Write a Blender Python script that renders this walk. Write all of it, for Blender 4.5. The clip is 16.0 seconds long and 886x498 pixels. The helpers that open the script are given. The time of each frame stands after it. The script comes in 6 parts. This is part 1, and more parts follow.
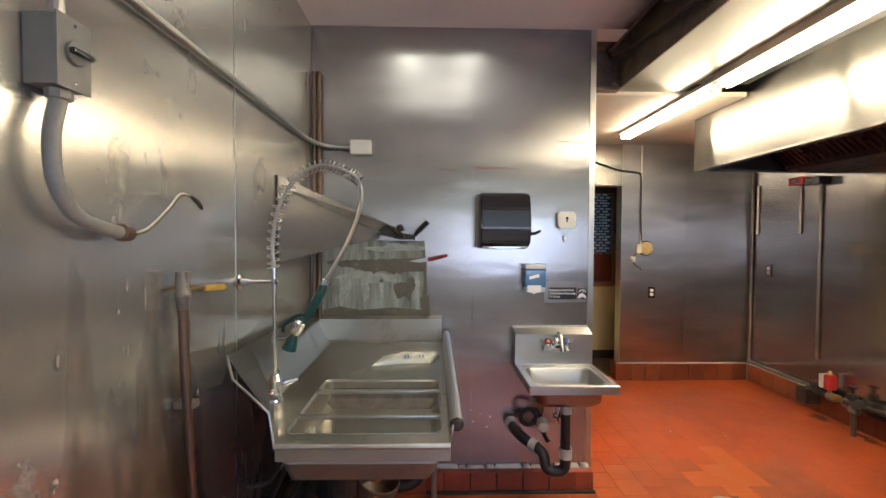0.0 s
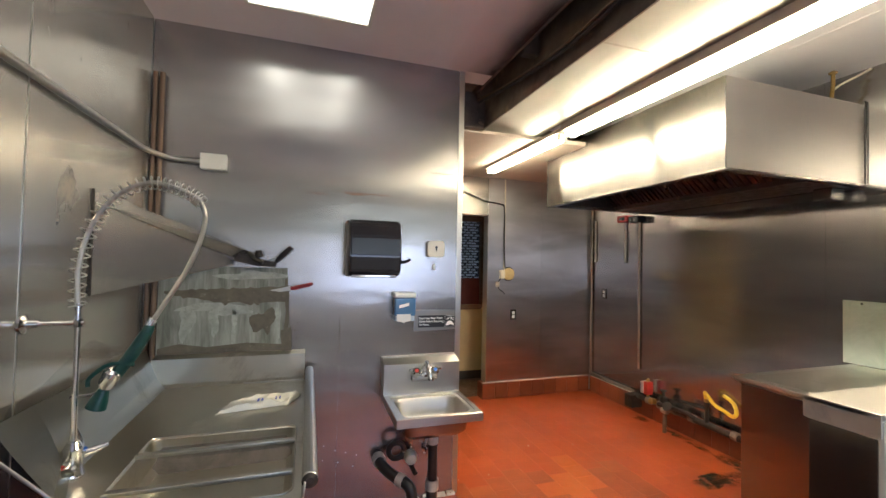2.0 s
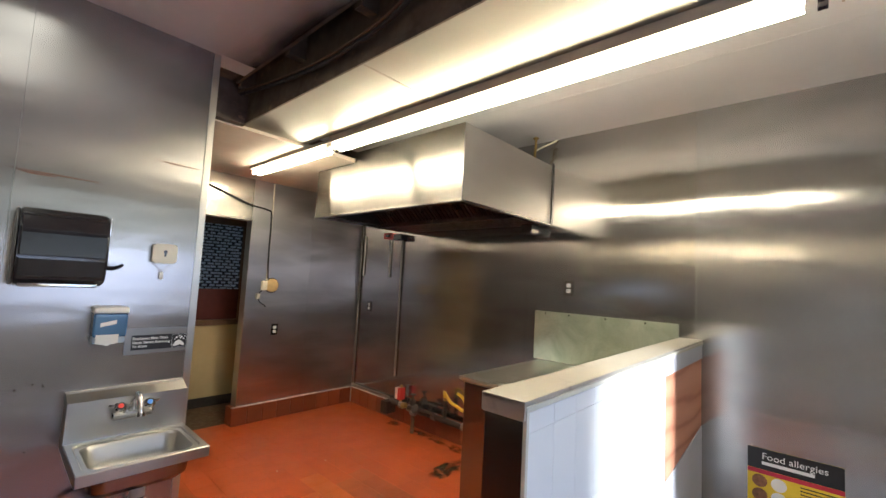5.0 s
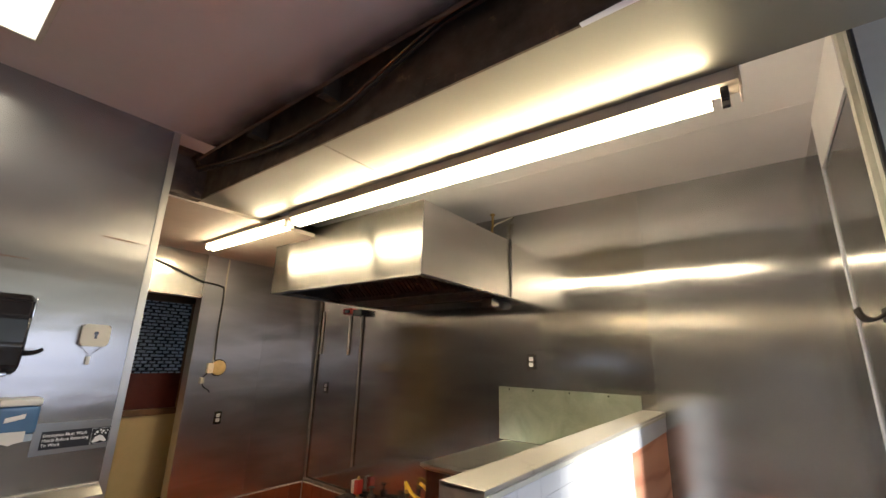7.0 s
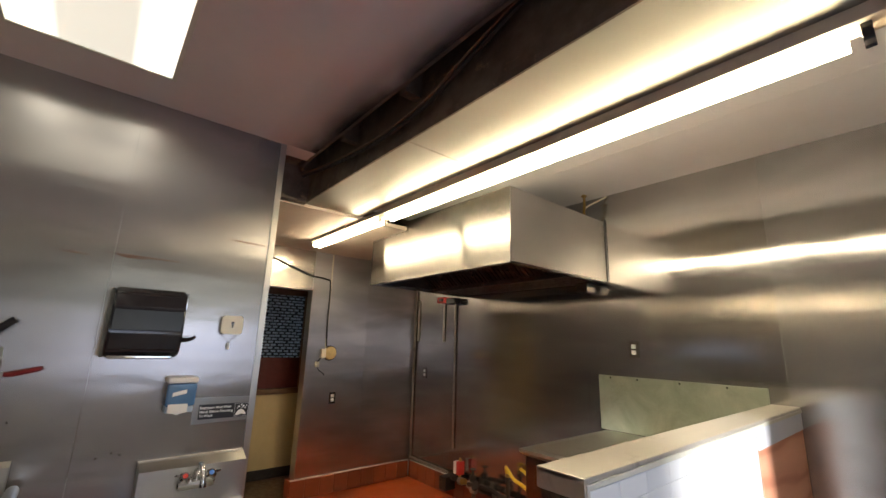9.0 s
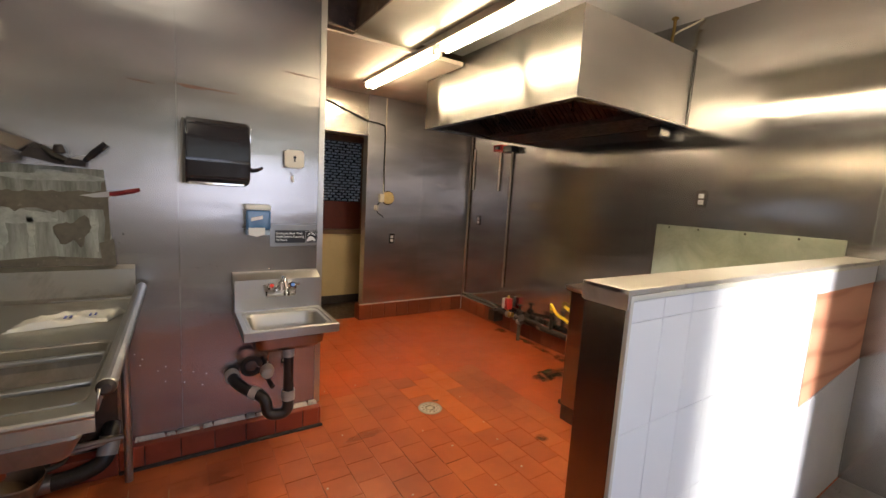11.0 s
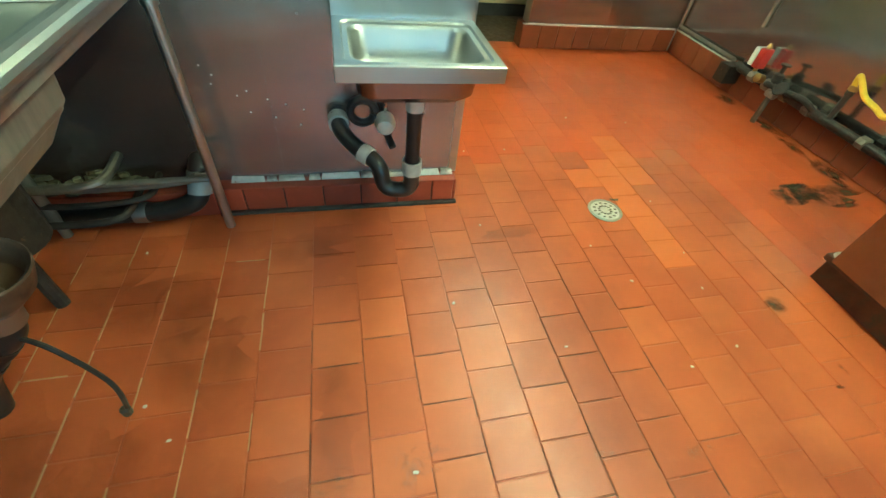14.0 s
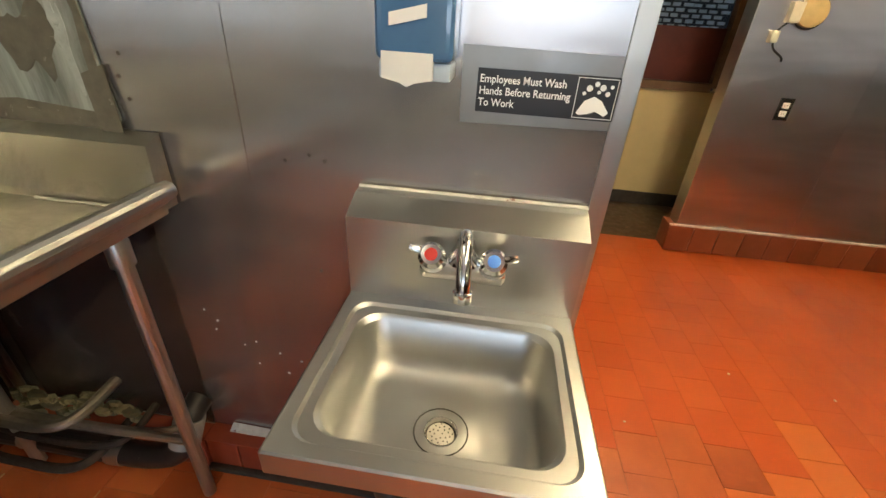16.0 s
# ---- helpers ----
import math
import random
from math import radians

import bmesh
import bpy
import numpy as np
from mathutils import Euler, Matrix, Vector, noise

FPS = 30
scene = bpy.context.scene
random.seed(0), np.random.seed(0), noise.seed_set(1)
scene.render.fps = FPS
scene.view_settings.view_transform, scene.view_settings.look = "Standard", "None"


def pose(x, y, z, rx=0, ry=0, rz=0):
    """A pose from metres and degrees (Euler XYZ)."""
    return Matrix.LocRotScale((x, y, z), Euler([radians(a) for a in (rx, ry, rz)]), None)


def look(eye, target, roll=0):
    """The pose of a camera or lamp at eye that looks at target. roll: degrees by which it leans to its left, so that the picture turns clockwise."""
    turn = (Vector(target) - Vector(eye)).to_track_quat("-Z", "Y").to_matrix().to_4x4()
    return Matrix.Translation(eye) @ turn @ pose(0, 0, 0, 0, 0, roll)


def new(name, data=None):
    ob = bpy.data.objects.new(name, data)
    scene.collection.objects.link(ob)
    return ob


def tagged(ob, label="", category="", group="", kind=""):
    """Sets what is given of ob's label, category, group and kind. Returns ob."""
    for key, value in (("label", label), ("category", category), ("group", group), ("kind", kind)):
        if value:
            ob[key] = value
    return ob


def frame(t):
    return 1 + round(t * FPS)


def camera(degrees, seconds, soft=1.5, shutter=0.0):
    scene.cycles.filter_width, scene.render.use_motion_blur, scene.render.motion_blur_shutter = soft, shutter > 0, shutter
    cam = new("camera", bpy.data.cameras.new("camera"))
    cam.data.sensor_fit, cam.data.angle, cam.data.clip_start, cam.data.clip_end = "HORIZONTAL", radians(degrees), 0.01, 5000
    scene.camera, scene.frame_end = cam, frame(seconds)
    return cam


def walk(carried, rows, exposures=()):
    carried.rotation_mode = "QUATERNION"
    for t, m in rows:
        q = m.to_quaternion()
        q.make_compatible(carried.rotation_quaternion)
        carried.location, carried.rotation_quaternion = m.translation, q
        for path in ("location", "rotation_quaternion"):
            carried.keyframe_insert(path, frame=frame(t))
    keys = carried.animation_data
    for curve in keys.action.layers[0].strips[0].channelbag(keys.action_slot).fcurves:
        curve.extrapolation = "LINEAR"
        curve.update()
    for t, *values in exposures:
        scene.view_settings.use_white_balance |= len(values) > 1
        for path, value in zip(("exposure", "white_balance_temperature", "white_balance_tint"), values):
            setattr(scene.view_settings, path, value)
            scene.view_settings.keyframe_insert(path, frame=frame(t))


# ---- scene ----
cam = camera(94.3, 16.0)
PATH = [
    (0, (0.641, 0.386, 1.441), (0.683, 2.385, 1.389), 0.3),
    (0.5, (0.646, 0.378, 1.462), (0.79, 2.372, 1.486), 0.5),
    (1, (0.651, 0.378, 1.471), (0.933, 2.357, 1.534), 0.7),
    (1.5, (0.671, 0.402, 1.475), (1.118, 2.351, 1.541), 1.0),
    (2, (0.69, 0.424, 1.483), (1.309, 2.325, 1.539), 1.2),
    (2.5, (0.713, 0.429, 1.485), (1.499, 2.267, 1.535), 1.4),
    (3, (0.731, 0.429, 1.486), (1.681, 2.188, 1.535), 1.7),
    (3.5, (0.75, 0.427, 1.483), (1.862, 2.088, 1.542), 1.8),
    (4, (0.775, 0.418, 1.485), (2.044, 1.962, 1.553), 1.8),
    (4.5, (0.805, 0.397, 1.49), (2.217, 1.811, 1.567), 1.9),
    (7, (0.846, 0.369, 1.494), (2.377, 1.549, 2.007), 1.6),
    (7.5, (0.85, 0.355, 1.495), (2.279, 1.618, 2.098), 1.8),
    (8, (0.836, 0.351, 1.515), (2.167, 1.711, 2.13), 2.2),
    (10.5, (0.858, 0.358, 1.42), (1.987, 2.008, 1.376), 2.4),
    (11, (0.864, 0.37, 1.394), (1.941, 2.036, 1.144), 3.4),
    (11.5, (0.866, 0.399, 1.36), (1.846, 2.067, 0.852), 4.7),
    (12, (0.865, 0.433, 1.303), (1.704, 2.061, 0.5), 6.0),
    (12.5, (0.875, 0.496, 1.23), (1.513, 2.012, 0.092), 6.6),
    (13, (0.841, 0.684, 1.159), (1.325, 1.992, -0.274), 7.7),
    (13.5, (0.925, 0.991, 1.159), (1.412, 2.237, -0.327), 7.6),
    (14, (1.109, 1.296, 1.152), (1.524, 2.639, -0.27), 7.8),
    (14.5, (1.221, 1.567, 1.162), (1.514, 3.069, -0.126), 7.0),
    (15, (1.264, 1.796, 1.203), (1.461, 3.464, 0.117), 4.5),
    (15.5, (1.304, 1.932, 1.218), (1.349, 3.679, 0.245), 2.9),
    (16, (1.339, 1.999, 1.23), (1.154, 3.732, 0.248), 3.7),
]
EXPOSURES = [(0, 1.05, 5900, 8), (2, 1.02, 5850, 8), (4.5, 0.82, 5800, 7), (8, 0.38, 6450, 9), (10.5, 0.47, 6350, 11), (11.0, 0.68, 6650, 12), (11.5, 0.72, 7300, 13), (12.5, 1.2, 8000, 12), (13.0, 1.36, 7500, 1), (13.5, 1.57, 5700, -41), (14.0, 1.58, 4700, -43), (14.6, 1.6, 4450, -44), (15.0, 1.56, 5600, -18), (15.5, 1.35, 6500, -1), (16, 1.22, 6700, 2)]
walk(cam, [(t, look(eye, target, roll)) for t, eye, target, roll in PATH], EXPOSURES)

# ---- world and light ----
world = bpy.data.worlds.new("world")
scene.world = world
world.use_nodes = True
_wn = world.node_tree
_sky = _wn.nodes.new("ShaderNodeTexSky")
_sky.sky_type = "NISHITA"
_sky.sun_disc = False
_sky.sun_elevation, _sky.sun_rotation = radians(35), radians(200)
_bg = _wn.nodes["Background"]
_bg.inputs["Strength"].default_value = 0.08
_wn.links.new(_sky.outputs["Color"], _bg.inputs["Color"])

TUBE_POWER = 32.0
TROFFER_POWER = 7.5
DOOR_POWER = 10.0
SUN_POWER = 6.0


def area(name, m, sx, sy, power, colour, spread=180):
    lamp = bpy.data.lights.new(name, "AREA")
    lamp.shape, lamp.size, lamp.size_y = "RECTANGLE", sx, sy
    lamp.energy, lamp.color, lamp.spread = power, colour, radians(spread)
    ob = new(name, lamp)
    ob.matrix_world = m
    return ob


# low sun and sky through the shop window behind the first steps
sun = new("sun", bpy.data.lights.new("sun", "SUN"))
sun.data.energy, sun.data.angle, sun.data.color = SUN_POWER, radians(6.0), (1.0, 0.97, 0.93)
sun.matrix_world = look((-2.0, -6.0, 2.2), (-2.0 + 0.7, -6.0 + 1.0, 2.2 - 0.4))
area("street_daylight", look((1.86, -1.19, 1.36), (1.86, 0.0, 1.35)), 1.48, 0.86, DOOR_POWER, (0.55, 0.68, 1.0))
area("passage_daylight", look((2.3, 6.0, 3.2), (2.3, 6.2, 1.6)), 1.6, 0.5, 2400, (0.66, 0.77, 1.0))


# ---- materials ----
def material(name):
    m = bpy.data.materials.new(name)
    m.use_nodes = True
    nt = m.node_tree
    return m, nt, nt.nodes["Principled BSDF"]


def node(nt, kind, **values):
    n = nt.nodes.new(kind)
    for key, value in values.items():
        n.inputs[key].default_value = value
    return n


def noise_of(nt, scale, detail=4.0, rough=0.55, stretch=(1, 1, 1), dist=0.0):
    geo = nt.nodes.new("ShaderNodeNewGeometry")
    mp = nt.nodes.new("ShaderNodeMapping")
    mp.inputs["Scale"].default_value = stretch
    nt.links.new(geo.outputs["Position"], mp.inputs["Vector"])
    n = node(nt, "ShaderNodeTexNoise", Scale=scale, Detail=detail, Roughness=rough, Distortion=dist)
    nt.links.new(mp.outputs["Vector"], n.inputs["Vector"])
    return n.outputs["Fac"]


def ramp(nt, fac, stops):
    r = nt.nodes.new("ShaderNodeValToRGB")
    els = r.color_ramp.elements
    while len(els) < len(stops):
        els.new(0.5)
    for e, (p, c) in zip(els, stops):
        e.position = p
        e.color = (c, c, c, 1) if isinstance(c, (int, float)) else (*c, 1)
    nt.links.new(fac, r.inputs["Fac"])
    return r.outputs["Color"]


def mix(nt, fac, a, b, kind="MIX"):
    m = nt.nodes.new("ShaderNodeMix")
    m.data_type, m.blend_type = "RGBA", kind
    for k, v in ((0, fac), (6, a), (7, b)):
        if isinstance(v, (int, float)):
            m.inputs[k].default_value = v
        elif isinstance(v, tuple):
            m.inputs[k].default_value = (*v, 1)
        else:
            nt.links.new(v, m.inputs[k])
    return m.outputs[2]


def bump(nt, bsdf, height, strength, distance=0.002, prev=None):
    b = node(nt, "ShaderNodeBump", Strength=strength, Distance=distance)
    nt.links.new(height, b.inputs["Height"])
    if prev is not None:
        nt.links.new(prev, b.inputs["Normal"])
    nt.links.new(b.outputs["Normal"], bsdf.inputs["Normal"])
    return b.outputs["Normal"]


def even(lo, hi):
    """Keeps a range of roughness on one side of the change from satin to mirror-like."""
    lo, hi = max(0.03, lo), min(1.0, hi)
    if lo < 0.285 and hi > 0.265:
        if (lo + hi) / 2 > 0.275:
            lo = 0.285
        else:
            hi = 0.265
    return lo, max(hi, lo + 0.01)


def steel(name, colour=(0.56, 0.54, 0.51), rough=(0.2, 0.36), dirt=0.0, dirt_colour=(0.12, 0.075, 0.045), wave=0.35, brush=(1, 1, 60), grain=0.015, stretch=0.0, metal=1.0, coat=0.0, smears=0.0, upright=False):
    """Sheet or cast metal with a brushed grain, smears and soft dents."""
    m, nt, b = material(name)
    b.inputs["Metallic"].default_value = metal
    b.inputs["Coat Weight"].default_value = coat
    b.inputs["Coat Roughness"].default_value = 0.16
    b.inputs["Coat IOR"].default_value = 1.8
    rough = even(*rough)
    smear = noise_of(nt, 1.9, 3, 0.5, (0.7, 0.7, 1.7), 0.3)
    fine = noise_of(nt, 7.0, 3, 0.6, brush)
    nt.links.new(ramp(nt, mix(nt, 0.12, smear, fine), [(0.3, rough[0]), (0.72, rough[1])]), b.inputs["Roughness"])
    col = mix(nt, ramp(nt, noise_of(nt, 2.2, 2, 0.4, (0.7, 0.7, 1.9)), [(0.25, 0.0), (0.8, 0.5)]), colour, tuple(c * 0.6 for c in colour))
    if smears > 0:
        col = mix(nt, ramp(nt, noise_of(nt, 1.7, 3, 0.5, (0.6, 0.6, 2.4), 0.3), [(0.46, 0.0), (0.64, smears)]), col, tuple(c * 0.5 for c in colour))
    if dirt > 0:
        d = ramp(nt, noise_of(nt, 3.1, 7, 0.7, (1, 1, 0.6), 0.5), [(0.62 - 0.3 * dirt, 0.0), (0.86 - 0.25 * dirt, 1.0)])
        col = mix(nt, d, col, dirt_colour)
        inv = nt.nodes.new("ShaderNodeMath")
        inv.operation = "SUBTRACT"
        inv.inputs[0].default_value = metal
        nt.links.new(d, inv.inputs[1])
        nt.links.new(inv.outputs[0], b.inputs["Metallic"])
    nt.links.new(col, b.inputs["Base Color"])
    if stretch > 0:
        geo = nt.nodes.new("ShaderNodeNewGeometry")
        cr = nt.nodes.new("ShaderNodeVectorMath")
        cr.operation = "CROSS_PRODUCT"
        cr.inputs[0].default_value = (0, 0, 1)
        nt.links.new(geo.outputs["True Normal"], cr.inputs[1])
        if upright:   # grain across, so that highlights run up and down
            cr.operation = "ADD"
            cr.inputs[0].default_value = (0, 0, 1)
            nt.links.remove(cr.inputs[1].links[0])
            cr.inputs[1].default_value = (0, 0, 0)
        nt.links.new(cr.outputs[0], b.inputs["Tangent"])
        b.inputs["Anisotropic"].default_value = stretch
    p = bump(nt, b, noise_of(nt, 1.5, 3, 0.5, (0.8, 0.8, 2.2)), wave, 0.02) if wave > 0 else None
    if grain > 0:
        bump(nt, b, fine, grain, 0.001, p)
    return m


def paint(name, colour, rough=0.5, vary=0.12, scale=6.0, spots=None, spot=0.62, grain=0.08, metal=0.0, coat=0.0, edge=0.06):
    m, nt, b = material(name)
    n1 = noise_of(nt, scale, 6, 0.62)
    col = mix(nt, ramp(nt, n1, [(0.3, 0.0), (0.72, 1.0)]), tuple(c * (1 - vary) for c in colour), tuple(min(1, c * (1 + vary * 0.6)) for c in colour))
    if spots:
        col = mix(nt, ramp(nt, noise_of(nt, scale * 1.7, 8, 0.7, (1, 1, 1), 0.6), [(spot, 0.0), (spot + edge, 1.0)]), col, spots)
    nt.links.new(col, b.inputs["Base Color"])
    nt.links.new(ramp(nt, noise_of(nt, scale * 3, 4), list(zip((0.3, 0.7), even(rough - 0.12, rough + 0.12)))), b.inputs["Roughness"])
    b.inputs["Metallic"].default_value = metal
    b.inputs["Coat Weight"].default_value = coat
    if grain > 0:
        bump(nt, b, noise_of(nt, 180.0, 3), grain, 0.0015)
    return m


def glow(name, colour, strength):
    m, nt, b = material(name)
    b.inputs["Base Color"].default_value = (0.8, 0.8, 0.78, 1)
    b.inputs["Emission Color"].default_value = (*colour, 1)
    b.inputs["Emission Strength"].default_value = strength
    return m


def tile_material(name, dark, mid, light, rough=(0.28, 0.6), stain=(0.09, 0.035, 0.02)):
    """Fired clay: every tile with its own shade, worn glaze and stains that run over the joints."""
    m, nt, b = material(name)
    rough = even(*rough)
    info = nt.nodes.new("ShaderNodeObjectInfo")
    geo = nt.nodes.new("ShaderNodeNewGeometry")
    rnd = nt.nodes.new("ShaderNodeMath")
    rnd.operation = "ADD"
    nt.links.new(info.outputs["Random"], rnd.inputs[0])
    nt.links.new(geo.outputs["Random Per Island"], rnd.inputs[1])
    fr = nt.nodes.new("ShaderNodeMath")
    fr.operation = "FRACT"
    nt.links.new(rnd.outputs[0], fr.inputs[0])
    base = ramp(nt, fr.outputs[0], [(0.0, dark), (0.5, mid), (1.0, light)])
    cloud = ramp(nt, noise_of(nt, 2.0, 4, 0.55, (1, 1, 1), 0.3), [(0.38, 0.0), (0.75, 0.75)])
    col = mix(nt, cloud, base, stain)
    worn = ramp(nt, noise_of(nt, 16.0, 4, 0.6), [(0.55, 0.0), (0.8, 0.2)])
    col = mix(nt, worn, col, tuple(min(1, c * 1.2) for c in light))
    nt.links.new(col, b.inputs["Base Color"])
    nt.links.new(ramp(nt, noise_of(nt, 5.0, 5, 0.6), [(0.3, rough[0]), (0.7, rough[1])]), b.inputs["Roughness"])
    p = bump(nt, b, noise_of(nt, 12.0, 3), 0.12, 0.004)
    bump(nt, b, noise_of(nt, 260.0, 3), 0.12, 0.001, p)
    return m


STEEL_WALL = steel("steel_wall_sheet", (0.48, 0.46, 0.445), (0.23, 0.265), wave=0.28, stretch=0.84, metal=0.86, smears=0.4, grain=0.0)
STEEL_RIGHT = steel("steel_wall_polished", (0.45, 0.432, 0.418), (0.1, 0.17), wave=0.08, stretch=0.93, metal=0.9, smears=0.3, grain=0.0)
# lighter, less metallic copy of STEEL_RIGHT; daylight on the near sheet put into colour
STEEL_NEAR_LIT = steel("steel_wall_clouded", (0.47, 0.46, 0.46), (0.1, 0.17), wave=0.08, stretch=0.93, grain=0.0, metal=0.74, smears=0.3)
STEEL_FAR = steel("steel_wall_dull", (0.6, 0.575, 0.585), (0.285, 0.38), wave=0.45, stretch=0.75, smears=0.5, grain=0.0)
STEEL_LEFT = steel("steel_wall_soiled", (0.64, 0.61, 0.55), (0.21, 0.265), dirt=0.08, dirt_colour=(0.24, 0.16, 0.08), wave=0.14, stretch=0.8, grain=0.0, metal=0.82, smears=0.35)
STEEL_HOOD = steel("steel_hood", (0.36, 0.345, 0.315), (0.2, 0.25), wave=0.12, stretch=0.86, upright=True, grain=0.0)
# paler hood steel: the near side's bright reflections are put into its colour
STEEL_HOOD_LIT_SIDE = steel("steel_hood_side", (0.72, 0.7, 0.68), (0.36, 0.46), wave=0.25)
STEEL_DUCT = steel("steel_duct", (0.43, 0.41, 0.345), (0.42, 0.52), wave=0.25, coat=0.3, grain=0.0)
STEEL_TABLE = steel("steel_table", (0.6, 0.575, 0.5), (0.3, 0.42), dirt=0.22, smears=0.3, dirt_colour=(0.2, 0.165, 0.11), wave=0.2, brush=(60, 1, 1))
STEEL_SINK = steel("steel_sink", (0.53, 0.52, 0.495), (0.32, 0.42), wave=0.05, brush=(60, 1, 1))
STEEL_TRIM = steel("steel_trim", (0.62, 0.6, 0.55), (0.25, 0.4), dirt=0.08)
CAP = steel("worn_cap_steel", (0.6, 0.57, 0.5), (0.36, 0.5), dirt=0.12, metal=0.55)
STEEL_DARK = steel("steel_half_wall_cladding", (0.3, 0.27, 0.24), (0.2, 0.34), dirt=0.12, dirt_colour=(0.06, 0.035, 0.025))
CHROME = steel("chrome", (0.82, 0.82, 0.82), (0.06, 0.14), wave=0.0, grain=0.0)
GALV = steel("galvanised_pipe", (0.52, 0.5, 0.46), (0.34, 0.5), dirt=0.15, wave=0.0)
PIPE_DIRTY = steel("dirty_steel_pipe", (0.36, 0.32, 0.27), (0.4, 0.6), dirt=0.55, dirt_colour=(0.07, 0.05, 0.035), wave=0.0)
COPPER = steel("tarnished_copper", (0.24, 0.12, 0.075), (0.38, 0.58), dirt=0.35, dirt_colour=(0.1, 0.055, 0.035), wave=0.0)
BRASS = steel("old_brass", (0.42, 0.28, 0.1), (0.3, 0.5), dirt=0.35, wave=0.0)
GREASY_PIPE = paint("greasy_pipe", (0.04, 0.032, 0.019), 0.52, 0.6, 14, (0.17, 0.15, 0.09), 0.6, edge=0.12)
FUNNEL = paint("brown_stained_funnel", (0.1, 0.06, 0.035), 0.4, 0.4, 9, (0.03, 0.022, 0.016), 0.55, edge=0.15)
IRON = paint("black_iron", (0.03, 0.022, 0.017), 0.6, 0.5, 20, (0.12, 0.07, 0.04), 0.62)
PVC_BLACK = paint("black_drain_plastic", (0.022, 0.019, 0.017), 0.34, 0.3, 14, (0.16, 0.14, 0.11), 0.66)
PVC_GREY = paint("grey_drain_plastic", (0.3, 0.29, 0.28), 0.42, 0.2, 14, (0.1, 0.08, 0.06), 0.62)
BAND = paint("pale_coupling", (0.5, 0.46, 0.4), 0.5, 0.2, 20, (0.15, 0.1, 0.07), 0.62)
CEIL = paint("off_white_ceiling_paint", (0.72, 0.66, 0.64), 0.6, 0.06, 2.0, (0.4, 0.34, 0.31), 0.7, edge=0.2)
CEIL_WHITE = paint("white_ceiling_paint", (0.82, 0.8, 0.8), 0.6, 0.05, 2.0)
CEIL_LOW = paint("tan_ceiling_board", (0.55, 0.47, 0.38), 0.65, 0.1, 3.0, (0.25, 0.18, 0.12), 0.68, edge=0.2)
GLUE = paint("brown_glue_smear", (0.14, 0.12, 0.085), 0.55, 0.3, 20, (0.25, 0.23, 0.18), 0.62)
SOOT = paint("sooty_timber", (0.12, 0.088, 0.064), 0.7, 0.5, 6.0, (0.2, 0.13, 0.08), 0.6)
BLACK = paint("black_plastic", (0.02, 0.018, 0.02), 0.16, 0.05, 10, grain=0.0)
BLACK_CABLE = paint("black_cable", (0.02, 0.018, 0.016), 0.5, 0.3, 10)
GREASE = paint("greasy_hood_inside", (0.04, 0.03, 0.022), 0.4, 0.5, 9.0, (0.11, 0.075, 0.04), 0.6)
FILTER = steel("greasy_filter_steel", (0.06, 0.048, 0.04), (0.35, 0.5), dirt=0.3, wave=0.0)
WHITE_TILE = paint("white_glazed_board", (0.86, 0.87, 0.88), 0.36, 0.012, 1.5, grain=0.0)
WHITE_DULL = paint("white_board_bare", (0.66, 0.68, 0.76), 0.5, 0.04, 2.0, grain=0.0)
GROUT = paint("pale_joint", (0.42, 0.42, 0.44), 0.7, 0.15, 20)
CREAM = paint("cream_plastic", (0.7, 0.64, 0.5), 0.4, 0.1, 20, (0.35, 0.26, 0.15), 0.66)
IVORY = paint("ivory_box", (0.66, 0.64, 0.56), 0.42, 0.06, 20)
WHITE_PLASTIC = paint("white_plastic", (0.78, 0.78, 0.76), 0.35, 0.04, 20)
GREY_BOX = paint("grey_enamel", (0.2, 0.19, 0.17), 0.42, 0.15, 14)
GREY_FLEX = paint("grey_flexible_conduit", (0.24, 0.23, 0.21), 0.42, 0.15, 30)
YELLOW = paint("yellow_rubber", (0.75, 0.52, 0.03), 0.42, 0.15, 20)
OCHRE_PAINT = paint("ochre_floor_paint", (0.62, 0.33, 0.05), 0.6, 0.3, 30, (0.4, 0.12, 0.03), 0.55)
ORANGE_GRIP = paint("yellow_valve_grip", (0.62, 0.4, 0.06), 0.45, 0.2, 30)
RED = paint("red_plastic", (0.5, 0.03, 0.025), 0.35, 0.15, 20)
RED_GRIP = paint("red_knife_grip", (0.24, 0.016, 0.02), 0.35, 0.15, 20)
GREEN = paint("green_spray_grip", (0.008, 0.06, 0.048), 0.3, 0.2, 30)
BLUE = paint("translucent_blue_tank", (0.07, 0.17, 0.34), 0.15, 0.12, 10, coat=0.4)
BLUE_CAP = paint("blue_cap", (0.08, 0.2, 0.6), 0.25, 0.05, 20)
SIGN_BLACK = paint("black_sign", (0.012, 0.012, 0.014), 0.3, 0.1, 10)
SIGN_WHITE = paint("white_print", (0.85, 0.85, 0.85), 0.5, 0.02, 10)
TAPE = paint("yellowed_clear_tape", (0.26, 0.25, 0.235), 0.3, 0.1, 8, metal=0.9, grain=0.0)
BROWN_FRAME = paint("brown_window_frame", (0.15, 0.085, 0.045), 0.5, 0.25, 14)
BEIGE = paint("beige_wall_paint", (0.56, 0.45, 0.24), 0.55, 0.08, 4.0)
DARK_RED = paint("dark_red_board", (0.09, 0.018, 0.012), 0.4, 0.25, 8)
FLOOR_DARK = paint("dark_passage_floor", (0.09, 0.055, 0.035), 0.5, 0.35, 7, (0.2, 0.13, 0.08), 0.62)
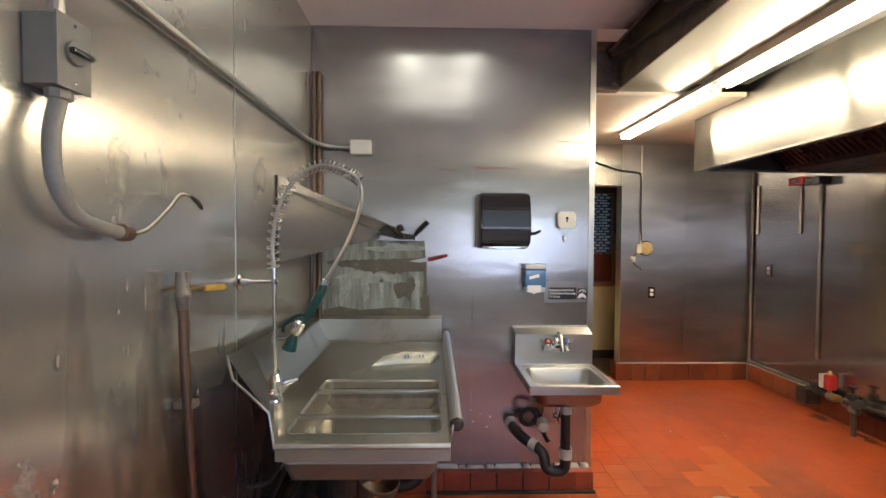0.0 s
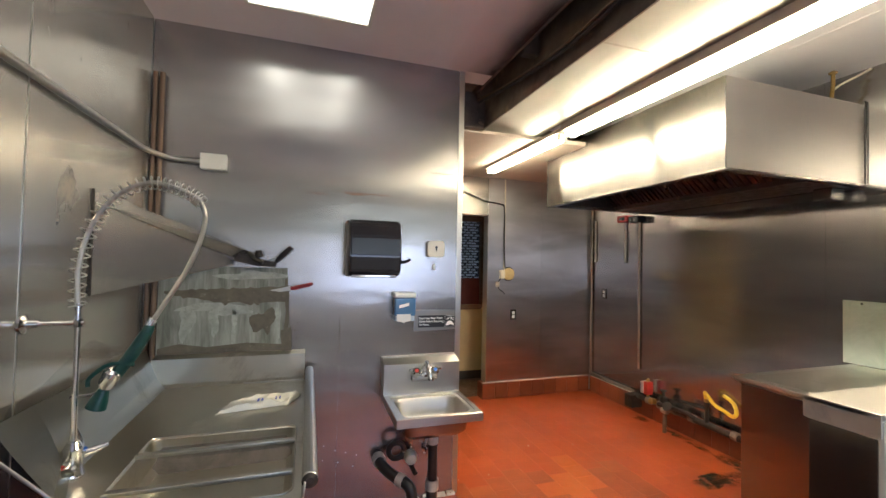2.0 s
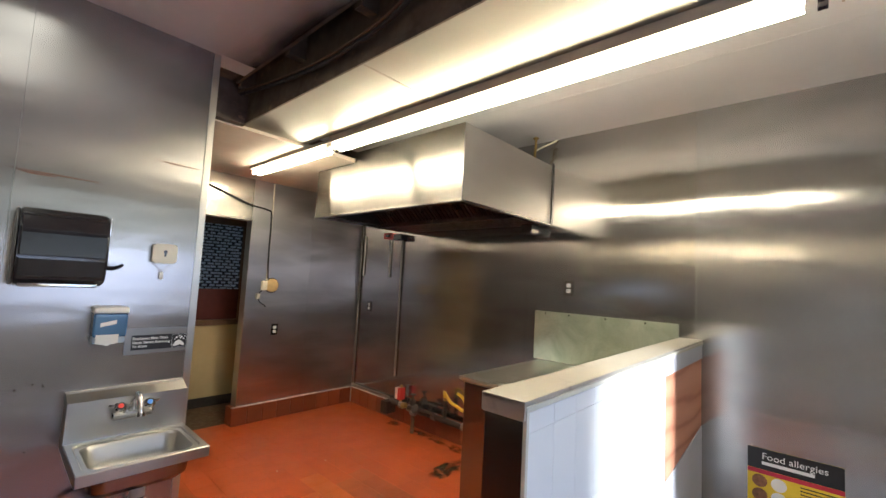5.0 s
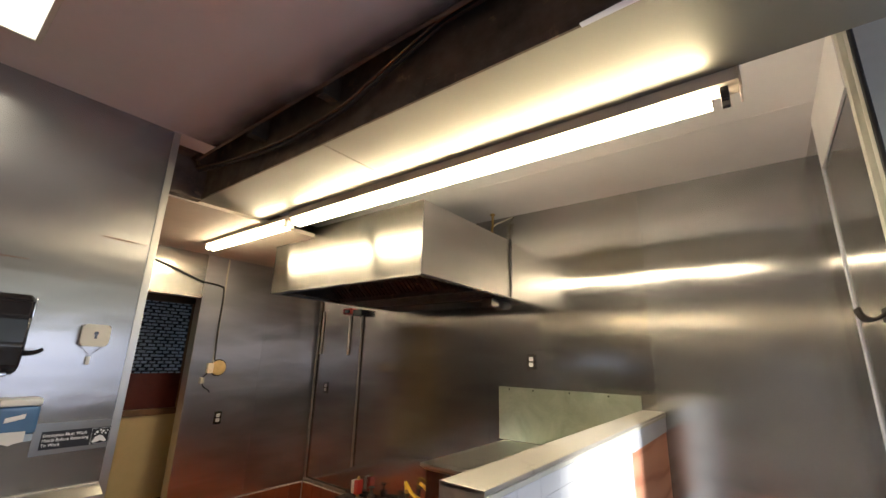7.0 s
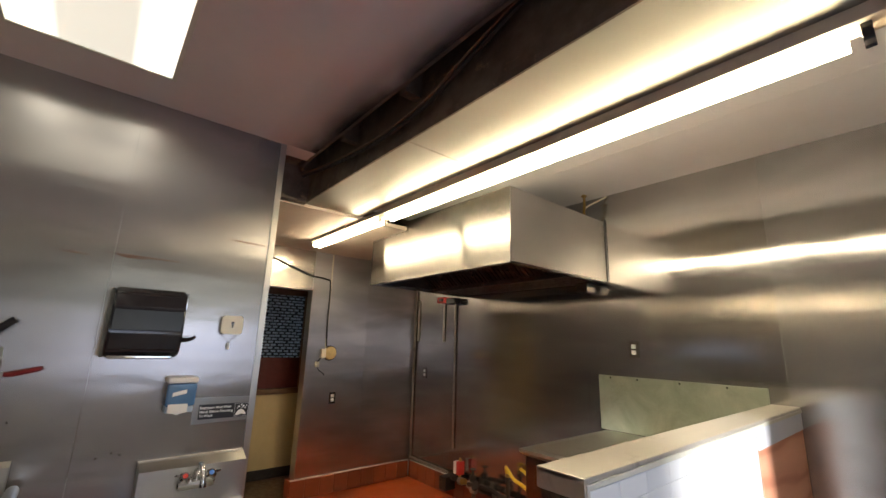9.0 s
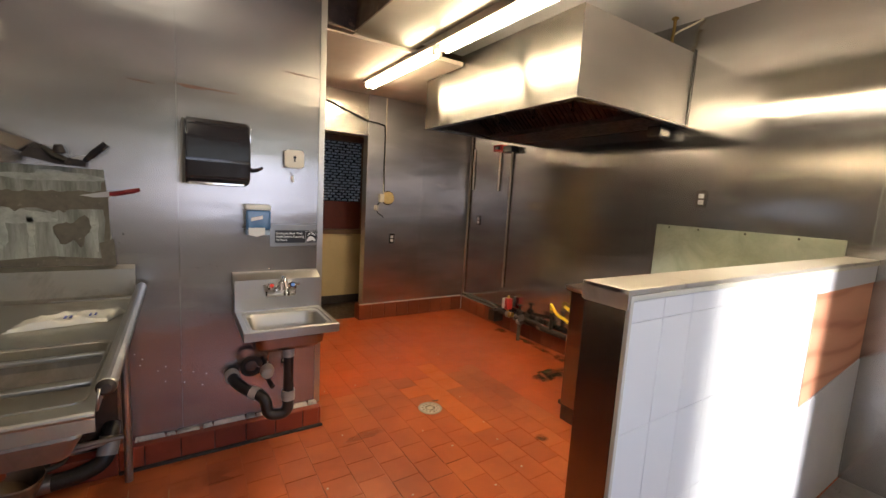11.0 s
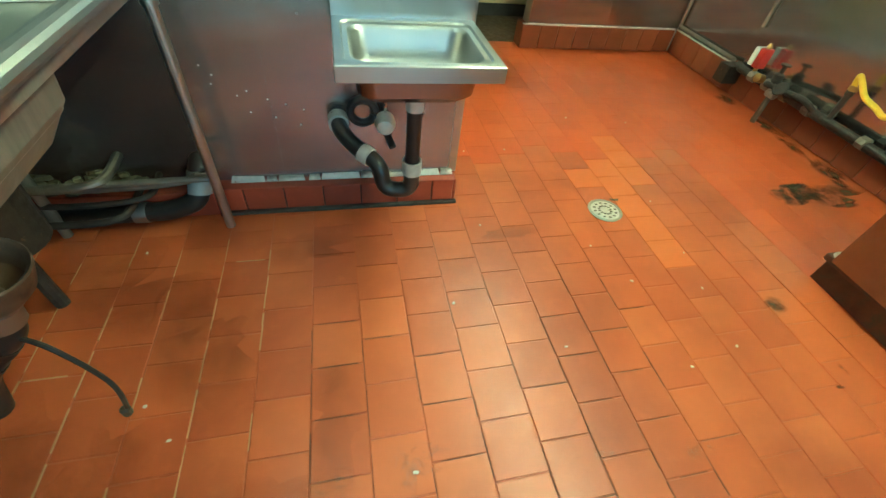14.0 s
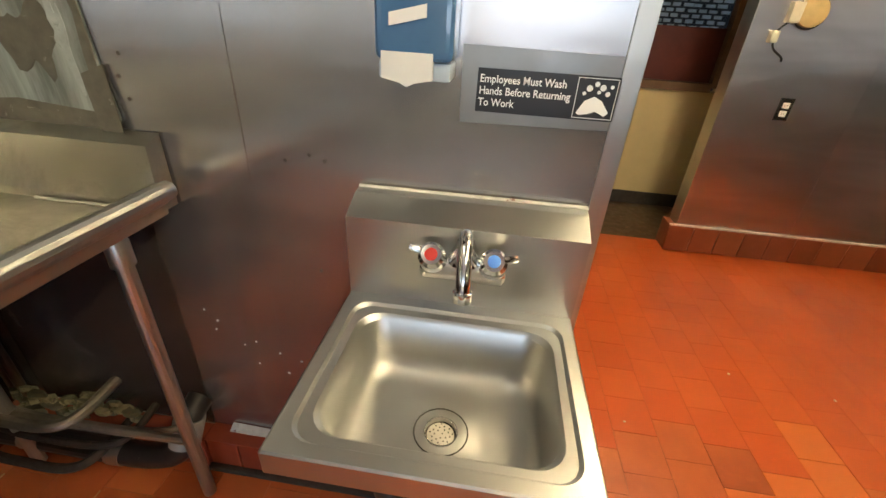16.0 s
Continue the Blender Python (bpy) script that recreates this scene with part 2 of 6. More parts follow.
FLOOR_GRIME = paint("grimy_grey_floor", (0.24, 0.225, 0.225), 0.5, 0.3, 6, (0.08, 0.06, 0.05), 0.62)
FLOOR_PALE = paint("pale_grey_floor", (0.4, 0.4, 0.44), 0.45, 0.1, 5, (0.27, 0.25, 0.25), 0.66, edge=0.15)
MOSAIC = paint("grey_white_small_tile", (0.3, 0.27, 0.24), 0.45, 0.15, 12, (0.3, 0.25, 0.2), 0.62)
JOINT = paint("worn_tile_joint", (0.42, 0.084, 0.02), 0.5, 0.2, 3.0, (0.28, 0.06, 0.018), 0.62)
JOINT_DARK = paint("black_sealant", (0.035, 0.03, 0.026), 0.6, 0.4, 20, (0.2, 0.15, 0.1), 0.66)
WHITE_WEAR = paint("flaking_white_paint", (0.62, 0.58, 0.53), 0.6, 0.2, 30, (0.2, 0.06, 0.04), 0.6)
RUBBLE = paint("ochre_crumbling_screed", (0.58, 0.4, 0.21), 0.85, 0.35, 25, (0.2, 0.1, 0.05), 0.58, grain=0.6)
PALE_JOINT = paint("pale_tile_mortar", (0.52, 0.3, 0.16), 0.8, 0.2, 12, (0.4, 0.17, 0.08), 0.6)
JOINT_BROWN = paint("brown_tile_joint", (0.24, 0.075, 0.035), 0.7, 0.4, 12, (0.26, 0.1, 0.05), 0.62)
WHITEWASH = paint("thin_whitewash", (0.4, 0.415, 0.37), 0.7, 0.3, 25, (0.24, 0.25, 0.215), 0.55, edge=0.15)
RUSTY = steel("rust_brown_pipe", (0.2, 0.14, 0.1), (0.42, 0.6), dirt=0.5, dirt_colour=(0.11, 0.055, 0.03), wave=0.0)
DUSTY = paint("dusty_olive_rubble", (0.24, 0.21, 0.13), 0.85, 0.4, 30, (0.1, 0.08, 0.05), 0.55, grain=0.5)
MOULD = paint("green_grey_grime", (0.11, 0.1, 0.065), 0.7, 0.4, 20, (0.2, 0.09, 0.04), 0.6)
FABRIC = paint("white_plastic_bag", (0.7, 0.68, 0.6), 0.35, 0.05, 12, coat=0.3)
BLUE_PRINT = paint("blue_print", (0.08, 0.12, 0.42), 0.4, 0.1, 20)
POSTER_Y = paint("yellow_poster_paper", (0.75, 0.55, 0.03), 0.4, 0.05, 10)
POSTER_R = paint("red_print", (0.5, 0.02, 0.05), 0.4, 0.05, 10)
FOOD = paint("brown_food_print", (0.28, 0.13, 0.06), 0.4, 0.4, 50)
BRICK_WHITE = paint("white_painted_brick", (0.74, 0.79, 0.88), 0.7, 0.25, 9)
MORTAR_DARK = paint("dark_mortar", (0.035, 0.04, 0.06), 0.9, 0.3, 9)
CORK = paint("yellowed_round_box", (0.6, 0.44, 0.2), 0.5, 0.12, 25)
WALL_PLAIN = paint("plain_plaster", (0.5, 0.5, 0.5), 0.6, 0.06, 3.0)
TILE = tile_material("red_quarry_tile", (0.47, 0.08, 0.018), (0.5, 0.087, 0.019), (0.52, 0.096, 0.021), (0.285, 0.4), stain=(0.38, 0.064, 0.016))
TILE_NEAR = tile_material("worn_quarry_tile", (0.4, 0.092, 0.029), (0.47, 0.107, 0.029), (0.52, 0.135, 0.041), (0.285, 0.42), stain=(0.24, 0.047, 0.016))
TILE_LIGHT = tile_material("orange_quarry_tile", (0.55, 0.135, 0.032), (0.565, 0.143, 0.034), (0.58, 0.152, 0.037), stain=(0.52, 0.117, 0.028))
TILE_BASE = tile_material("red_base_tile", (0.24, 0.042, 0.022), (0.33, 0.06, 0.028), (0.4, 0.08, 0.036), (0.2, 0.45), (0.09, 0.028, 0.018))
PLINTH = paint("grimy_base_tile", (0.09, 0.035, 0.02), 0.42, 0.5, 9, (0.05, 0.045, 0.03), 0.5, edge=0.15)
TILE_BASE_FAR = tile_material("orange_base_tile", (0.19, 0.048, 0.02), (0.25, 0.062, 0.024), (0.31, 0.085, 0.032), (0.25, 0.5), (0.12, 0.045, 0.02))
TUBE_LIGHT = glow("fluorescent_tube", (1.0, 0.83, 0.56), TUBE_POWER)


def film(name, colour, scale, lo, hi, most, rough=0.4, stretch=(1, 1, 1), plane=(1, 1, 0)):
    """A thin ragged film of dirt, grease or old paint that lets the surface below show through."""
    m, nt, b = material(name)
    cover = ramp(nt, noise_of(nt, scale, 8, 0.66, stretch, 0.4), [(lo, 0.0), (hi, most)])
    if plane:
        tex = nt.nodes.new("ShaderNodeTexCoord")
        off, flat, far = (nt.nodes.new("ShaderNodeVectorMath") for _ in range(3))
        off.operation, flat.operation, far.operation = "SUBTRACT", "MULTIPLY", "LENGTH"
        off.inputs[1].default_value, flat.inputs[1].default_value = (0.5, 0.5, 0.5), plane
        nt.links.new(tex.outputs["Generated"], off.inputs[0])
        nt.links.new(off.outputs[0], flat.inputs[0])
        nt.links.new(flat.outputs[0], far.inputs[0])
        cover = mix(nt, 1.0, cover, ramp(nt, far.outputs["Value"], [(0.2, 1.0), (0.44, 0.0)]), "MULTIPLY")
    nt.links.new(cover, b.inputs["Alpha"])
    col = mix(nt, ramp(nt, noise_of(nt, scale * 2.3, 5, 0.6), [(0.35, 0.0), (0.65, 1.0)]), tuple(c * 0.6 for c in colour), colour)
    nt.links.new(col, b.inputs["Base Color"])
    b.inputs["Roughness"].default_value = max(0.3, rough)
    return m


def make_plaster():
    """Bare grey-green board with drips of whitewash and brown glue."""
    m, nt, b = material("bare_board_with_drips")
    drip = ramp(nt, noise_of(nt, 6.0, 7, 0.65, (4.5, 1, 0.6), 0.3), [(0.36, 0.0), (0.64, 1.0)])
    col = mix(nt, drip, (0.15, 0.16, 0.13), (0.35, 0.365, 0.32))
    col = mix(nt, ramp(nt, noise_of(nt, 3.6, 6, 0.62, (1, 1, 0.9), 0.3), [(0.6, 0.0), (0.7, 0.85)]), col, (0.09, 0.088, 0.066))
    nt.links.new(col, b.inputs["Base Color"])
    b.inputs["Roughness"].default_value = 0.6
    bump(nt, b, noise_of(nt, 60.0, 5), 0.3, 0.003)
    return m


def make_green_film():
    m, nt, b = material("filmed_splash_steel")
    col = mix(nt, ramp(nt, noise_of(nt, 4.0, 6, 0.65, (1, 1, 1), 0.5), [(0.3, 0.0), (0.7, 1.0)]), (0.3, 0.34, 0.25), (0.5, 0.54, 0.43))
    nt.links.new(col, b.inputs["Base Color"])
    b.inputs["Metallic"].default_value = 0.5
    b.inputs["Roughness"].default_value = 0.42
    bump(nt, b, noise_of(nt, 14.0, 4), 0.2, 0.004)
    return m


def make_wood():
    m, nt, b = material("bare_plywood")
    geo = nt.nodes.new("ShaderNodeNewGeometry")
    mp = nt.nodes.new("ShaderNodeMapping")
    mp.inputs["Scale"].default_value = (0.55, 1, 2.6)
    nt.links.new(geo.outputs["Position"], mp.inputs["Vector"])
    w = node(nt, "ShaderNodeTexWave", Scale=0.9, Distortion=9.0, Detail=3.0)
    w.bands_direction = "Z"
    nt.links.new(mp.outputs["Vector"], w.inputs["Vector"])
    nt.links.new(ramp(nt, w.outputs["Fac"], [(0.0, (0.55, 0.22, 0.13)), (0.2, (0.68, 0.31, 0.19)), (0.9, (0.74, 0.36, 0.23))]), b.inputs["Base Color"])
    b.inputs["Roughness"].default_value = 0.6
    bump(nt, b, w.outputs["Fac"], 0.15, 0.002)
    return m


def make_diffuser():
    """Acrylic cover of the ceiling light, brighter where the two tubes lie behind it."""
    m, nt, b = material("lit_acrylic_cover")
    geo = nt.nodes.new("ShaderNodeNewGeometry")
    sep = nt.nodes.new("ShaderNodeSeparateXYZ")
    nt.links.new(geo.outputs["Position"], sep.inputs[0])
    mr = nt.nodes.new("ShaderNodeMapRange")
    mr.inputs["From Min"].default_value, mr.inputs["From Max"].default_value = 0.384, 0.946
    nt.links.new(sep.outputs["X"], mr.inputs["Value"])
    e = ramp(nt, mr.outputs["Result"], [(0.0, 0.08), (0.1, 0.36), (0.17, 0.36), (0.3, 0.085), (0.7, 0.08), (0.83, 0.36), (0.9, 0.36), (1.0, 0.08)])
    mul = nt.nodes.new("ShaderNodeMath")
    mul.operation = "MULTIPLY"
    mul.inputs[1].default_value = TROFFER_POWER
    nt.links.new(e, mul.inputs[0])
    b.inputs["Base Color"].default_value = (0.8, 0.78, 0.7, 1)
    b.inputs["Emission Color"].default_value = (1.0, 0.93, 0.77, 1)
    nt.links.new(mul.outputs[0], b.inputs["Emission Strength"])
    return m


def make_glass():
    m, nt, b = material("window_glass")
    b.inputs["Base Color"].default_value = (0.9, 0.95, 1, 1)
    b.inputs["Transmission Weight"].default_value = 1.0
    b.inputs["Roughness"].default_value = 0.02
    return m


STAIN = film("brown_grease_film", (0.2, 0.05, 0.018), 4.0, 0.34, 0.7, 0.5, 0.2)
OCHRE_FILM = film("ochre_screed_film", (0.6, 0.4, 0.2), 9.0, 0.42, 0.6, 0.75, 0.8)
PALE_FILM = film("pale_scuff_film", (0.6, 0.42, 0.32), 22.0, 0.48, 0.66, 0.4, 0.7)
GRIME_FILM = film("green_grey_grime_film", (0.1, 0.085, 0.05), 8.0, 0.34, 0.56, 0.85, 0.6)
GREY_FILM = film("grey_worn_glaze_film", (0.2, 0.13, 0.07), 4.0, 0.3, 0.6, 0.75, 0.45)
DARK_WALL_FILM = film("dark_soil_film", (0.07, 0.045, 0.03), 3.4, 0.22, 0.6, 0.92, 0.5, (1, 1, 0.6), (0, 1, 1))
DARK_WALL_FILM_EVEN = film("dark_soil_film_even", (0.09, 0.05, 0.035), 3.4, 0.36, 0.66, 0.85, 0.5, (1, 1, 0.6), None)
RUST_FILM = film("rusty_run_film", (0.16, 0.09, 0.045), 6.0, 0.4, 0.66, 0.8, 0.5, (1, 2.2, 0.4), (0, 1, 1))
PALE_RUN = film("pale_dried_run", (0.6, 0.5, 0.42), 22.0, 0.4, 0.55, 0.7, 0.7, (1, 1, 1), (0, 1, 1))


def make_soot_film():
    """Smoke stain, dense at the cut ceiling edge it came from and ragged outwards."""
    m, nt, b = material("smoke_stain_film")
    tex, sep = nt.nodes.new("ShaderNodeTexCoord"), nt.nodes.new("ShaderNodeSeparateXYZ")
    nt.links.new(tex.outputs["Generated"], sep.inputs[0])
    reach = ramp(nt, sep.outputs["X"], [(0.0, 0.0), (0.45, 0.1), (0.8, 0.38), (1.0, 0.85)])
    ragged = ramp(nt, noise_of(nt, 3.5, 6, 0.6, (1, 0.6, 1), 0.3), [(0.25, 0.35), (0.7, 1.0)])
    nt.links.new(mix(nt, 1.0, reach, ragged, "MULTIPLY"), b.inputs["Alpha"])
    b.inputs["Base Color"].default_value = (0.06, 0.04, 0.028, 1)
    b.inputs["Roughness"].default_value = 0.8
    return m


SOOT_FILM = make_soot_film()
PLASTER, FILM, WOOD, DIFFUSER, GLASS = make_plaster(), make_green_film(), make_wood(), make_diffuser(), make_glass()


# ---- building helpers ----
def link_mesh(name, bm, mat, smooth=True):
    bmesh.ops.recalc_face_normals(bm, faces=bm.faces)
    me = bpy.data.meshes.new(name)
    bm.to_mesh(me)
    bm.free()
    me.materials.append(mat)
    if smooth:
        me.polygons.foreach_set("use_smooth", [True] * len(me.polygons))
        me.set_sharp_from_angle(angle=radians(35))
        if smooth != "all":
            for f in me.polygons:
                f.use_smooth = f.area < 0.0025
    return new(name, me)


def thing(name, at, label, category, group="", kind=""):
    e = new(name)
    e.location = at
    e.empty_display_size = 0.05
    return tagged(e, label, category, group, kind)


def origin(ob):
    """Where a parent stands; its parts keep world coordinates in their meshes."""
    return Vector(ob.location) if ob.parent is None else Vector((0, 0, 0))


def part(name, bm, mat, parent, label="", smooth=True):
    ob = link_mesh(name, bm, mat, smooth)
    ob.parent = parent
    ob.matrix_parent_inverse = Matrix.Translation(-origin(parent))
    return tagged(ob, label)


def solid(name, bm, mat, label, category="", group="", kind="", smooth=True):
    return tagged(link_mesh(name, bm, mat, smooth), label, category, group, kind)


def box(x0, x1, y0, y1, z0, z1, bevel=0.0, bm=None, seg=2):
    own = bmesh.new()
    bmesh.ops.create_cube(own, size=1.0)
    for v in own.verts:
        v.co = Vector(((x0 + x1) / 2 + v.co.x * (x1 - x0), (y0 + y1) / 2 + v.co.y * (y1 - y0), (z0 + z1) / 2 + v.co.z * (z1 - z0)))
    if bevel > 0:
        bmesh.ops.bevel(own, geom=own.edges[:], offset=bevel, segments=seg, affect="EDGES", profile=0.6)
    return join(bm, own)


def join(bm, own):
    if bm is None:
        return own
    me = bpy.data.meshes.new("joined")
    own.to_mesh(me)
    own.free()
    bm.from_mesh(me)
    bpy.data.meshes.remove(me)
    return bm


def ring_frames(pts):
    pts = [Vector(p) for p in pts]
    tang = []
    for i in range(len(pts)):
        a, b = pts[max(0, i - 1)], pts[min(len(pts) - 1, i + 1)]
        tang.append((b - a).normalized())
    up = Vector((0, 0, 1)) if abs(tang[0].z) < 0.9 else Vector((0, 1, 0))
    n = tang[0].cross(up).normalized()
    out = []
    for p, t in zip(pts, tang):
        n = (n - t * n.dot(t)).normalized()
        out.append((p, n, t.cross(n)))
    return out


def sweep(pts, r, seg=10, bm=None, caps=True):
    """A round bar or tube along a line of points; r may be a list."""
    bm = bm or bmesh.new()
    rings = []
    for i, (p, n, b) in enumerate(ring_frames(pts)):
        rr = r[i] if isinstance(r, (list, tuple)) else r
        rings.append([bm.verts.new(p + (n * math.cos(a) + b * math.sin(a)) * rr) for a in (2 * math.pi * k / seg for k in range(seg))])
    for a, b in zip(rings, rings[1:]):
        for k in range(seg):
            bm.faces.new((a[k], a[(k + 1) % seg], b[(k + 1) % seg], b[k]))
    if caps:
        bm.faces.new(rings[0][::-1])
        bm.faces.new(rings[-1])
    return bm


def smooth_path(pts, n=6):
    pts = [Vector(p) for p in pts]
    out = []
    for i in range(len(pts) - 1):
        p0, p1, p2, p3 = pts[max(0, i - 1)], pts[i], pts[i + 1], pts[min(len(pts) - 1, i + 2)]
        for k in range(n):
            t = k / n
            out.append(0.5 * ((2 * p1) + (p2 - p0) * t + (2 * p0 - 5 * p1 + 4 * p2 - p3) * t * t + (3 * p1 - p0 - 3 * p2 + p3) * t ** 3))
    out.append(pts[-1])
    return out


def bent(pts, r=0.03, n=5):
    """A line whose corners are rounded."""
    pts = [Vector(p) for p in pts]
    out = [pts[0]]
    for a, b, c in zip(pts, pts[1:], pts[2:]):
        u, v = (a - b), (c - b)
        d = min(r, u.length * 0.45, v.length * 0.45)
        p, q = b + u.normalized() * d, b + v.normalized() * d
        for k in range(n + 1):
            t = k / n
            out.append(p.lerp(b, t).lerp(b.lerp(q, t), t))
    out.append(pts[-1])
    return out


def lathe(profile, centre, axis=(0, 0, 1), seg=24, bm=None):
    """Turns (radius, height) pairs round an axis through centre."""
    bm = bm or bmesh.new()
    q = Vector((0, 0, 1)).rotation_difference(Vector(axis).normalized())
    c = Vector(centre)
    rings = []
    for r, h in profile:
        rings.append([bm.verts.new(c + q @ Vector((max(r, 1e-4) * math.cos(a), max(r, 1e-4) * math.sin(a), h))) for a in (2 * math.pi * k / seg for k in range(seg))])
    for a, b in zip(rings, rings[1:]):
        for k in range(seg):
            bm.faces.new((a[k], a[(k + 1) % seg], b[(k + 1) % seg], b[k]))
    bm.faces.new(rings[0][::-1])
    bm.faces.new(rings[-1])
    return bm


def rrect(x0, x1, y0, y1, r, z, n=5):
    out = []
    for cx, cy, a0 in ((x1 - r, y1 - r, 0), (x0 + r, y1 - r, 90), (x0 + r, y0 + r, 180), (x1 - r, y0 + r, 270)):
        for k in range(n + 1):
            a = radians(a0 + 90 * k / n)
            out.append((cx + r * math.cos(a), cy + r * math.sin(a), z))
    return out


def loft(rings, bm=None, cap_last=False, cap_first=False):
    bm = bm or bmesh.new()
    vs = [[bm.verts.new(p) for p in ring] for ring in rings]
    for a, b in zip(vs, vs[1:]):
        for k in range(len(a)):
            bm.faces.new((a[k], a[(k + 1) % len(a)], b[(k + 1) % len(a)], b[k]))
    if cap_last:
        bm.faces.new(vs[-1])
    if cap_first:
        bm.faces.new(vs[0][::-1])
    return bm


def prism(outline, d):
    """A flat outline of 3D points given thickness along the vector d."""
    bm = bmesh.new()
    a = [bm.verts.new(p) for p in outline]
    b = [bm.verts.new(Vector(p) + Vector(d)) for p in outline]
    bm.faces.new(a[::-1])
    bm.faces.new(b)
    for k in range(len(a)):
        bm.faces.new((a[k], a[(k + 1) % len(a)], b[(k + 1) % len(a)], b[k]))
    return bm


def blob(cx, cy, rx, ry, z, h, seed, n=22, rough=0.35):
    """A flat patch with a ragged outline."""
    rng = random.Random(seed)
    ph = [rng.uniform(0, 6.28) for _ in range(5)]
    bm = bmesh.new()
    lo, hi = [], []
    for k in range(n):
        a = 2 * math.pi * k / n
        s = 1 + rough * sum(math.sin(a * (i + 2) + ph[i]) / (i + 2) for i in range(5)) + rng.uniform(-0.12, 0.12)
        x, y = cx + rx * s * math.cos(a), cy + ry * s * math.sin(a)
        lo.append(bm.verts.new((x, y, z)))
        hi.append(bm.verts.new((cx + (x - cx) * 0.93, cy + (y - cy) * 0.93, z + h)))
    bm.faces.new(hi)
    for k in range(n):
        bm.faces.new((lo[k], lo[(k + 1) % n], hi[(k + 1) % n], hi[k]))
    return bm


def lettering(name, text, size, m, mat, parent, extrude=0.0004, align="LEFT", bold=0.0):
    cu = bpy.data.curves.new(name, "FONT")
    cu.body, cu.size, cu.extrude, cu.align_x = text, size, extrude, align
    cu.resolution_u, cu.offset = 3, bold
    tmp = new(name, cu)
    me = bpy.data.meshes.new_from_object(tmp.evaluated_get(bpy.context.evaluated_depsgraph_get()))
    bpy.data.objects.remove(tmp)
    bpy.data.curves.remove(cu)
    me.transform(m)
    me.materials.clear()
    me.materials.append(mat)
    ob = new(name, me)
    ob.parent = parent
    ob.matrix_parent_inverse = Matrix.Translation(-origin(parent))
    return ob


FACE_BACK = pose(0, 0, 0, 90, 0, 0)      # lettering that faces -y
FACE_RIGHT = pose(0, 0, 0, 90, 0, -90)   # lettering that faces -x


# ---- the large structure ----
XL, YB, XE, YF, XR = -0.055, 2.735, 1.555, 4.525, 3.88   # left wall, sink wall, its free end, far wall, right wall
ZC, ZW, ZL, ZB = 2.63, 2.70, 2.40, 2.42                  # ceilings: left, right, low; underside of the duct


def wall(name, dims, mat, label):
    return solid(name, box(*dims), mat, label, "wall", kind="structure", smooth=False)


def panel(parent, dims, mat, name="steel_panel", bulge=0.0028, step=0.06):
    """A thin sheet whose broad faces are gently uneven, as hung sheet metal is."""
    x0, x1, y0, y1, z0, z1 = dims
    size = (x1 - x0, y1 - y0, z1 - z0)
    thin = min(range(3), key=lambda i: size[i])
    u, v = [i for i in range(3) if i != thin]
    nu, nv = max(1, round(size[u] / step)), max(1, round(size[v] / step))
    lo, hi = Vector((x0, y0, z0)), Vector((x1, y1, z1))
    inner = (lo[thin] + hi[thin]) / 2
    bm = bmesh.new()
    sides = []
    for face in (lo, hi):
        g = []
        for i in range(nu + 1):
            row = []
            for j in range(nv + 1):
                p = Vector((0, 0, 0))
                p[u], p[v] = lo[u] + size[u] * i / nu, lo[v] + size[v] * j / nv
                rim = min(1.0, 4 * min(i, nu - i) / max(nu, 1)) * min(1.0, 6 * min(j, nv - j) / max(nv, 1))
                q = p.copy()
                q[thin] = 7.3 * len(parent.name)
                n = 0.5 + 0.5 * noise.noise((q.x * 1.7, q.y * 1.7, q.z * 1.2)) + 0.16 * noise.noise((q.x * 4, q.y * 4, q.z * 6))
                n = max(0.02, min(0.97, n))
                p[thin] = face[thin] + (inner - face[thin]) / max(1e-6, abs(inner - face[thin])) * bulge * n * rim
                row.append(bm.verts.new(p))
            g.append(row)
        sides.append(g)
        for i in range(nu):
            for j in range(nv):
                bm.faces.new((g[i][j], g[i + 1][j], g[i + 1][j + 1], g[i][j + 1]))
    a, b = sides
    for i in range(nu):
        for j in (0, nv):
            bm.faces.new((a[i][j], a[i + 1][j], b[i + 1][j], b[i][j]))
    for j in range(nv):
        for i in (0, nu):
            bm.faces.new((a[i][j], a[i][j + 1], b[i][j + 1], b[i][j]))
    return part(name, bm, mat, parent, smooth="all")


wl = wall("wall_left", (-0.2, XL - 0.006, -1.2, 2.9, 0, 2.8), WALL_PLAIN, "wall behind brushed stainless sheets beside the dish table")
for a, b in ((-1.2, -0.62), (-0.617, 0.61), (0.613, 1.8395), (1.8405, 2.729)):
    panel(wl, (XL - 0.006, XL, a, b, 0.0, ZC), STEEL_LEFT)
for y in (0.6115, 1.84):
    part("sheet_joint", box(XL + 0.0002, XL + 0.0014, y - 0.0022, y + 0.0022, 0.0, ZC - 0.002), STEEL_TRIM, wl)
wb = wall("wall_back", (-0.05, XE - 0.006, YB + 0.006, YB + 0.13, 0, 2.8), WALL_PLAIN, "partition wall clad in stainless sheets behind the sinks")
for a, b in ((XL + 0.001, 0.8595), (0.8603, XE)):
    panel(wb, (a, b, YB, YB + 0.006, 0.115, ZC), STEEL_WALL)
panel(wb, (XE - 0.006, XE, YB + 0.007, YB + 0.13, 0.0, ZC), STEEL_WALL)
part("corner_trim", box(XE - 0.028, XE + 0.004, YB - 0.004, YB - 0.0005, 0.12, ZC, 0.001), STEEL_TRIM, wb)
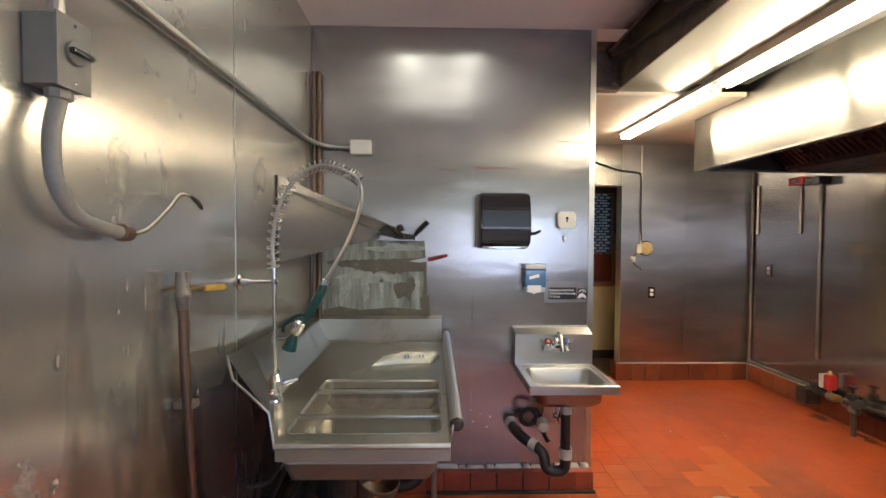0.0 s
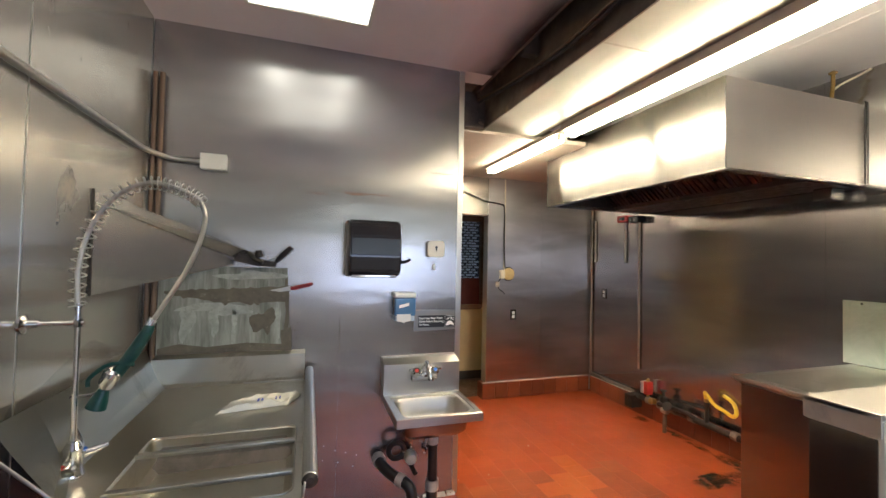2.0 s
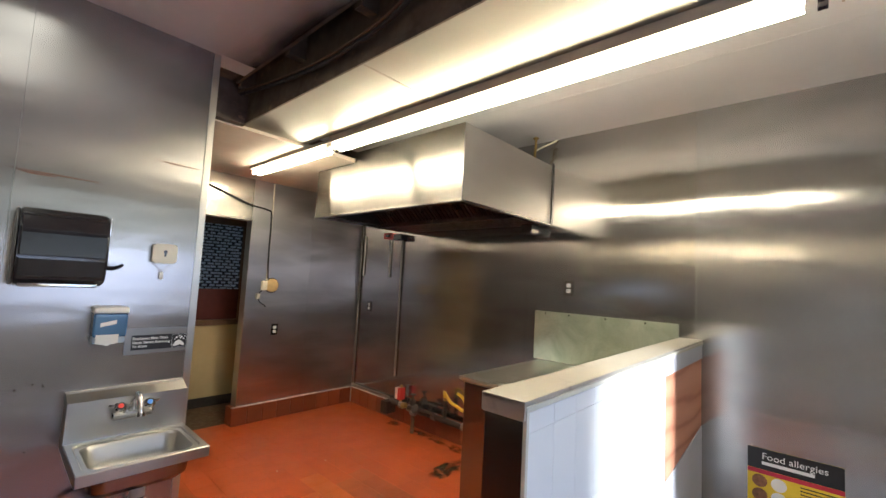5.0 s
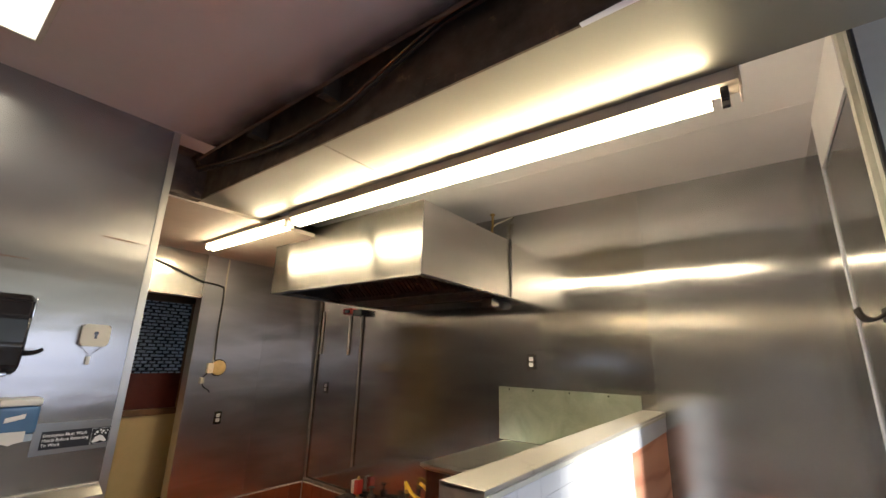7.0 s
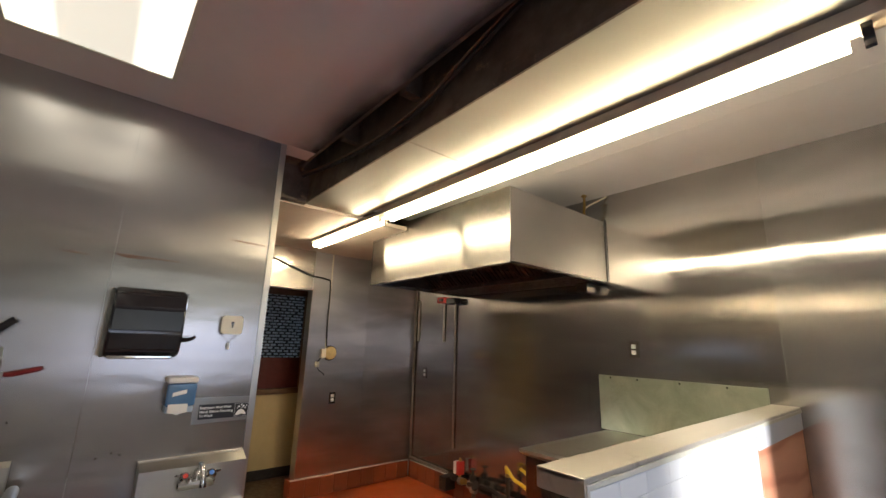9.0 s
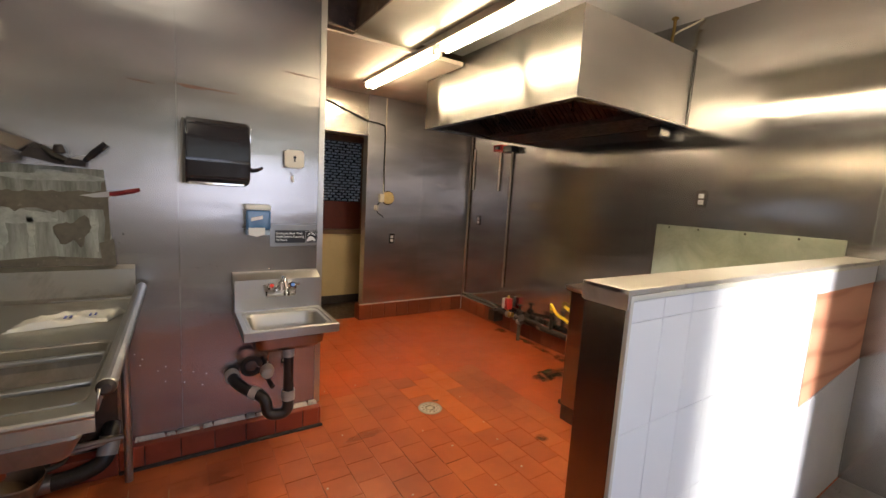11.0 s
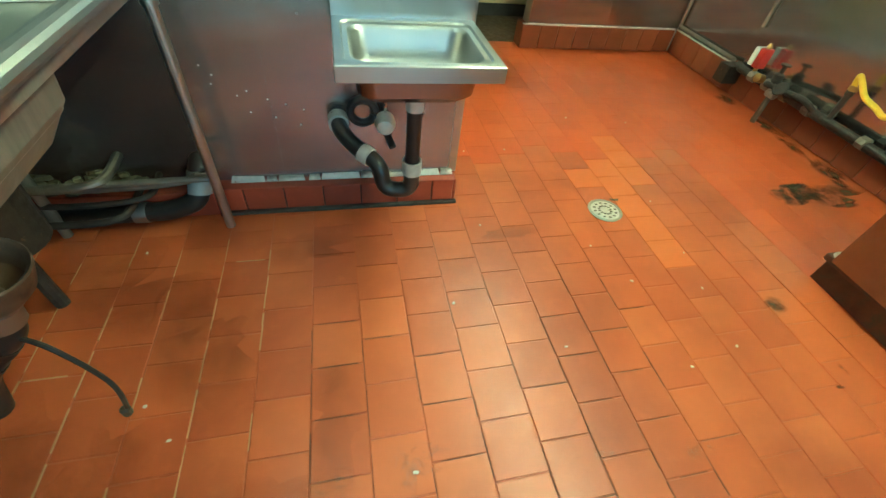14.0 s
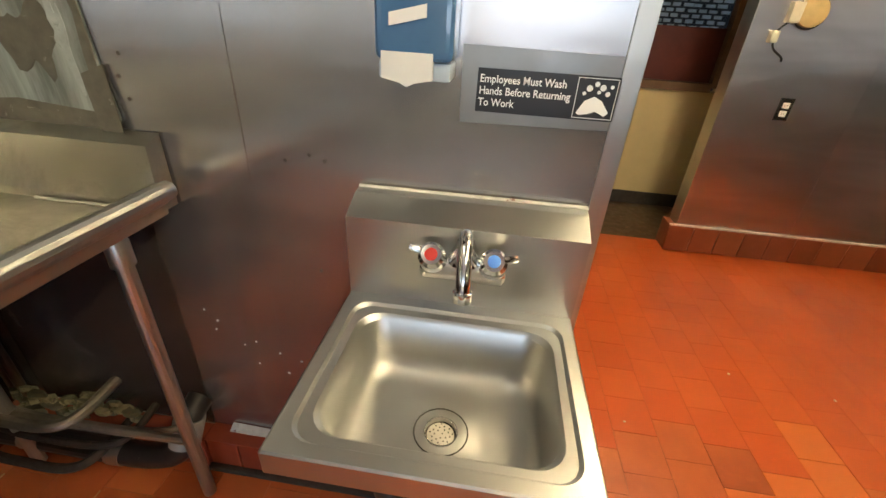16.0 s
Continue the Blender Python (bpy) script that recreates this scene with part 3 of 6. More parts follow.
part("corner_trim", box(XE + 0.0005, XE + 0.004, YB - 0.0005, YB + 0.03, 0.12, ZC, 0.001), STEEL_TRIM, wb)
wf = wall("wall_far", (2.55, 4.05, YF + 0.006, YF + 0.12, 0, 2.75), WALL_PLAIN, "far kitchen wall clad in stainless sheets beside the passage")
for a, b in ((2.545, 3.2015), (3.2025, XR - 0.004)):
    panel(wf, (a, b, YF, YF + 0.006, 0.17, ZL), STEEL_FAR)
panel(wf, (2.539, 2.545, YF + 0.0, YF + 0.12, 0.0, ZL), STEEL_TRIM, "edge_sheet")
wh = wall("wall_above_opening", (1.5, 2.55, YF + 0.006, YF + 0.12, 1.985, 2.75), WALL_PLAIN, "wall above the passage opening, stained steel sheet")
panel(wh, (1.5, 2.545, YF, YF + 0.006, 1.985, ZL), STEEL_LEFT)
wr = wall("wall_right", (XR + 0.006, XR + 0.15, -0.1, 4.65, 0, 2.8), WALL_PLAIN, "long kitchen wall clad in tall stainless sheets under the hood")
for a, b in ((0.02, 0.9545), (0.9555, 2.1915), (2.1925, 3.4115), (3.4125, 4.52)):
    panel(wr, (XR, XR + 0.006, a, b, 0.0 if b < 1.0 else 0.17, ZW), STEEL_NEAR_LIT if b < 1.0 else STEEL_RIGHT)
wn = wall("wall_near", (2.64, 3.88, -0.1, 0.014, 0, 2.8), WALL_PLAIN, "short stainless-clad return wall with a pale trim")
panel(wn, (2.64, 3.42, 0.014, 0.02, 0.0, 2.42), STEEL_RIGHT)
panel(wn, (3.423, XR - 0.001, 0.014, 0.02, 0.0, ZW), STEEL_RIGHT)
part("corner_trim", box(3.40, 3.44, 0.0205, 0.026, 0.0, ZW, 0.001), WHITE_DULL, wn)
part("corner_trim", box(2.60, 2.64, -0.1, 0.026, 0.0, ZW, 0.001), IVORY, wn)
part("header_board", box(2.64, 3.40, 0.0205, 0.03, 2.43, ZW, 0.002), CEIL_WHITE, wn)
# unseen plain walls added behind the first camera place; their gap shapes the sunlight
wall("wall_rear_west", (-0.2, 0.74, -1.27, -1.2, 0, 2.8), WALL_PLAIN, "unseen plain white wall beside the shop window, edging the sun patch")
wall("wall_rear_east", (2.6, 4.03, -1.27, -1.2, 0, 2.8), WALL_PLAIN, "unseen plain white wall beside the shop window, edging the sun patch")
wall("wall_rear_lintel", (0.74, 2.6, -1.27, -1.2, 2.25, 2.8), WALL_PLAIN, "unseen plain white wall above the shop window")
wall("wall_rear_sill", (0.74, 2.6, -1.27, -1.2, 0, 0.93), WALL_PLAIN, "unseen plain white wall below the shop window")
wall("wall_side_east", (3.88, 4.03, -1.2, -0.1, 0, 2.8), WALL_PLAIN, "plain white wall of the front room")
# passage beyond the far opening
wp = wall("wall_passage_west", (1.35, 1.5, 2.87, 6.9, 0, 2.8), BEIGE, "beige passage wall with an unseen steel sheet added for reflections")
# unseen sheet added so the hood wall reflects grey instead of beige
panel(wp, (1.5005, 1.5065, 2.875, YF - 0.002, 0.0, ZL - 0.002), STEEL_FAR)
wall("wall_passage_east", (3.1, 3.2, YF + 0.12, 5.3, 0, 2.8), BEIGE, "plain beige wall of the passage")
pw = wall("wall_passage_end", (1.5, 3.1, 5.3, 5.42, 0, 0.87), BEIGE, "beige wall below the passage window")
part("baseboard", box(1.5, 3.1, 5.285, 5.2995, 0, 0.1, 0.002), JOINT_DARK, pw)
wall("wall_passage_top", (1.5, 3.1, 5.3, 5.42, 2.06, 2.8), BEIGE, "beige wall above the passage window")
wall("wall_passage_pier", (2.87, 3.1, 5.3, 5.42, 0.87, 2.06), BEIGE, "beige wall beside the passage window")

solid("ceiling_left", box(-0.2, 1.735, -1.27, 2.87, ZC, ZC + 0.09), CEIL, "smoke-greyed off-white painted ceiling over the sinks", "ceiling", kind="structure", smooth=False)
bm = box(2.29, 4.05, -1.27, 3.70, ZW, ZW + 0.09)
box(3.2, 3.206, 0.03, 1.98, ZW - 0.0015, ZW - 0.0002, bm=bm)
box(2.4, 3.85, 0.95, 0.956, ZW - 0.0015, ZW - 0.0002, bm=bm)
solid("ceiling_right", bm, CEIL_WHITE, "white painted ceiling beside the exhaust hood", "ceiling", kind="structure", smooth=False)
bm = box(1.5, 2.725, 3.12, 5.45, ZL, ZL + 0.03)
box(2.725, 4.05, 3.70, 5.45, ZL, ZL + 0.03, bm=bm)
box(2.0, 2.24, 3.118, 3.119, ZL, ZL + 0.04, bm=bm)
solid("ceiling_low", bm, CEIL_LOW, "lower tan board ceiling by the passage", "ceiling", kind="structure", smooth=False)
solid("roof_slab", box(-0.3, 4.2, -1.3, 7.0, 2.8, 2.9), SOOT, "dark underside of the roof above the ceilings", "roof", kind="structure", smooth=False)

# half wall between kitchen and front room
hw = solid("half_wall", box(1.752, XR - 0.001, 0.928, 1.034, 0, 1.19), WALL_PLAIN, "waist-high half wall, dark steel end, white tiled front", "half wall", kind="structure", smooth=False)
part("end_cladding", box(1.742, 1.752, 0.924, 1.04, 0.13, 1.155, 0.002), STEEL_DARK, hw)
part("back_cladding", box(1.752, XR - 0.002, 1.0345, 1.04, 0.1, 1.16, 0.002), STEEL_DARK, hw)
bm = prism([(1.735, 0.916, 1.205), (1.735, 0.916, 1.16), (1.742, 0.921, 1.155), (1.742, 1.041, 1.155), (1.735, 1.046, 1.16), (1.735, 1.046, 1.205)], (0.012, 0, 0))
box(1.735, XR - 0.001, 0.916, 1.046, 1.192, 1.206, 0.004, bm)
part("cap", bm, CAP, hw, "worn steel cap")
part("edge_strip", box(1.741, 1.753, 0.912, 0.9235, 0.0, 1.192, 0.002), IVORY, hw, "yellowed corner strip")
part("cap_trim", box(1.753, XR - 0.002, 0.913, 0.9235, 1.178, 1.1915, 0.002), IVORY, hw)
# tiles of the front face; bare plywood where they are gone
xs = [1.7545 + 0.1405 * k for k in range(10)]
zs = [0.002, 0.272, 0.555, 0.84, 1.124, 1.177]
for xa in xs[:-1]:
    xb = min(xa + 0.1385, 3.06)
    for za, zb in zip(zs, zs[1:]):
        part("tile", box(xa, xb, 0.9165, 0.9275, za, zb - 0.0016, 0.001, seg=1), WHITE_TILE, hw)
part("joint_backing", box(1.7535, 3.06, 0.9255, 0.9278, 0.0, 1.1775), GROUT, hw)
part("top_strip", box(3.062, XR - 0.002, 0.9185, 0.9275, 1.092, 1.177, 0.001), WHITE_DULL, hw)
part("plywood", prism([(3.062, 0.9275, 1.09), (3.062, 0.9275, 0.60), (XR - 0.002, 0.9275, 0.68), (XR - 0.002, 0.9275, 1.09)], (0, -0.005, 0)), WOOD, hw, "bare orange plywood")
part("lower_board", prism([(3.062, 0.9275, 0.597), (3.062, 0.9275, 0.0), (XR - 0.002, 0.9275, 0.0), (XR - 0.002, 0.9275, 0.677)], (0, -0.009, 0)), WHITE_DULL, hw, "blue-white board")
bm = box(1.712, 1.741, 0.93, 1.052, 0.0, 0.12, 0.004)
part("broken_plinth", bm, PLINTH, hw)
part("plinth_mortar", blob(1.727, 1.0, 0.018, 0.055, 0.118, 0.016, 4), WHITE_WEAR, hw)

# floors
base = solid("floor", box(1.35, 4.05, 2.8705, YF + 0.12, -0.1, -0.0032, bm=box(-0.2, 4.05, 0.28, 2.87, -0.1, -0.0032)), JOINT, "red quarry tile floor with worn joints and stains", "floor", kind="structure", smooth=False)
solid("floor_front", box(-0.2, 4.05, -1.27, 0.2795, -0.1, -0.004), FLOOR_PALE, "pale grey floor of the front room", "floor", kind="structure", smooth=False)
solid("floor_passage", box(1.35, 3.2, YF + 0.1205, 7.0, -0.1, -0.004), FLOOR_DARK, "dark dirty floor of the passage", "floor", kind="structure", smooth=False)
front = solid("floor_behind_half_wall", box(1.76, XR, 0.2805, 0.912, -0.0045, 0.001), FLOOR_GRIME, "grimy grey floor in front of the half wall", "floor", kind="structure", smooth=False)
rngm = random.Random(3)
for i in range(4):
    for j in range(2):
        x = 1.765 + i * 0.055 + rngm.uniform(-0.003, 0.003)
        y = 0.905 - j * 0.115 - (0.05 if i % 2 else 0.0)
        part("small_tile", box(x, x + 0.05, y - 0.105, y, 0.001, 0.006, 0.0015, seg=1), MOSAIC, front)

# duct box under the roof, with the sooty gap beside it
duct = thing("duct_box", (2.06, 1.4, ZB), "long stainless-clad duct box hanging below the ceiling", "duct")
panel(duct, (1.842, 2.288, -0.6, 1.846, ZB, ZB + 0.0115), STEEL_DUCT, "underside", 0.0048)
panel(duct, (1.842, 2.288, 1.848, 3.119, ZB + 0.0015, ZB + 0.0115), STEEL_DUCT, "underside", 0.0048)
part("seam_lap", box(1.843, 2.283, 1.842, 1.852, ZB - 0.0012, ZB - 0.0002), PIPE_DIRTY, duct, "dark lapped seam")
part("side", box(1.842, 1.848, -0.6, 3.119, ZB + 0.012, 2.79), SOOT, duct, "sooty side board")
part("side", box(2.282, 2.288, -0.6, 3.119, ZB + 0.012, 2.79), STEEL_DUCT, duct)
part("end", box(1.848, 2.282, 3.113, 3.119, ZB + 0.012, 2.79), SOOT, duct)
part("bottom_flange", box(1.832, 1.8415, -0.6, 3.119, ZB - 0.004, ZB + 0.028, 0.001), SOOT, duct)
solid("ceiling_edge_board", box(1.7355, 1.75, -0.6, 3.0, ZC - 0.004, 2.79), SOOT, "sooty edge of the cut ceiling", "trim", kind="structure", smooth=False)
for y in (0.75, 1.75, 2.35, 2.95):
    solid("joist", box(1.751, 1.841, y, y + 0.05, 2.60, 2.79, 0.003), SOOT, "sooty timber joist in the ceiling gap", "joist", "joists in the gap", smooth=False)
solid("gap_end_board", box(1.56, 1.841, 3.06, 3.118, 2.41, 2.79, 0.003), SOOT, "sooty board closing the ceiling gap", "trim", kind="structure", smooth=False)
solid("gap_side_board", box(1.5505, 1.7345, 2.872, 3.059, 2.66, 2.79), SOOT, "sooty board above the wall end", "trim", kind="structure", smooth=False)

# exhaust hood
HX, HY0, HY1, HZ0, HZ1 = 2.735, 1.992, 3.68, 1.985, 2.485
hood = thing("exhaust_hood", ((HX + XR) / 2, (HY0 + HY1) / 2, HZ0), "large stainless kitchen exhaust hood with greasy inside", "hood")
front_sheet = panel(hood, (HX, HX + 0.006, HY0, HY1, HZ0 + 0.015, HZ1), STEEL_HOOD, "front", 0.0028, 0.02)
for v in front_sheet.data.vertices:   # two soft vertical creases, added to bend the strip light's reflection
    v.co.x -= sum(h * math.exp(-((v.co.y - y - 0.05 * (v.co.z - 2.2)) / w) ** 2) for y, w, h in ((2.43, 0.1, 0.004), (3.45, 0.06, 0.005)))
panel(hood, (HX + 0.0065, XR - 0.004, HY0, HY0 + 0.006, HZ0 + 0.015, HZ1), STEEL_HOOD_LIT_SIDE, "side", 0.002)
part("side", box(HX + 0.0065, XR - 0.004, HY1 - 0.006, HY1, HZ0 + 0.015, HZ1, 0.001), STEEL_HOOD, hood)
part("top", box(HX + 0.0065, XR - 0.004, HY0 + 0.0065, HY1 - 0.0065, HZ1 - 0.008, HZ1 - 0.002), STEEL_HOOD, hood)
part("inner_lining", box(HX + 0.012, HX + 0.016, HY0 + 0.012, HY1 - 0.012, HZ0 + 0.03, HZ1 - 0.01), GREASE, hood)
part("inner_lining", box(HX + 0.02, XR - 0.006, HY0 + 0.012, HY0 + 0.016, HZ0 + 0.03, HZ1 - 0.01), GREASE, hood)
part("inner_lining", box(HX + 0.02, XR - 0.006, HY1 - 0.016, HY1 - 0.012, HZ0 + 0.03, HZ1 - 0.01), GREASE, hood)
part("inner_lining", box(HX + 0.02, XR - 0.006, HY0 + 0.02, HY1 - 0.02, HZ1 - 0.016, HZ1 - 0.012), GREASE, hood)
bm = box(HX - 0.004, HX + 0.05, HY0 - 0.004, HY1 + 0.004, HZ0, HZ0 + 0.014, 0.003)
box(HX + 0.05, XR - 0.004, HY0 - 0.004, HY0 + 0.045, HZ0, HZ0 + 0.014, 0.003, bm)
box(HX + 0.05, XR - 0.004, HY1 - 0.045, HY1 + 0.004, HZ0, HZ0 + 0.014, 0.003, bm)
part("rim", bm, STEEL_HOOD, hood)
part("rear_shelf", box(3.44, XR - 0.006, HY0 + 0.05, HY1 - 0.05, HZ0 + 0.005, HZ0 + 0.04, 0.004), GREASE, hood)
for k in range(4):
    y0 = HY0 + 0.06 + k * 0.395
    f = part("baffle_filter", prism([(3.02, y0, HZ0 + 0.37), (3.05, y0, HZ0 + 0.39), (3.47, y0, HZ0 + 0.06), (3.44, y0, HZ0 + 0.04)], (0, 0.385, 0)), GREASE, hood)
    for j in range(8):
        ya = y0 + 0.02 + j * 0.045
        part("baffle", prism([(3.035, ya, HZ0 + 0.352), (3.43, ya, HZ0 + 0.045), (3.422, ya, HZ0 + 0.033), (3.027, ya, HZ0 + 0.34)], (0, 0.026, 0)), FILTER, f)
for y in (2.35, 2.72, 3.1):
    nz = part("nozzle", sweep([(3.12, y, HZ0 + 0.2), (3.12, y, HZ0 + 0.06)], 0.008), CHROME, hood)
    part("nozzle_tip", lathe([(0.006, 0), (0.016, 0.004), (0.016, 0.02), (0.009, 0.03)], (3.12, y, HZ0 + 0.03)), CHROME, nz)
part("nozzle_pipe", sweep([(3.12, HY0 + 0.03, HZ0 + 0.2), (3.12, HY1 - 0.03, HZ0 + 0.2)], 0.01), PIPE_DIRTY, hood)
part("grease_cup", box(3.72, 3.84, 2.07, 2.17, HZ0 - 0.075, HZ0 - 0.001, 0.006), STEEL_HOOD, hood)

# steel-clad stand beside the half wall
cs = thing("low_counter", (3.4, 1.52, 0), "steel-clad built-in counter on a red tile base", "counter")
part("body", box(2.9, XR - 0.002, 1.0405, 2.03, 0.13, 0.865, 0.004), STEEL_DARK, cs)
part("plinth", box(2.945, XR - 0.002, 1.0405, 2.06, 0.0, 0.1, 0.003), PLINTH, cs, "grimy dark tile base")
part("plinth_ledge", box(2.93, XR - 0.002, 1.0405, 2.075, 0.1005, 0.13, 0.006), PLINTH, cs)
part("plinth_mortar", blob(2.975, 2.03, 0.045, 0.03, 0.13, 0.012, 9), WHITE_WEAR, cs, "chipped white mortar")
bm = box(2.865, XR - 0.02, 1.0475, 2.05, 0.888, 0.905, 0.004)
b2 = prism([(2.865, 1.0475, 0.888), (2.9, 1.0475, 0.864), (2.9, 2.03, 0.864), (2.865, 2.05, 0.888)], (0.012, 0, 0.0))
part("worktop", join(bm, b2), STEEL_TRIM, cs, "scratched steel top with turned edge")
part("top_inlay", box(2.93, XR - 0.03, 1.1, 2.0, 0.9052, 0.9062), STEEL_TABLE, cs, "darker worn top sheet")
part("splash", box(XR - 0.018, XR - 0.002, 1.049, 2.095, 0.906, 1.29, 0.002), FILM, cs, "cloudy green-grey splash sheet")
for y in (1.25, 1.52, 1.8, 2.0):
    part("screw", lathe([(0.004, 0), (0.007, 0.001), (0.004, 0.003)], (XR - 0.018, y, 1.275), (-1, 0, 0), 8), IRON, cs)

# ---- lamps of the room ----
strip = thing("strip_light", (2.335, 2.2, ZL), "long bare fluorescent strip light, lit, under the duct", "ceiling light")
part("housing", box(2.284, 2.372, 0.32, 2.80, 2.374, 2.4195, 0.003), CEIL_LOW, strip)
part("housing", box(2.284, 2.372, 2.802, 4.06, 2.374, 2.3995, 0.003), CEIL_LOW, strip)
for x in (2.316, 2.364):
    for a, b in ((0.40, 2.77), (2.885, 4.03)):
        part("tube", sweep([(x, a, 2.352), (x, b, 2.352)], 0.019, 16), TUBE_LIGHT, strip, "glowing tube")
    for y in (0.36, 2.784, 2.87, 4.035):
        part("lamp_holder", box(x - 0.011, x + 0.011, y - 0.012, y + 0.012, 2.33, 2.374, 0.003), BLACK if y < 0.5 else IVORY, strip)
part("end_plate", box(2.28, 2.39, 0.313, 0.3195, 2.345, 2.4195, 0.001), CEIL_LOW, strip)

TX0, TX1, TY0, TY1 = 0.382, 0.948, 1.215, 2.437
tro = thing("ceiling_panel_light", (0.66, 1.83, ZC), "lit recessed fluorescent panel with acrylic cover", "ceiling light")
bm = box(TX0, TX0 + 0.018, TY0, TY1, ZC - 0.012, ZC - 0.0005, 0.002)
box(TX1 - 0.018, TX1, TY0, TY1, ZC - 0.012, ZC - 0.0005, 0.002, bm)
box(TX0 + 0.018, TX1 - 0.018, TY0, TY0 + 0.018, ZC - 0.012, ZC - 0.0005, 0.002, bm)
box(TX0 + 0.018, TX1 - 0.018, TY1 - 0.018, TY1, ZC - 0.012, ZC - 0.0005, 0.002, bm)
part("frame", bm, IVORY, tro)
part("cover", box(TX0 + 0.018, TX1 - 0.018, TY0 + 0.018, TY1 - 0.018, ZC - 0.007, ZC - 0.002), DIFFUSER, tro)


# ---- dish table ----
table = thing("dish_table", (0.38, 2.1, 0), "soiled stainless dish table with shallow scrap tub and rolled edge", "dish table")
TY, TB = 1.545, 2.69
outer = rrect(0.062, 0.69, TY, TB, 0.004, 0.85)
outer = [((0.068, 1.86, 0.85) if k < 15 else (0.19, TY, 0.85)) if 12 <= k < 18 else p for k, p in enumerate(outer)]
rim = rrect(0.196, 0.662, 1.612, 2.085, 0.03, 0.85)
rings = [outer, rim, rrect(0.2, 0.658, 1.616, 2.081, 0.028, 0.846), rrect(0.206, 0.652, 1.622, 2.075, 0.03, 0.765), rrect(0.225, 0.633, 1.641, 2.056, 0.03, 0.745)]
part("deck", loft(rings, cap_last=True), STEEL_TABLE, table)
part("tub_shell", loft([rrect(0.2, 0.66, 1.6, 2.085, 0.02, 0.846), rrect(0.195, 0.66, 1.575, 2.07, 0.02, 0.78), rrect(0.215, 0.63, 1.59, 2.03, 0.02, 0.725)], cap_last=True), PIPE_DIRTY, table)
part("tub_rim", sweep(rrect(0.194, 0.664, 1.61, 2.087, 0.03, 0.852) + [(0.664, 2.05, 0.852)], 0.003, 6), STEEL_TABLE, table)
part("front_lip", join(sweep([(0.19, TY, 0.848), (0.69, TY, 0.848)], 0.009, 10), box(0.192, 0.69, TY - 0.002, TY + 0.003, 0.805, 0.848, 0.001)), STEEL_TABLE, table)
for y in (1.725, 1.945):
    part("cross_bar", box(0.196, 0.662, y - 0.011, y + 0.011, 0.848, 0.861, 0.004), STEEL_TRIM, table, "polished bar across the tub")
secs = []
for y, prof in ((TY, ((0.19, 0.85), (0.176, 0.945), (0.06, 1.02), (0.02, 1.085))), (1.86, ((0.068, 0.85), (0.05, 0.9), (0.02, 0.98), (-0.02, 1.06))), (TB, ((0.062, 0.85), (0.03, 0.9), (0.0, 0.97), (-0.02, 1.035)))):
    secs.append([(x, y + (0.08 if (z > 1.0 and y < 1.6) else 0.0), z) for x, z in prof])
bm = bmesh.new()
g = [[bm.verts.new(p) for p in s] for s in secs]
for a, b in zip(g, g[1:]):
    for k in range(3):
        bm.faces.new((a[k], a[k + 1], b[k + 1], b[k]))
bmesh.ops.solidify(bm, geom=bm.faces[:], thickness=0.003)
part("side_splash", bm, STEEL_TABLE, table)
part("near_edge", sweep([(0.19, TY, 0.845), (0.176, TY, 0.945), (0.06, TY + 0.03, 1.03), (0.02, TY + 0.08, 1.085)], 0.004, 8), STEEL_SINK, table)
bm = prism([(0.0, TB, 0.85), (0.0, TB - 0.004, 0.87), (0.0, TB, 0.985), (0.0, YB - 0.004, 1.0), (0.0, YB - 0.004, 0.85)], (0.685, 0, 0))
part("back_splash", bm, STEEL_TABLE, table)
part("weld_bead", sweep([(0.4, TB - 0.008, 0.853), (0.684, TB - 0.008, 0.853)], 0.004, 6), STEEL_SINK, table)
part("side_rise", prism([(0.688, 1.56, 0.846), (0.694, 1.56, 0.846), (0.7, 1.56, 0.9), (0.694, 1.56, 0.9)], (0, TB - 1.56, 0)), STEEL_TABLE, table)
part("rolled_edge", sweep([(0.709, 1.575, 0.897), (0.709, 1.58, 0.897), (0.709, 2.66, 0.9), (0.709, 2.69, 0.901)], [0.018, 0.021, 0.021, 0.019], 16), STEEL_SINK, table, "polished rolled edge")
part("edge_cap", lathe([(0.019, 0), (0.021, 0.003), (0.012, 0.012), (0.0, 0.013)], (0.709, 1.576, 0.897), (0, -1, 0), 16), IRON, table)
for x, y in ((0.645, 2.6), (0.1, 2.6)):
    part("leg", join(sweep([(x, y, 0.0), (x, y, 0.84)], 0.0165, 14), lathe([(0.022, 0), (0.022, 0.05), (0.017, 0.06)], (x, y, 0.77))), GALV, table, "tube leg with collar")
part("leg_brace", sweep([(0.1, 2.6, 0.21), (0.645, 2.6, 0.225)], 0.012, 10), PIPE_DIRTY, table)
part("tub_outlet", sweep([(0.42, 1.85, 0.735), (0.43, 1.87, 0.56)], 0.02, 14), COPPER, table)

# waste pipes below the table
funnel = thing("waste_funnel", (0.18, 1.94, 0.0), "black waste funnel on a banded floor pipe", "drain pipe")
bm = lathe([(0.04, 0), (0.052, 0.02), (0.076, 0.06), (0.083, 0.115), (0.08, 0.119), (0.072, 0.11), (0.062, 0.06), (0.025, 0.03)], (0.405, 1.94, 0.41), (0.25, -0.05, 1))
part("funnel", bm, FUNNEL, funnel)
part("coupling", lathe([(0.036, 0), (0.04, 0.004), (0.04, 0.05), (0.036, 0.054)], (0.392, 1.935, 0.36), (0.2, 0, 1)), PIPE_DIRTY, funnel, "dirty grey coupling")
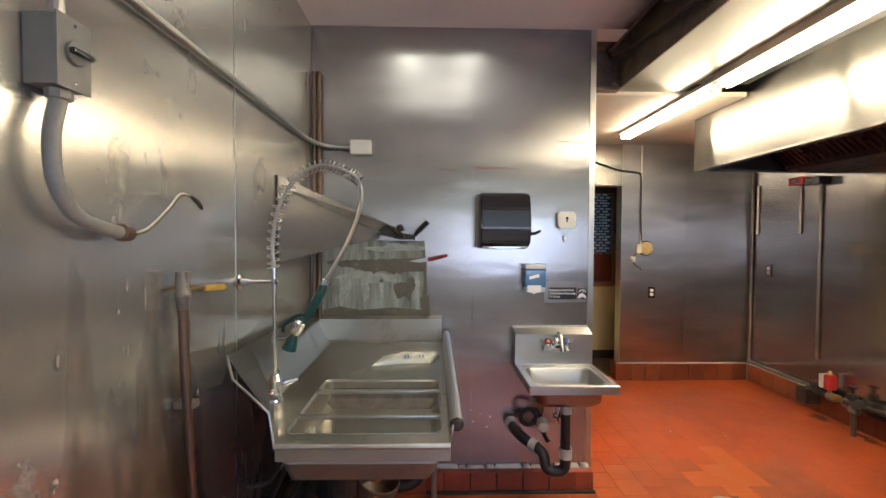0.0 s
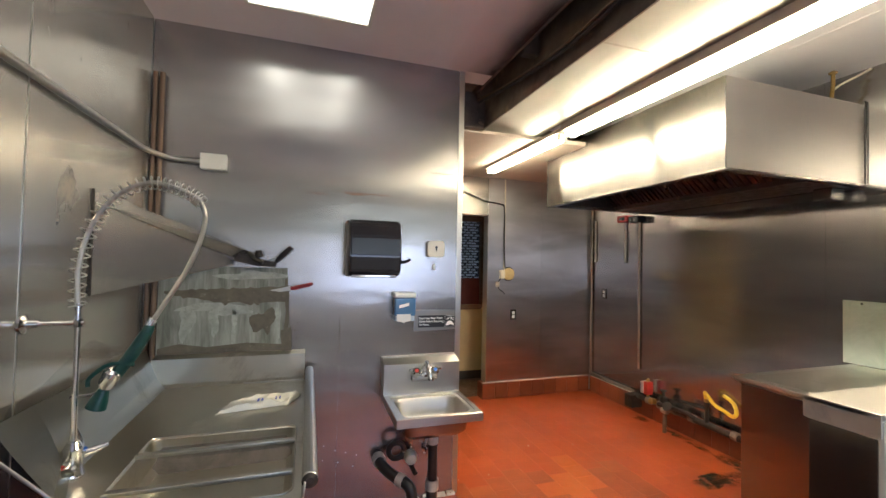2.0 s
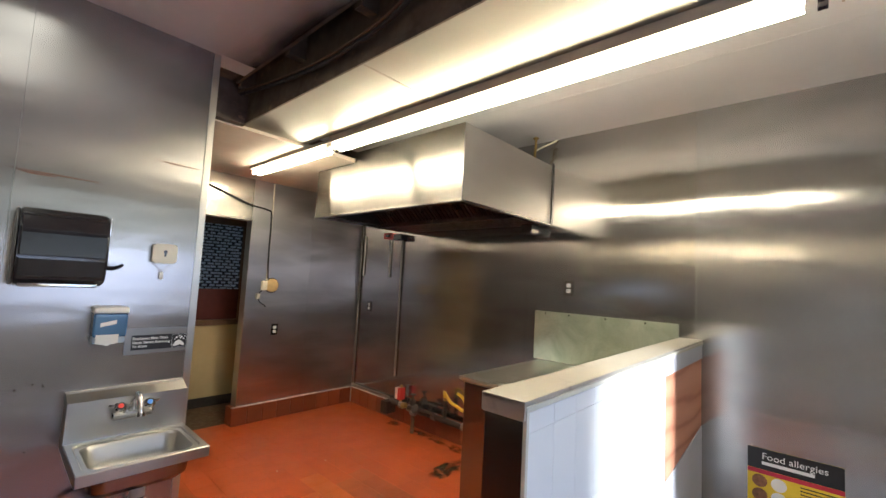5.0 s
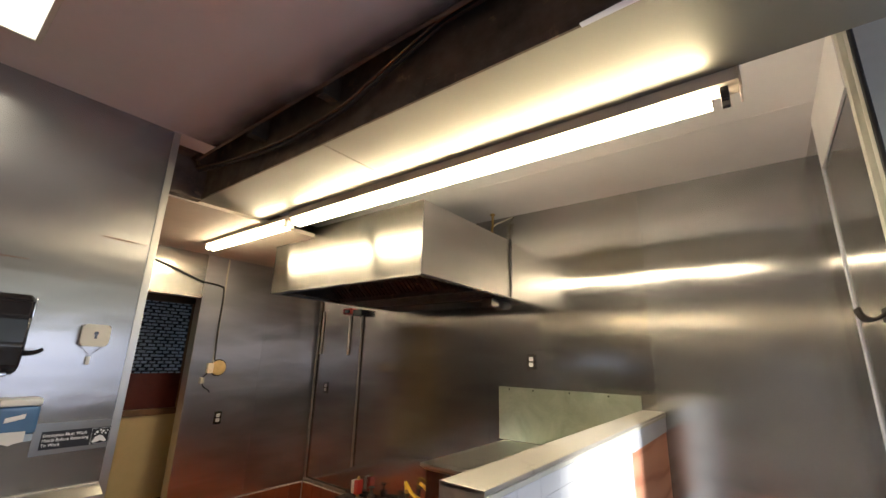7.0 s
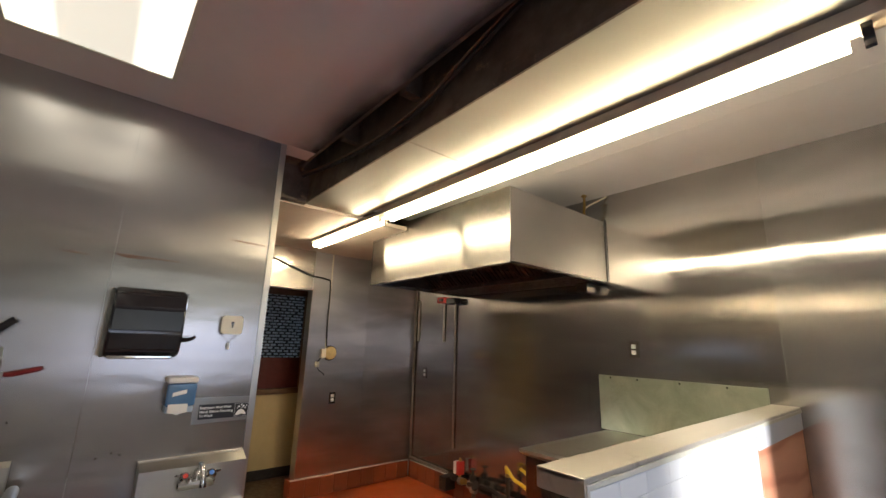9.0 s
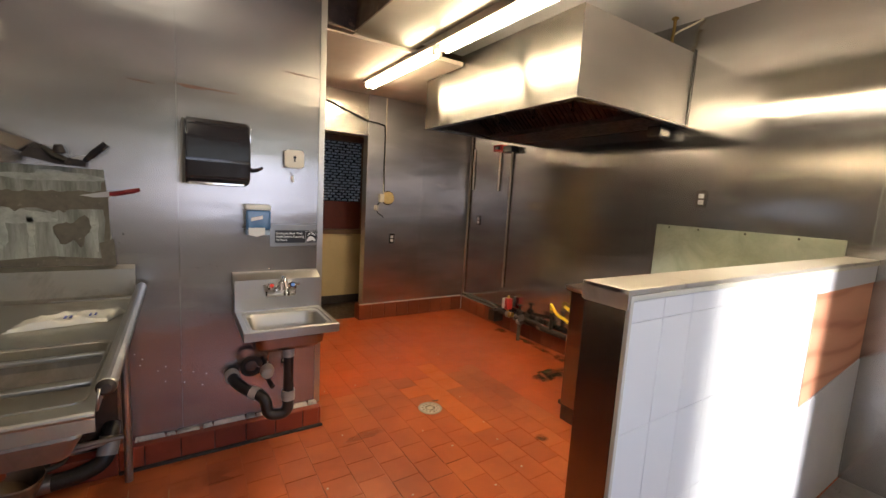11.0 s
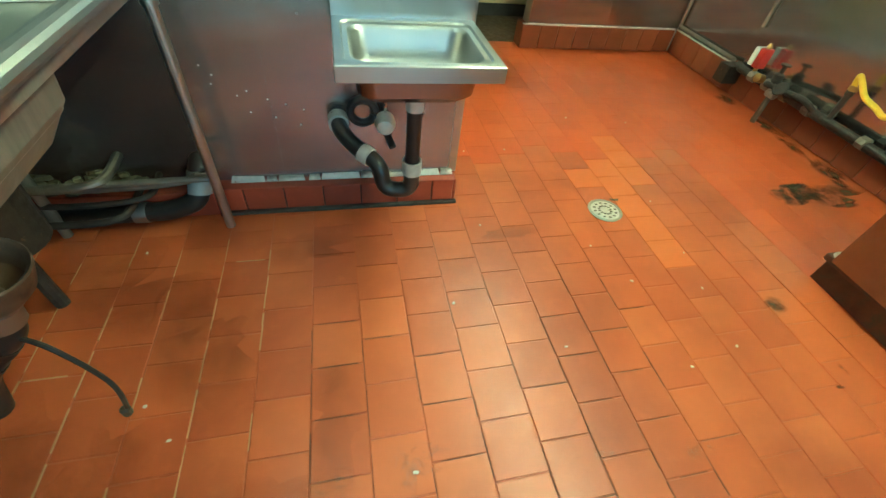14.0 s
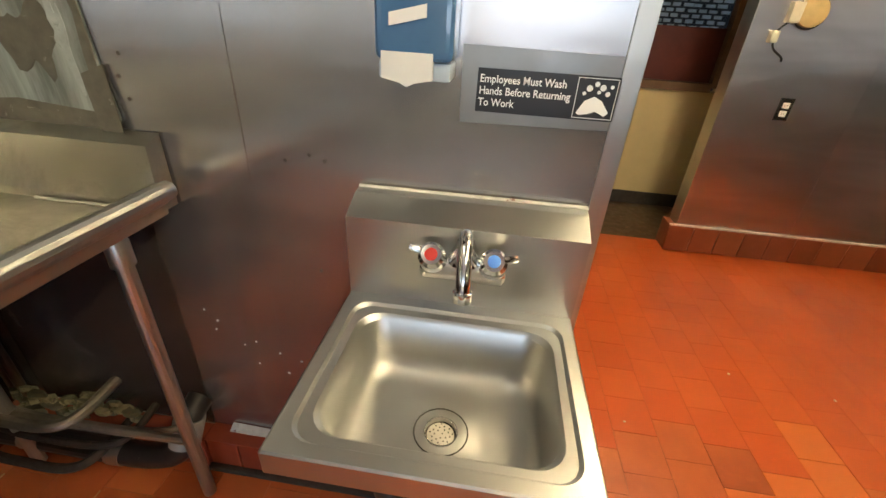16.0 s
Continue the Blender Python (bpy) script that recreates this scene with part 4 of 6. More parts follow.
part("pipe", sweep(bent([(0.40, 1.935, 0.4), (0.385, 1.935, 0.33), (0.21, 1.955, 0.14), (0.18, 1.94, 0.005)], 0.07), 0.034, 16), PVC_BLACK, funnel)
for p, q in (((0.352, 1.939, 0.294), (0.322, 1.942, 0.262)), ((0.275, 1.947, 0.21), (0.245, 1.95, 0.178)), ((0.183, 1.942, 0.055), (0.181, 1.941, 0.02))):
    part("band", sweep([p, q], 0.0365, 16), GREASY_PIPE, funnel)
solid("spray_hose_tail", sweep(smooth_path([(0.385, 1.93, 0.32), (0.46, 1.9, 0.3), (0.515, 1.885, 0.16), (0.50, 1.88, 0.02), (0.492, 1.878, 0.006)]), 0.006, 8), BLACK_CABLE, "thin black hose hanging from the waste pipe to the floor", "hose")

grease = thing("grease_line", (0.2, 1.55, 0.0), "greasy black floor drain pipe with open end", "drain pipe")
part("pipe", sweep(bent([(0.05, 2.64, 0.42), (0.1, 2.1, 0.3), (0.065, 1.74, 0.07), (0.25, 1.545, 0.042)], 0.06), 0.03, 16), GREASY_PIPE, grease)
part("open_end", lathe([(0.03, 0), (0.033, 0.004), (0.033, 0.03), (0.025, 0.031), (0.024, 0.005)], (0.24, 1.555, 0.042), (0.7, -0.7, -0.03), 16), RUSTY, grease)
part("band", sweep([(0.0735, 1.8, 0.115), (0.0715, 1.785, 0.102)], 0.0345, 16), PIPE_DIRTY, grease)
part("band", sweep([(0.115, 1.688, 0.062), (0.13, 1.672, 0.06)], 0.0345, 16), PIPE_DIRTY, grease)
back = thing("back_drain", (0.3, 2.63, 0.0), "black and grey waste pipe along the wall base", "drain pipe")
part("pipe", sweep(bent([(-0.03, 2.635, 0.06), (0.45, 2.635, 0.06), (0.56, 2.64, 0.1), (0.575, 2.69, 0.21), (0.575, 2.733, 0.22)], 0.05), 0.036, 16), PVC_BLACK, back)
for x in (0.33, 0.05):
    part("band", sweep([(x, 2.635, 0.06), (x + 0.045, 2.635, 0.06)], 0.039, 16), GALV, back)
part("elbow_sleeve", sweep([(0.563, 2.65, 0.125), (0.574, 2.685, 0.2)], 0.041, 16), PVC_GREY, back)
for y, z, xa, xb, r, m in ((2.625, 0.2, -0.04, 0.55, 0.014, PIPE_DIRTY), (2.60, 0.15, -0.04, 0.4, 0.011, IRON), (2.58, 0.235, -0.04, 0.3, 0.016, PIPE_DIRTY), (2.55, 0.11, -0.04, 0.33, 0.013, IRON)):
    solid("ledge_pipe", sweep(smooth_path([(XL + 0.001, y + 0.03, z + 0.02), (xa + 0.05, y, z), ((xa + xb) / 2, y - 0.01, z - 0.012), (xb, y + 0.005, z), (xb + 0.02, YB - 0.002, z + 0.01)], 8), r, 10), m, "dusty grey-green pipe along the wall under the table", "pipe", "pipes on the ledge")
rng = random.Random(5)
for k in range(13):
    y0, y1 = rng.uniform(2.3, 2.62), rng.uniform(1.5, 1.95)
    x0, z0 = -0.02 + 0.014 * (k % 5), 0.14 + 0.04 * k
    z1 = max(0.03, z0 - rng.uniform(0.08, 0.34))
    r = rng.choice((0.009, 0.013, 0.017))
    e = thing("old_pipe", (x0, y0, z0), "grimy old supply pipe in the tangle under the table", "pipe", "pipes under the dish table")
    part("pipe", sweep(bent([(XL + 0.001, y0, z0), (x0 + r, y0, z0), (x0 + r + rng.uniform(0, 0.04), (y0 + y1) / 2, (z0 + z1) / 2 + rng.uniform(-0.03, 0.02)), (x0 + r, y1, z1), (XL + 0.001, y1 - 0.02, z1)], 0.03), r, 10), (IRON, GREASY_PIPE, IRON)[k % 3], e)
    for f in (0.25, 0.8):
        p = Vector((x0 + r + 0.01, y0 + (y1 - y0) * f, z0 + (z1 - z0) * f))
        part("fitting", lathe([(r, 0), (r * 1.5, 0.004), (r * 1.5, 0.03), (r, 0.034)], p, (0, y1 - y0, z1 - z0), 10), PIPE_DIRTY if k % 4 == 0 else IRON, e)
grind = thing("waste_grinder", (0.19, 2.2, 0.0), "blackened round grease trap under the table", "grease trap")
part("body", lathe([(0.06, 0.0), (0.1, 0.02), (0.105, 0.2), (0.085, 0.24), (0.085, 0.3), (0.04, 0.33)], (0.2, 2.28, 0.25)), IRON, grind)
part("foot", sweep([(0.2, 2.28, 0.0), (0.2, 2.28, 0.26)], 0.02, 10), IRON, grind)
solid("timber_offcut", prism([(0.07, 2.08, 0.0), (0.11, 2.08, 0.0), (0.13, 2.12, 0.24), (0.095, 2.12, 0.25)], (0.0, 0.03, 0.0)), RUBBLE, "ochre timber offcut leaning under the table", "timber")
for k in range(46):
    x = rng.uniform(0.0, 0.4)
    solid("debris_flake", blob(x, 2.69 + rng.uniform(-0.02, 0.02), rng.uniform(0.008, 0.03), rng.uniform(0.006, 0.016), 0.115 + 0.0016 * k, 0.016, 60 + k, 9), MOULD if k % 3 == 0 else DUSTY, "crumbled yellowish plaster on the ledge under the table", "debris", "debris flakes")
solid("wall_ledge", box(-0.05, 0.6, 2.668, 2.7345, 0.0, 0.115, 0.006), TILE_BASE, "grimy tile ledge under the dish table", "ledge", kind="structure")

solid("hose_tip", lathe([(0.006, 0), (0.012, 0.006), (0.013, 0.03), (0.008, 0.036)], (0.494, 1.879, 0.001), (0.05, 0, 1), 10), GREASY_PIPE, "greasy hose fitting resting on the floor tiles", "hose fitting")
rub = random.Random(77)
for k in range(40):
    y = rub.uniform(1.15, 1.75)
    solid("wall_rubble", blob(XL + 0.01 + abs(rub.gauss(0, 0.03)), y, rub.uniform(0.012, 0.035), rub.uniform(0.012, 0.04), 0.0, rub.uniform(0.004, 0.016), 900 + k, 11, 0.5), (DUSTY, MOULD, RUBBLE, DUSTY)[k % 4], "crumbled dirty plaster along the wall base", "debris", "wall rubble")

# things on the table
bag = bmesh.new()
bmesh.ops.create_grid(bag, x_segments=26, y_segments=14, size=0.5)
for v in bag.verts:
    u, w = v.co.x, v.co.y
    edge = max(0.0, 1 - (2 * abs(u)) ** 8) * max(0.0, 1 - (2 * abs(w)) ** 6)
    z = 0.032 * edge ** 0.5 * (0.7 + 0.4 * noise.noise((u * 5, w * 4, 0.3)) + 0.25 * noise.noise((u * 13, w * 9, 1.3))) + 0.003
    v.co = Vector((0.515 + u * 0.27 + w * 0.05, 2.36 + w * 0.13 + u * 0.05 + 0.01 * noise.noise((u * 7, 1, 2)), 0.851 + z))
ext = bmesh.ops.extrude_face_region(bag, geom=bag.faces[:])
for v in ext["geom"]:
    if isinstance(v, bmesh.types.BMVert):
        v.co.z = 0.8515
b = thing("plastic_bag", (0.515, 2.36, 0.851), "crumpled white plastic bag with blue print, lying flat", "bag")
part("film", bag, FABRIC, b)
for x, y, w, d in ((0.5, 2.325, 0.008, 0.03), (0.515, 2.33, 0.008, 0.03), (0.57, 2.335, 0.006, 0.035), (0.585, 2.34, 0.006, 0.03)):
    part("print", box(x, x + w, y, y + d, 0.873, 0.8765, 0.001), BLUE_PRINT, b)

# pre-rinse spray
sx, sy = 0.073, 1.86
spray = thing("pre_rinse_spray", (sx, sy, 0.85), "chrome pre-rinse faucet with spring hose and green spray grip", "faucet")
body = part("valve_body", lathe([(0.026, 0), (0.03, 0.008), (0.024, 0.03), (0.02, 0.07), (0.024, 0.08), (0.014, 0.1)], (sx, sy, 0.851)), CHROME, spray)
part("inlet", sweep(bent([(sx - 0.02, sy - 0.1, 0.862), (sx - 0.01, sy - 0.04, 0.88), (sx, sy, 0.9)], 0.02), 0.014, 12), CHROME, spray)
part("inlet", sweep(bent([(0.02, sy + 0.12, 0.94), (sx - 0.005, sy + 0.05, 0.92), (sx, sy, 0.9)], 0.02), 0.013, 12), CHROME, spray)
for dy, m in ((-0.06, RED), (0.06, BLUE_CAP)):
    k = part("handle", sweep([(sx, sy + dy, 0.89), (sx + 0.05, sy + dy * 1.5, 0.9)], [0.013, 0.007], 12), CHROME, spray)
    part("index", lathe([(0.009, 0), (0.009, 0.003)], (sx, sy + dy, 0.905), seg=12), m, k)
part("riser", sweep([(sx, sy, 0.93), (sx - 0.002, sy, 1.34)], 0.0075, 12), CHROME, spray)
part("wall_bracket", join(sweep([(XL + 0.004, sy, 1.283), (sx + 0.014, sy, 1.283)], 0.006, 10), lathe([(0.028, 0), (0.026, 0.006), (0.012, 0.012), (0.011, 0.04)], (XL + 0.0005, sy, 1.283), (1, 0, 0), 16)), CHROME, spray)
part("bracket_nut", lathe([(0.012, 0), (0.012, 0.02)], (sx - 0.002, sy, 1.273), seg=6), CHROME, spray)
arc = smooth_path([(sx - 0.004, sy, 1.33), (sx - 0.006, sy, 1.44), (sx + 0.02, sy, 1.56), (sx + 0.075, sy, 1.65), (sx + 0.15, sy, 1.695), (sx + 0.215, sy, 1.69), (sx + 0.275, sy, 1.665), (sx + 0.297, sy, 1.645)], 10)
tail = smooth_path([(sx + 0.297, sy, 1.645), (sx + 0.308, sy, 1.60), (sx + 0.298, sy, 1.53), (sx + 0.26, sy, 1.43), (sx + 0.205, sy, 1.33), (sx + 0.176, sy, 1.277)], 8)
part("hose", sweep(arc + tail[1:], 0.0072, 10), GALV, spray, "steel-braided hose")
coil, fr, turns = [], ring_frames(arc), 30
steps = turns * 12
for i in range(steps + 1):
    f = i / steps * (len(fr) - 1)
    k = min(int(f), len(fr) - 2)
    w = f - k
    p = fr[k][0].lerp(fr[k + 1][0], w)
    n = fr[k][1].lerp(fr[k + 1][1], w).normalized()
    t = fr[k][2].lerp(fr[k + 1][2], w).normalized()
    a = 2 * math.pi * i / 12
    coil.append(p + (n * math.cos(a) + t * math.sin(a)) * 0.0195)
part("spring", sweep(coil, 0.0023, 6), STEEL_SINK, spray, "chrome coil spring")
grip = part("spray_grip", sweep(smooth_path([(0.247, sy, 1.275), (0.238, sy, 1.25), (0.205, sy, 1.19), (0.165, sy, 1.13), (0.14, sy, 1.1)]), [0.012 + 0.006 * math.sin(3.0 * k / 24) for k in range(25)], 14), GREEN, spray, "dark green rubber grip")
part("grip_collar", sweep([(0.255, sy, 1.292), (0.238, sy, 1.257)], 0.0125, 12), CHROME, grip)
part("trigger", sweep(smooth_path([(0.215, sy - 0.01, 1.16), (0.155, sy - 0.012, 1.165), (0.11, sy - 0.012, 1.13), (0.105, sy - 0.01, 1.105)]), 0.006, 8), GREEN, grip)
part("valve_head", lathe([(0.014, 0), (0.023, 0.008), (0.023, 0.042), (0.015, 0.055)], (0.165, sy - 0.006, 1.148), (-0.4, 0, -1), 14), CHROME, grip)
part("spray_head", lathe([(0.013, 0), (0.022, 0.03), (0.026, 0.055), (0.02, 0.058)], (0.14, sy, 1.092), (-0.35, 0, -1), 16), GREEN, grip)
part("hook", sweep(bent([(sx - 0.012, sy, 1.074), (sx + 0.04, sy, 1.078), (sx + 0.07, sy - 0.01, 1.088)], 0.02), 0.005, 8), CHROME, spray)

# ---- left wall ----
valve = thing("gas_riser", (-0.018, 1.5, 0.0), "rusty capped supply riser with yellow-handled valve", "pipe")
px0 = -0.018
part("pipe", sweep([(px0, 1.515, 0.0), (px0, 1.51, 0.73), (px0, 1.478, 1.11), (px0, 1.474, 1.27)], 0.0125, 14), RUSTY, valve, "rust-stained pipe")
part("valve_body", lathe([(0.013, 0), (0.016, 0.006), (0.016, 0.025), (0.02, 0.032), (0.02, 0.048), (0.015, 0.056), (0.0155, 0.1), (0.011, 0.102)], (px0, 1.473, 1.25)), PIPE_DIRTY, valve)
lev = part("lever", box(px0 - 0.003, px0 + 0.004, 1.49, 1.62, 1.292, 1.302, 0.002), BRASS, valve)
part("lever_sleeve", sweep([(px0, 1.575, 1.296), (px0, 1.585, 1.294), (px0, 1.68, 1.286), (px0, 1.69, 1.286)], [0.006, 0.0095, 0.0095, 0.006], 12), ORANGE_GRIP, lev, "yellow grip sleeve")
part("strap", box(XL + 0.0005, px0 + 0.018, 1.485, 1.515, 0.98, 1.0, 0.003), PIPE_DIRTY, valve)

sw = thing("switch_box", (-0.025, 1.14, 1.76), "grey enamel rotary disconnect switch with flexible conduit", "switch")
part("case", box(XL + 0.0005, 0.002, 1.1, 1.165, 1.70, 1.82, 0.003), GREY_BOX, sw)
part("cover", box(0.002, 0.006, 1.098, 1.167, 1.697, 1.823, 0.0015), GREY_BOX, sw)
kn = part("knob", lathe([(0.02, 0), (0.02, 0.006), (0.012, 0.009)], (0.006, 1.132, 1.762), (1, 0, 0), 18), GREY_BOX, sw)
part("pointer", box(0.012, 0.024, 1.112, 1.156, 1.757, 1.767, 0.003), BLACK, kn)
for z in (1.71, 1.81):
    part("screw", lathe([(0.003, 0), (0.003, 0.002)], (0.006, 1.132, z), (1, 0, 0), 8), CHROME, sw)
part("hub", lathe([(0.016, 0), (0.02, 0.003), (0.02, 0.018), (0.014, 0.022)], (-0.022, 1.132, 1.68), seg=8), GREY_BOX, sw)
part("feed_pipe", sweep([(-0.022, 1.128, 1.82), (-0.022, 1.128, 2.62)], 0.013, 12), GALV, sw)
part("flex", sweep(smooth_path([(-0.022, 1.131, 1.685), (-0.02, 1.113, 1.61), (-0.02, 1.122, 1.53), (-0.02, 1.163, 1.478), (-0.02, 1.225, 1.457), (-0.02, 1.27, 1.449)]), 0.0135, 14), GREY_FLEX, sw, "grey flexible conduit")
part("connector", lathe([(0.015, 0), (0.019, 0.003), (0.019, 0.016), (0.016, 0.018), (0.016, 0.03), (0.012, 0.032)], (-0.02, 1.262, 1.451), (0, 1, -0.15), 10), RUSTY, sw)
for k, dz in ((0, 0.0), (1, 0.006)):
    part("wire", sweep(smooth_path([(-0.02, 1.29, 1.446), (-0.018, 1.345, 1.455 + dz), (-0.012, 1.41, 1.505 + dz), (-0.01, 1.455, 1.545 + dz), (-0.01, 1.50, 1.548), (-0.008, 1.54, 1.533 - dz)]), 0.0025, 6), (RUSTY, CREAM)[k], sw)
    part("wire_tip", sweep([(-0.01, 1.50, 1.549), (-0.008, 1.525, 1.541 - dz), (-0.008, 1.548, 1.526 - dz)], 0.0042, 8), BLACK_CABLE, sw)

cond = thing("conduit_run", (-0.03, 2.0, 1.97), "thin galvanised conduit run to an ivory junction box", "conduit")
part("conduit", sweep(bent([(-0.036, -1.19, 1.985), (-0.036, 2.60, 1.962), (0.03, 2.715, 1.95), (0.18, 2.716, 1.946)], 0.07, 8), 0.0125, 12), GALV, cond)
jb = part("junction_box", box(0.172, 0.285, 2.695, YB - 0.0005, 1.91, 1.984, 0.004), IVORY, cond, "ivory junction box")
part("lid", box(0.17, 0.287, 2.69, 2.6945, 1.908, 1.986, 0.002), IVORY, jb)
for x, r in ((-0.032, 0.011), (-0.004, 0.0125)):
    solid("riser_pipe", sweep([(x, 2.708, 0.12), (x, 2.708, 2.36)], r, 12), RUSTY, "old brown riser pipe in the room corner", "pipe", "corner risers")

# tapered guard sheet across the corner, and the knives
guard = thing("corner_guard", (0.15, 2.45, 1.33), "tapered grey steel guard sheet bridging the wall corner", "guard sheet")
part("sheet", prism([(XL + 0.002, 2.21, 1.33), (XL + 0.002, 2.21, 1.665), (0.33, 2.715, 1.465), (0.33, 2.715, 1.442)], (0.002, -0.0028, 0)), STEEL_WALL, guard)
part("flange", prism([(XL + 0.002, 2.212, 1.668), (XL + 0.002, 2.211, 1.714), (0.40, 2.729, 1.507), (0.35, 2.726, 1.467)], (0.002, -0.003, 0.001)), STEEL_WALL, guard)
part("edge_strip", box(XL + 0.0005, XL + 0.008, 2.205, 2.214, 1.33, 1.715, 0.001), IRON, guard)
rack = thing("knife_rack", (0.45, 2.70, 1.44), "grimy steel knife rack holding two knives", "knife rack")
part("bar", prism([(0.33, YB - 0.0005, 1.462), (0.355, YB - 0.0005, 1.496), (0.43, YB - 0.0005, 1.486), (0.47, YB - 0.0005, 1.466), (0.535, YB - 0.0005, 1.458), (0.53, YB - 0.0005, 1.432), (0.44, YB - 0.0005, 1.436)], (0, -0.045, 0)), IRON, rack)
part("side_clip", sweep([(0.4, 2.7, 1.5), (0.435, 2.685, 1.47), (0.47, 2.68, 1.452)], [0.012, 0.016, 0.01], 10), GREASY_PIPE, rack)
part("clip", lathe([(0.02, 0), (0.022, 0.004), (0.014, 0.03)], (0.45, 2.69, 1.485), (0, -0.3, 1), 12), IRON, rack)
kb = thing("black_knife", (0.55, 2.7, 1.46), "knife with riveted black handle stuck in the rack", "knife")
part("handle", sweep([(0.53, 2.69, 1.458), (0.56, 2.685, 1.49), (0.604, 2.68, 1.534)], [0.01, 0.015, 0.014], 10), BLACK, kb)
part("blade", prism([(0.44, 2.692, 1.452), (0.55, 2.69, 1.485), (0.555, 2.69, 1.465), (0.45, 2.692, 1.44)], (0, 0.002, 0)), STEEL_TRIM, kb)
part("end_rivet", lathe([(0.009, 0), (0.007, 0.004)], (0.601, 2.68, 1.531), (0.7, 0, 0.7), 10), CHROME, kb)
kr = thing("red_knife", (0.65, 2.72, 1.32), "knife with red handle wedged in the wall seam", "knife")
part("handle", sweep([(0.605, 2.722, 1.32), (0.625, 2.716, 1.322), (0.69, 2.712, 1.338), (0.712, 2.712, 1.345)], [0.009, 0.011, 0.01, 0.008], 10), RED_GRIP, kr)
part("blade", prism([(0.5, 2.7285, 1.31), (0.6, 2.7285, 1.332), (0.61, 2.7285, 1.308), (0.55, 2.7285, 1.302)], (0, 0.0015, 0)), STEEL_TRIM, kr)
part("end_cap", lathe([(0.007, 0), (0.005, 0.004)], (0.712, 2.712, 1.345), (1, 0, 0.2), 10), CHROME, kr)
patch = thing("bare_wall_patch", (0.3, 2.732, 1.0), "bare grey-green wall board streaked with whitewash and glue", "wall patch")
part("board", prism([(0.005, YB - 0.0005, 0.995), (0.005, YB - 0.0005, 1.4), (0.2, YB - 0.0005, 1.43), (0.585, YB - 0.0005, 1.425), (0.605, YB - 0.0005, 1.1), (0.612, YB - 0.0005, 1.02), (0.585, YB - 0.0005, 0.985)], (0, -0.004, 0)), PLASTER, patch)


def on_back_wall(bm, x, z, off):
    """Turns a flat patch up against the sink wall."""
    for v in bm.verts:
        v.co = Vector((x + v.co.x, YB - off - v.co.z, z + v.co.y))
    return bm


def ragged_band(x0, x1, top, low, seed, n=34, rough=0.008):
    """Outline on the board of a smear whose edges wander and run."""
    r = random.Random(seed)
    xs = [x0 + (x1 - x0) * k / n for k in range(n + 1)]
    up = [(x, YB - 0.0046, top(x) + r.uniform(-rough, rough) * 0.6) for x in xs]
    down = [(x, YB - 0.0046, low(x) - r.uniform(0, rough) * r.choice((0.4, 1, 2.6))) for x in reversed(xs)]
    return up + down


part("glue_band", prism(ragged_band(0.03, 0.597, lambda x: 1.312 + 0.03 * (x - 0.03), lambda x: 1.302 - 0.05 * min(1.0, (x - 0.02) / 0.25), 31), (0, -0.001, 0)), GLUE, patch, "dark brown glue smear")
for x, z, rx, rz in ((0.475, 1.15, 0.05, 0.065), (0.588, 1.2, 0.012, 0.16)):
    part("dark_blotch", on_back_wall(blob(0, 0, rx, rz, 0.0, 0.0009, int(x * 900), 26, 0.5), x, z, 0.0046), GLUE, patch)
for x, z, rx, rz in ((0.27, 1.22, 0.15, 0.03), (0.25, 1.15, 0.02, 0.07), (0.34, 1.14, 0.014, 0.08), (0.545, 1.16, 0.014, 0.08), (0.13, 1.15, 0.03, 0.08), (0.42, 1.385, 0.13, 0.026)):
    part("whitewash", on_back_wall(blob(0, 0, rx, rz, 0.0, 0.0007, int(x * 700), 26, 0.5), x, z, 0.0046), WHITEWASH, patch)
part("torn_flap", prism([(0.56, YB - 0.005, 1.1), (0.612, YB - 0.005, 1.12), (0.618, YB - 0.012, 0.985), (0.6, YB - 0.014, 0.955), (0.572, YB - 0.012, 0.99)], (0, -0.002, 0)), GLUE, patch)
part("drip_stain", prism([(0.01, YB - 0.0046, 0.997), (0.58, YB - 0.0046, 0.99), (0.575, YB - 0.0046, 1.03), (0.4, YB - 0.0046, 1.045), (0.22, YB - 0.0046, 1.03), (0.1, YB - 0.0046, 1.05), (0.01, YB - 0.0046, 1.03)], (0, -0.0008, 0)), GLUE, patch)

# ---- sink wall ----
towel = thing("towel_dispenser", (1.02, 2.66, 1.385), "black smoked-plastic paper towel dispenser with lever", "towel dispenser")
bm = bmesh.new()
prof = [(YB - 0.001, 1.385), (2.61, 1.392), (2.575, 1.42), (2.565, 1.5), (2.57, 1.6), (2.59, 1.665), (2.63, 1.69), (YB - 0.001, 1.695)]
g = [[bm.verts.new((x + (0.012 if 0 < k < 7 and x > 1 else 0), y, z)) for k, (y, z) in enumerate(prof)] for x in (0.89, 1.145)]
for k in range(len(prof)):
    bm.faces.new((g[0][k], g[0][(k + 1) % 8], g[1][(k + 1) % 8], g[1][k]))
bm.faces.new(g[0])
bm.faces.new(g[1][::-1])
bmesh.ops.bevel(bm, geom=bm.edges[:], offset=0.008, segments=3, affect="EDGES")
part("cover", bm, BLACK, towel)
part("back_plate", box(0.878, 0.889, 2.64, YB - 0.001, 1.39, 1.685, 0.003), GREY_BOX, towel)
part("tear_bar", box(0.9, 1.13, 2.575, 2.585, 1.386, 1.4, 0.002), CHROME, towel)
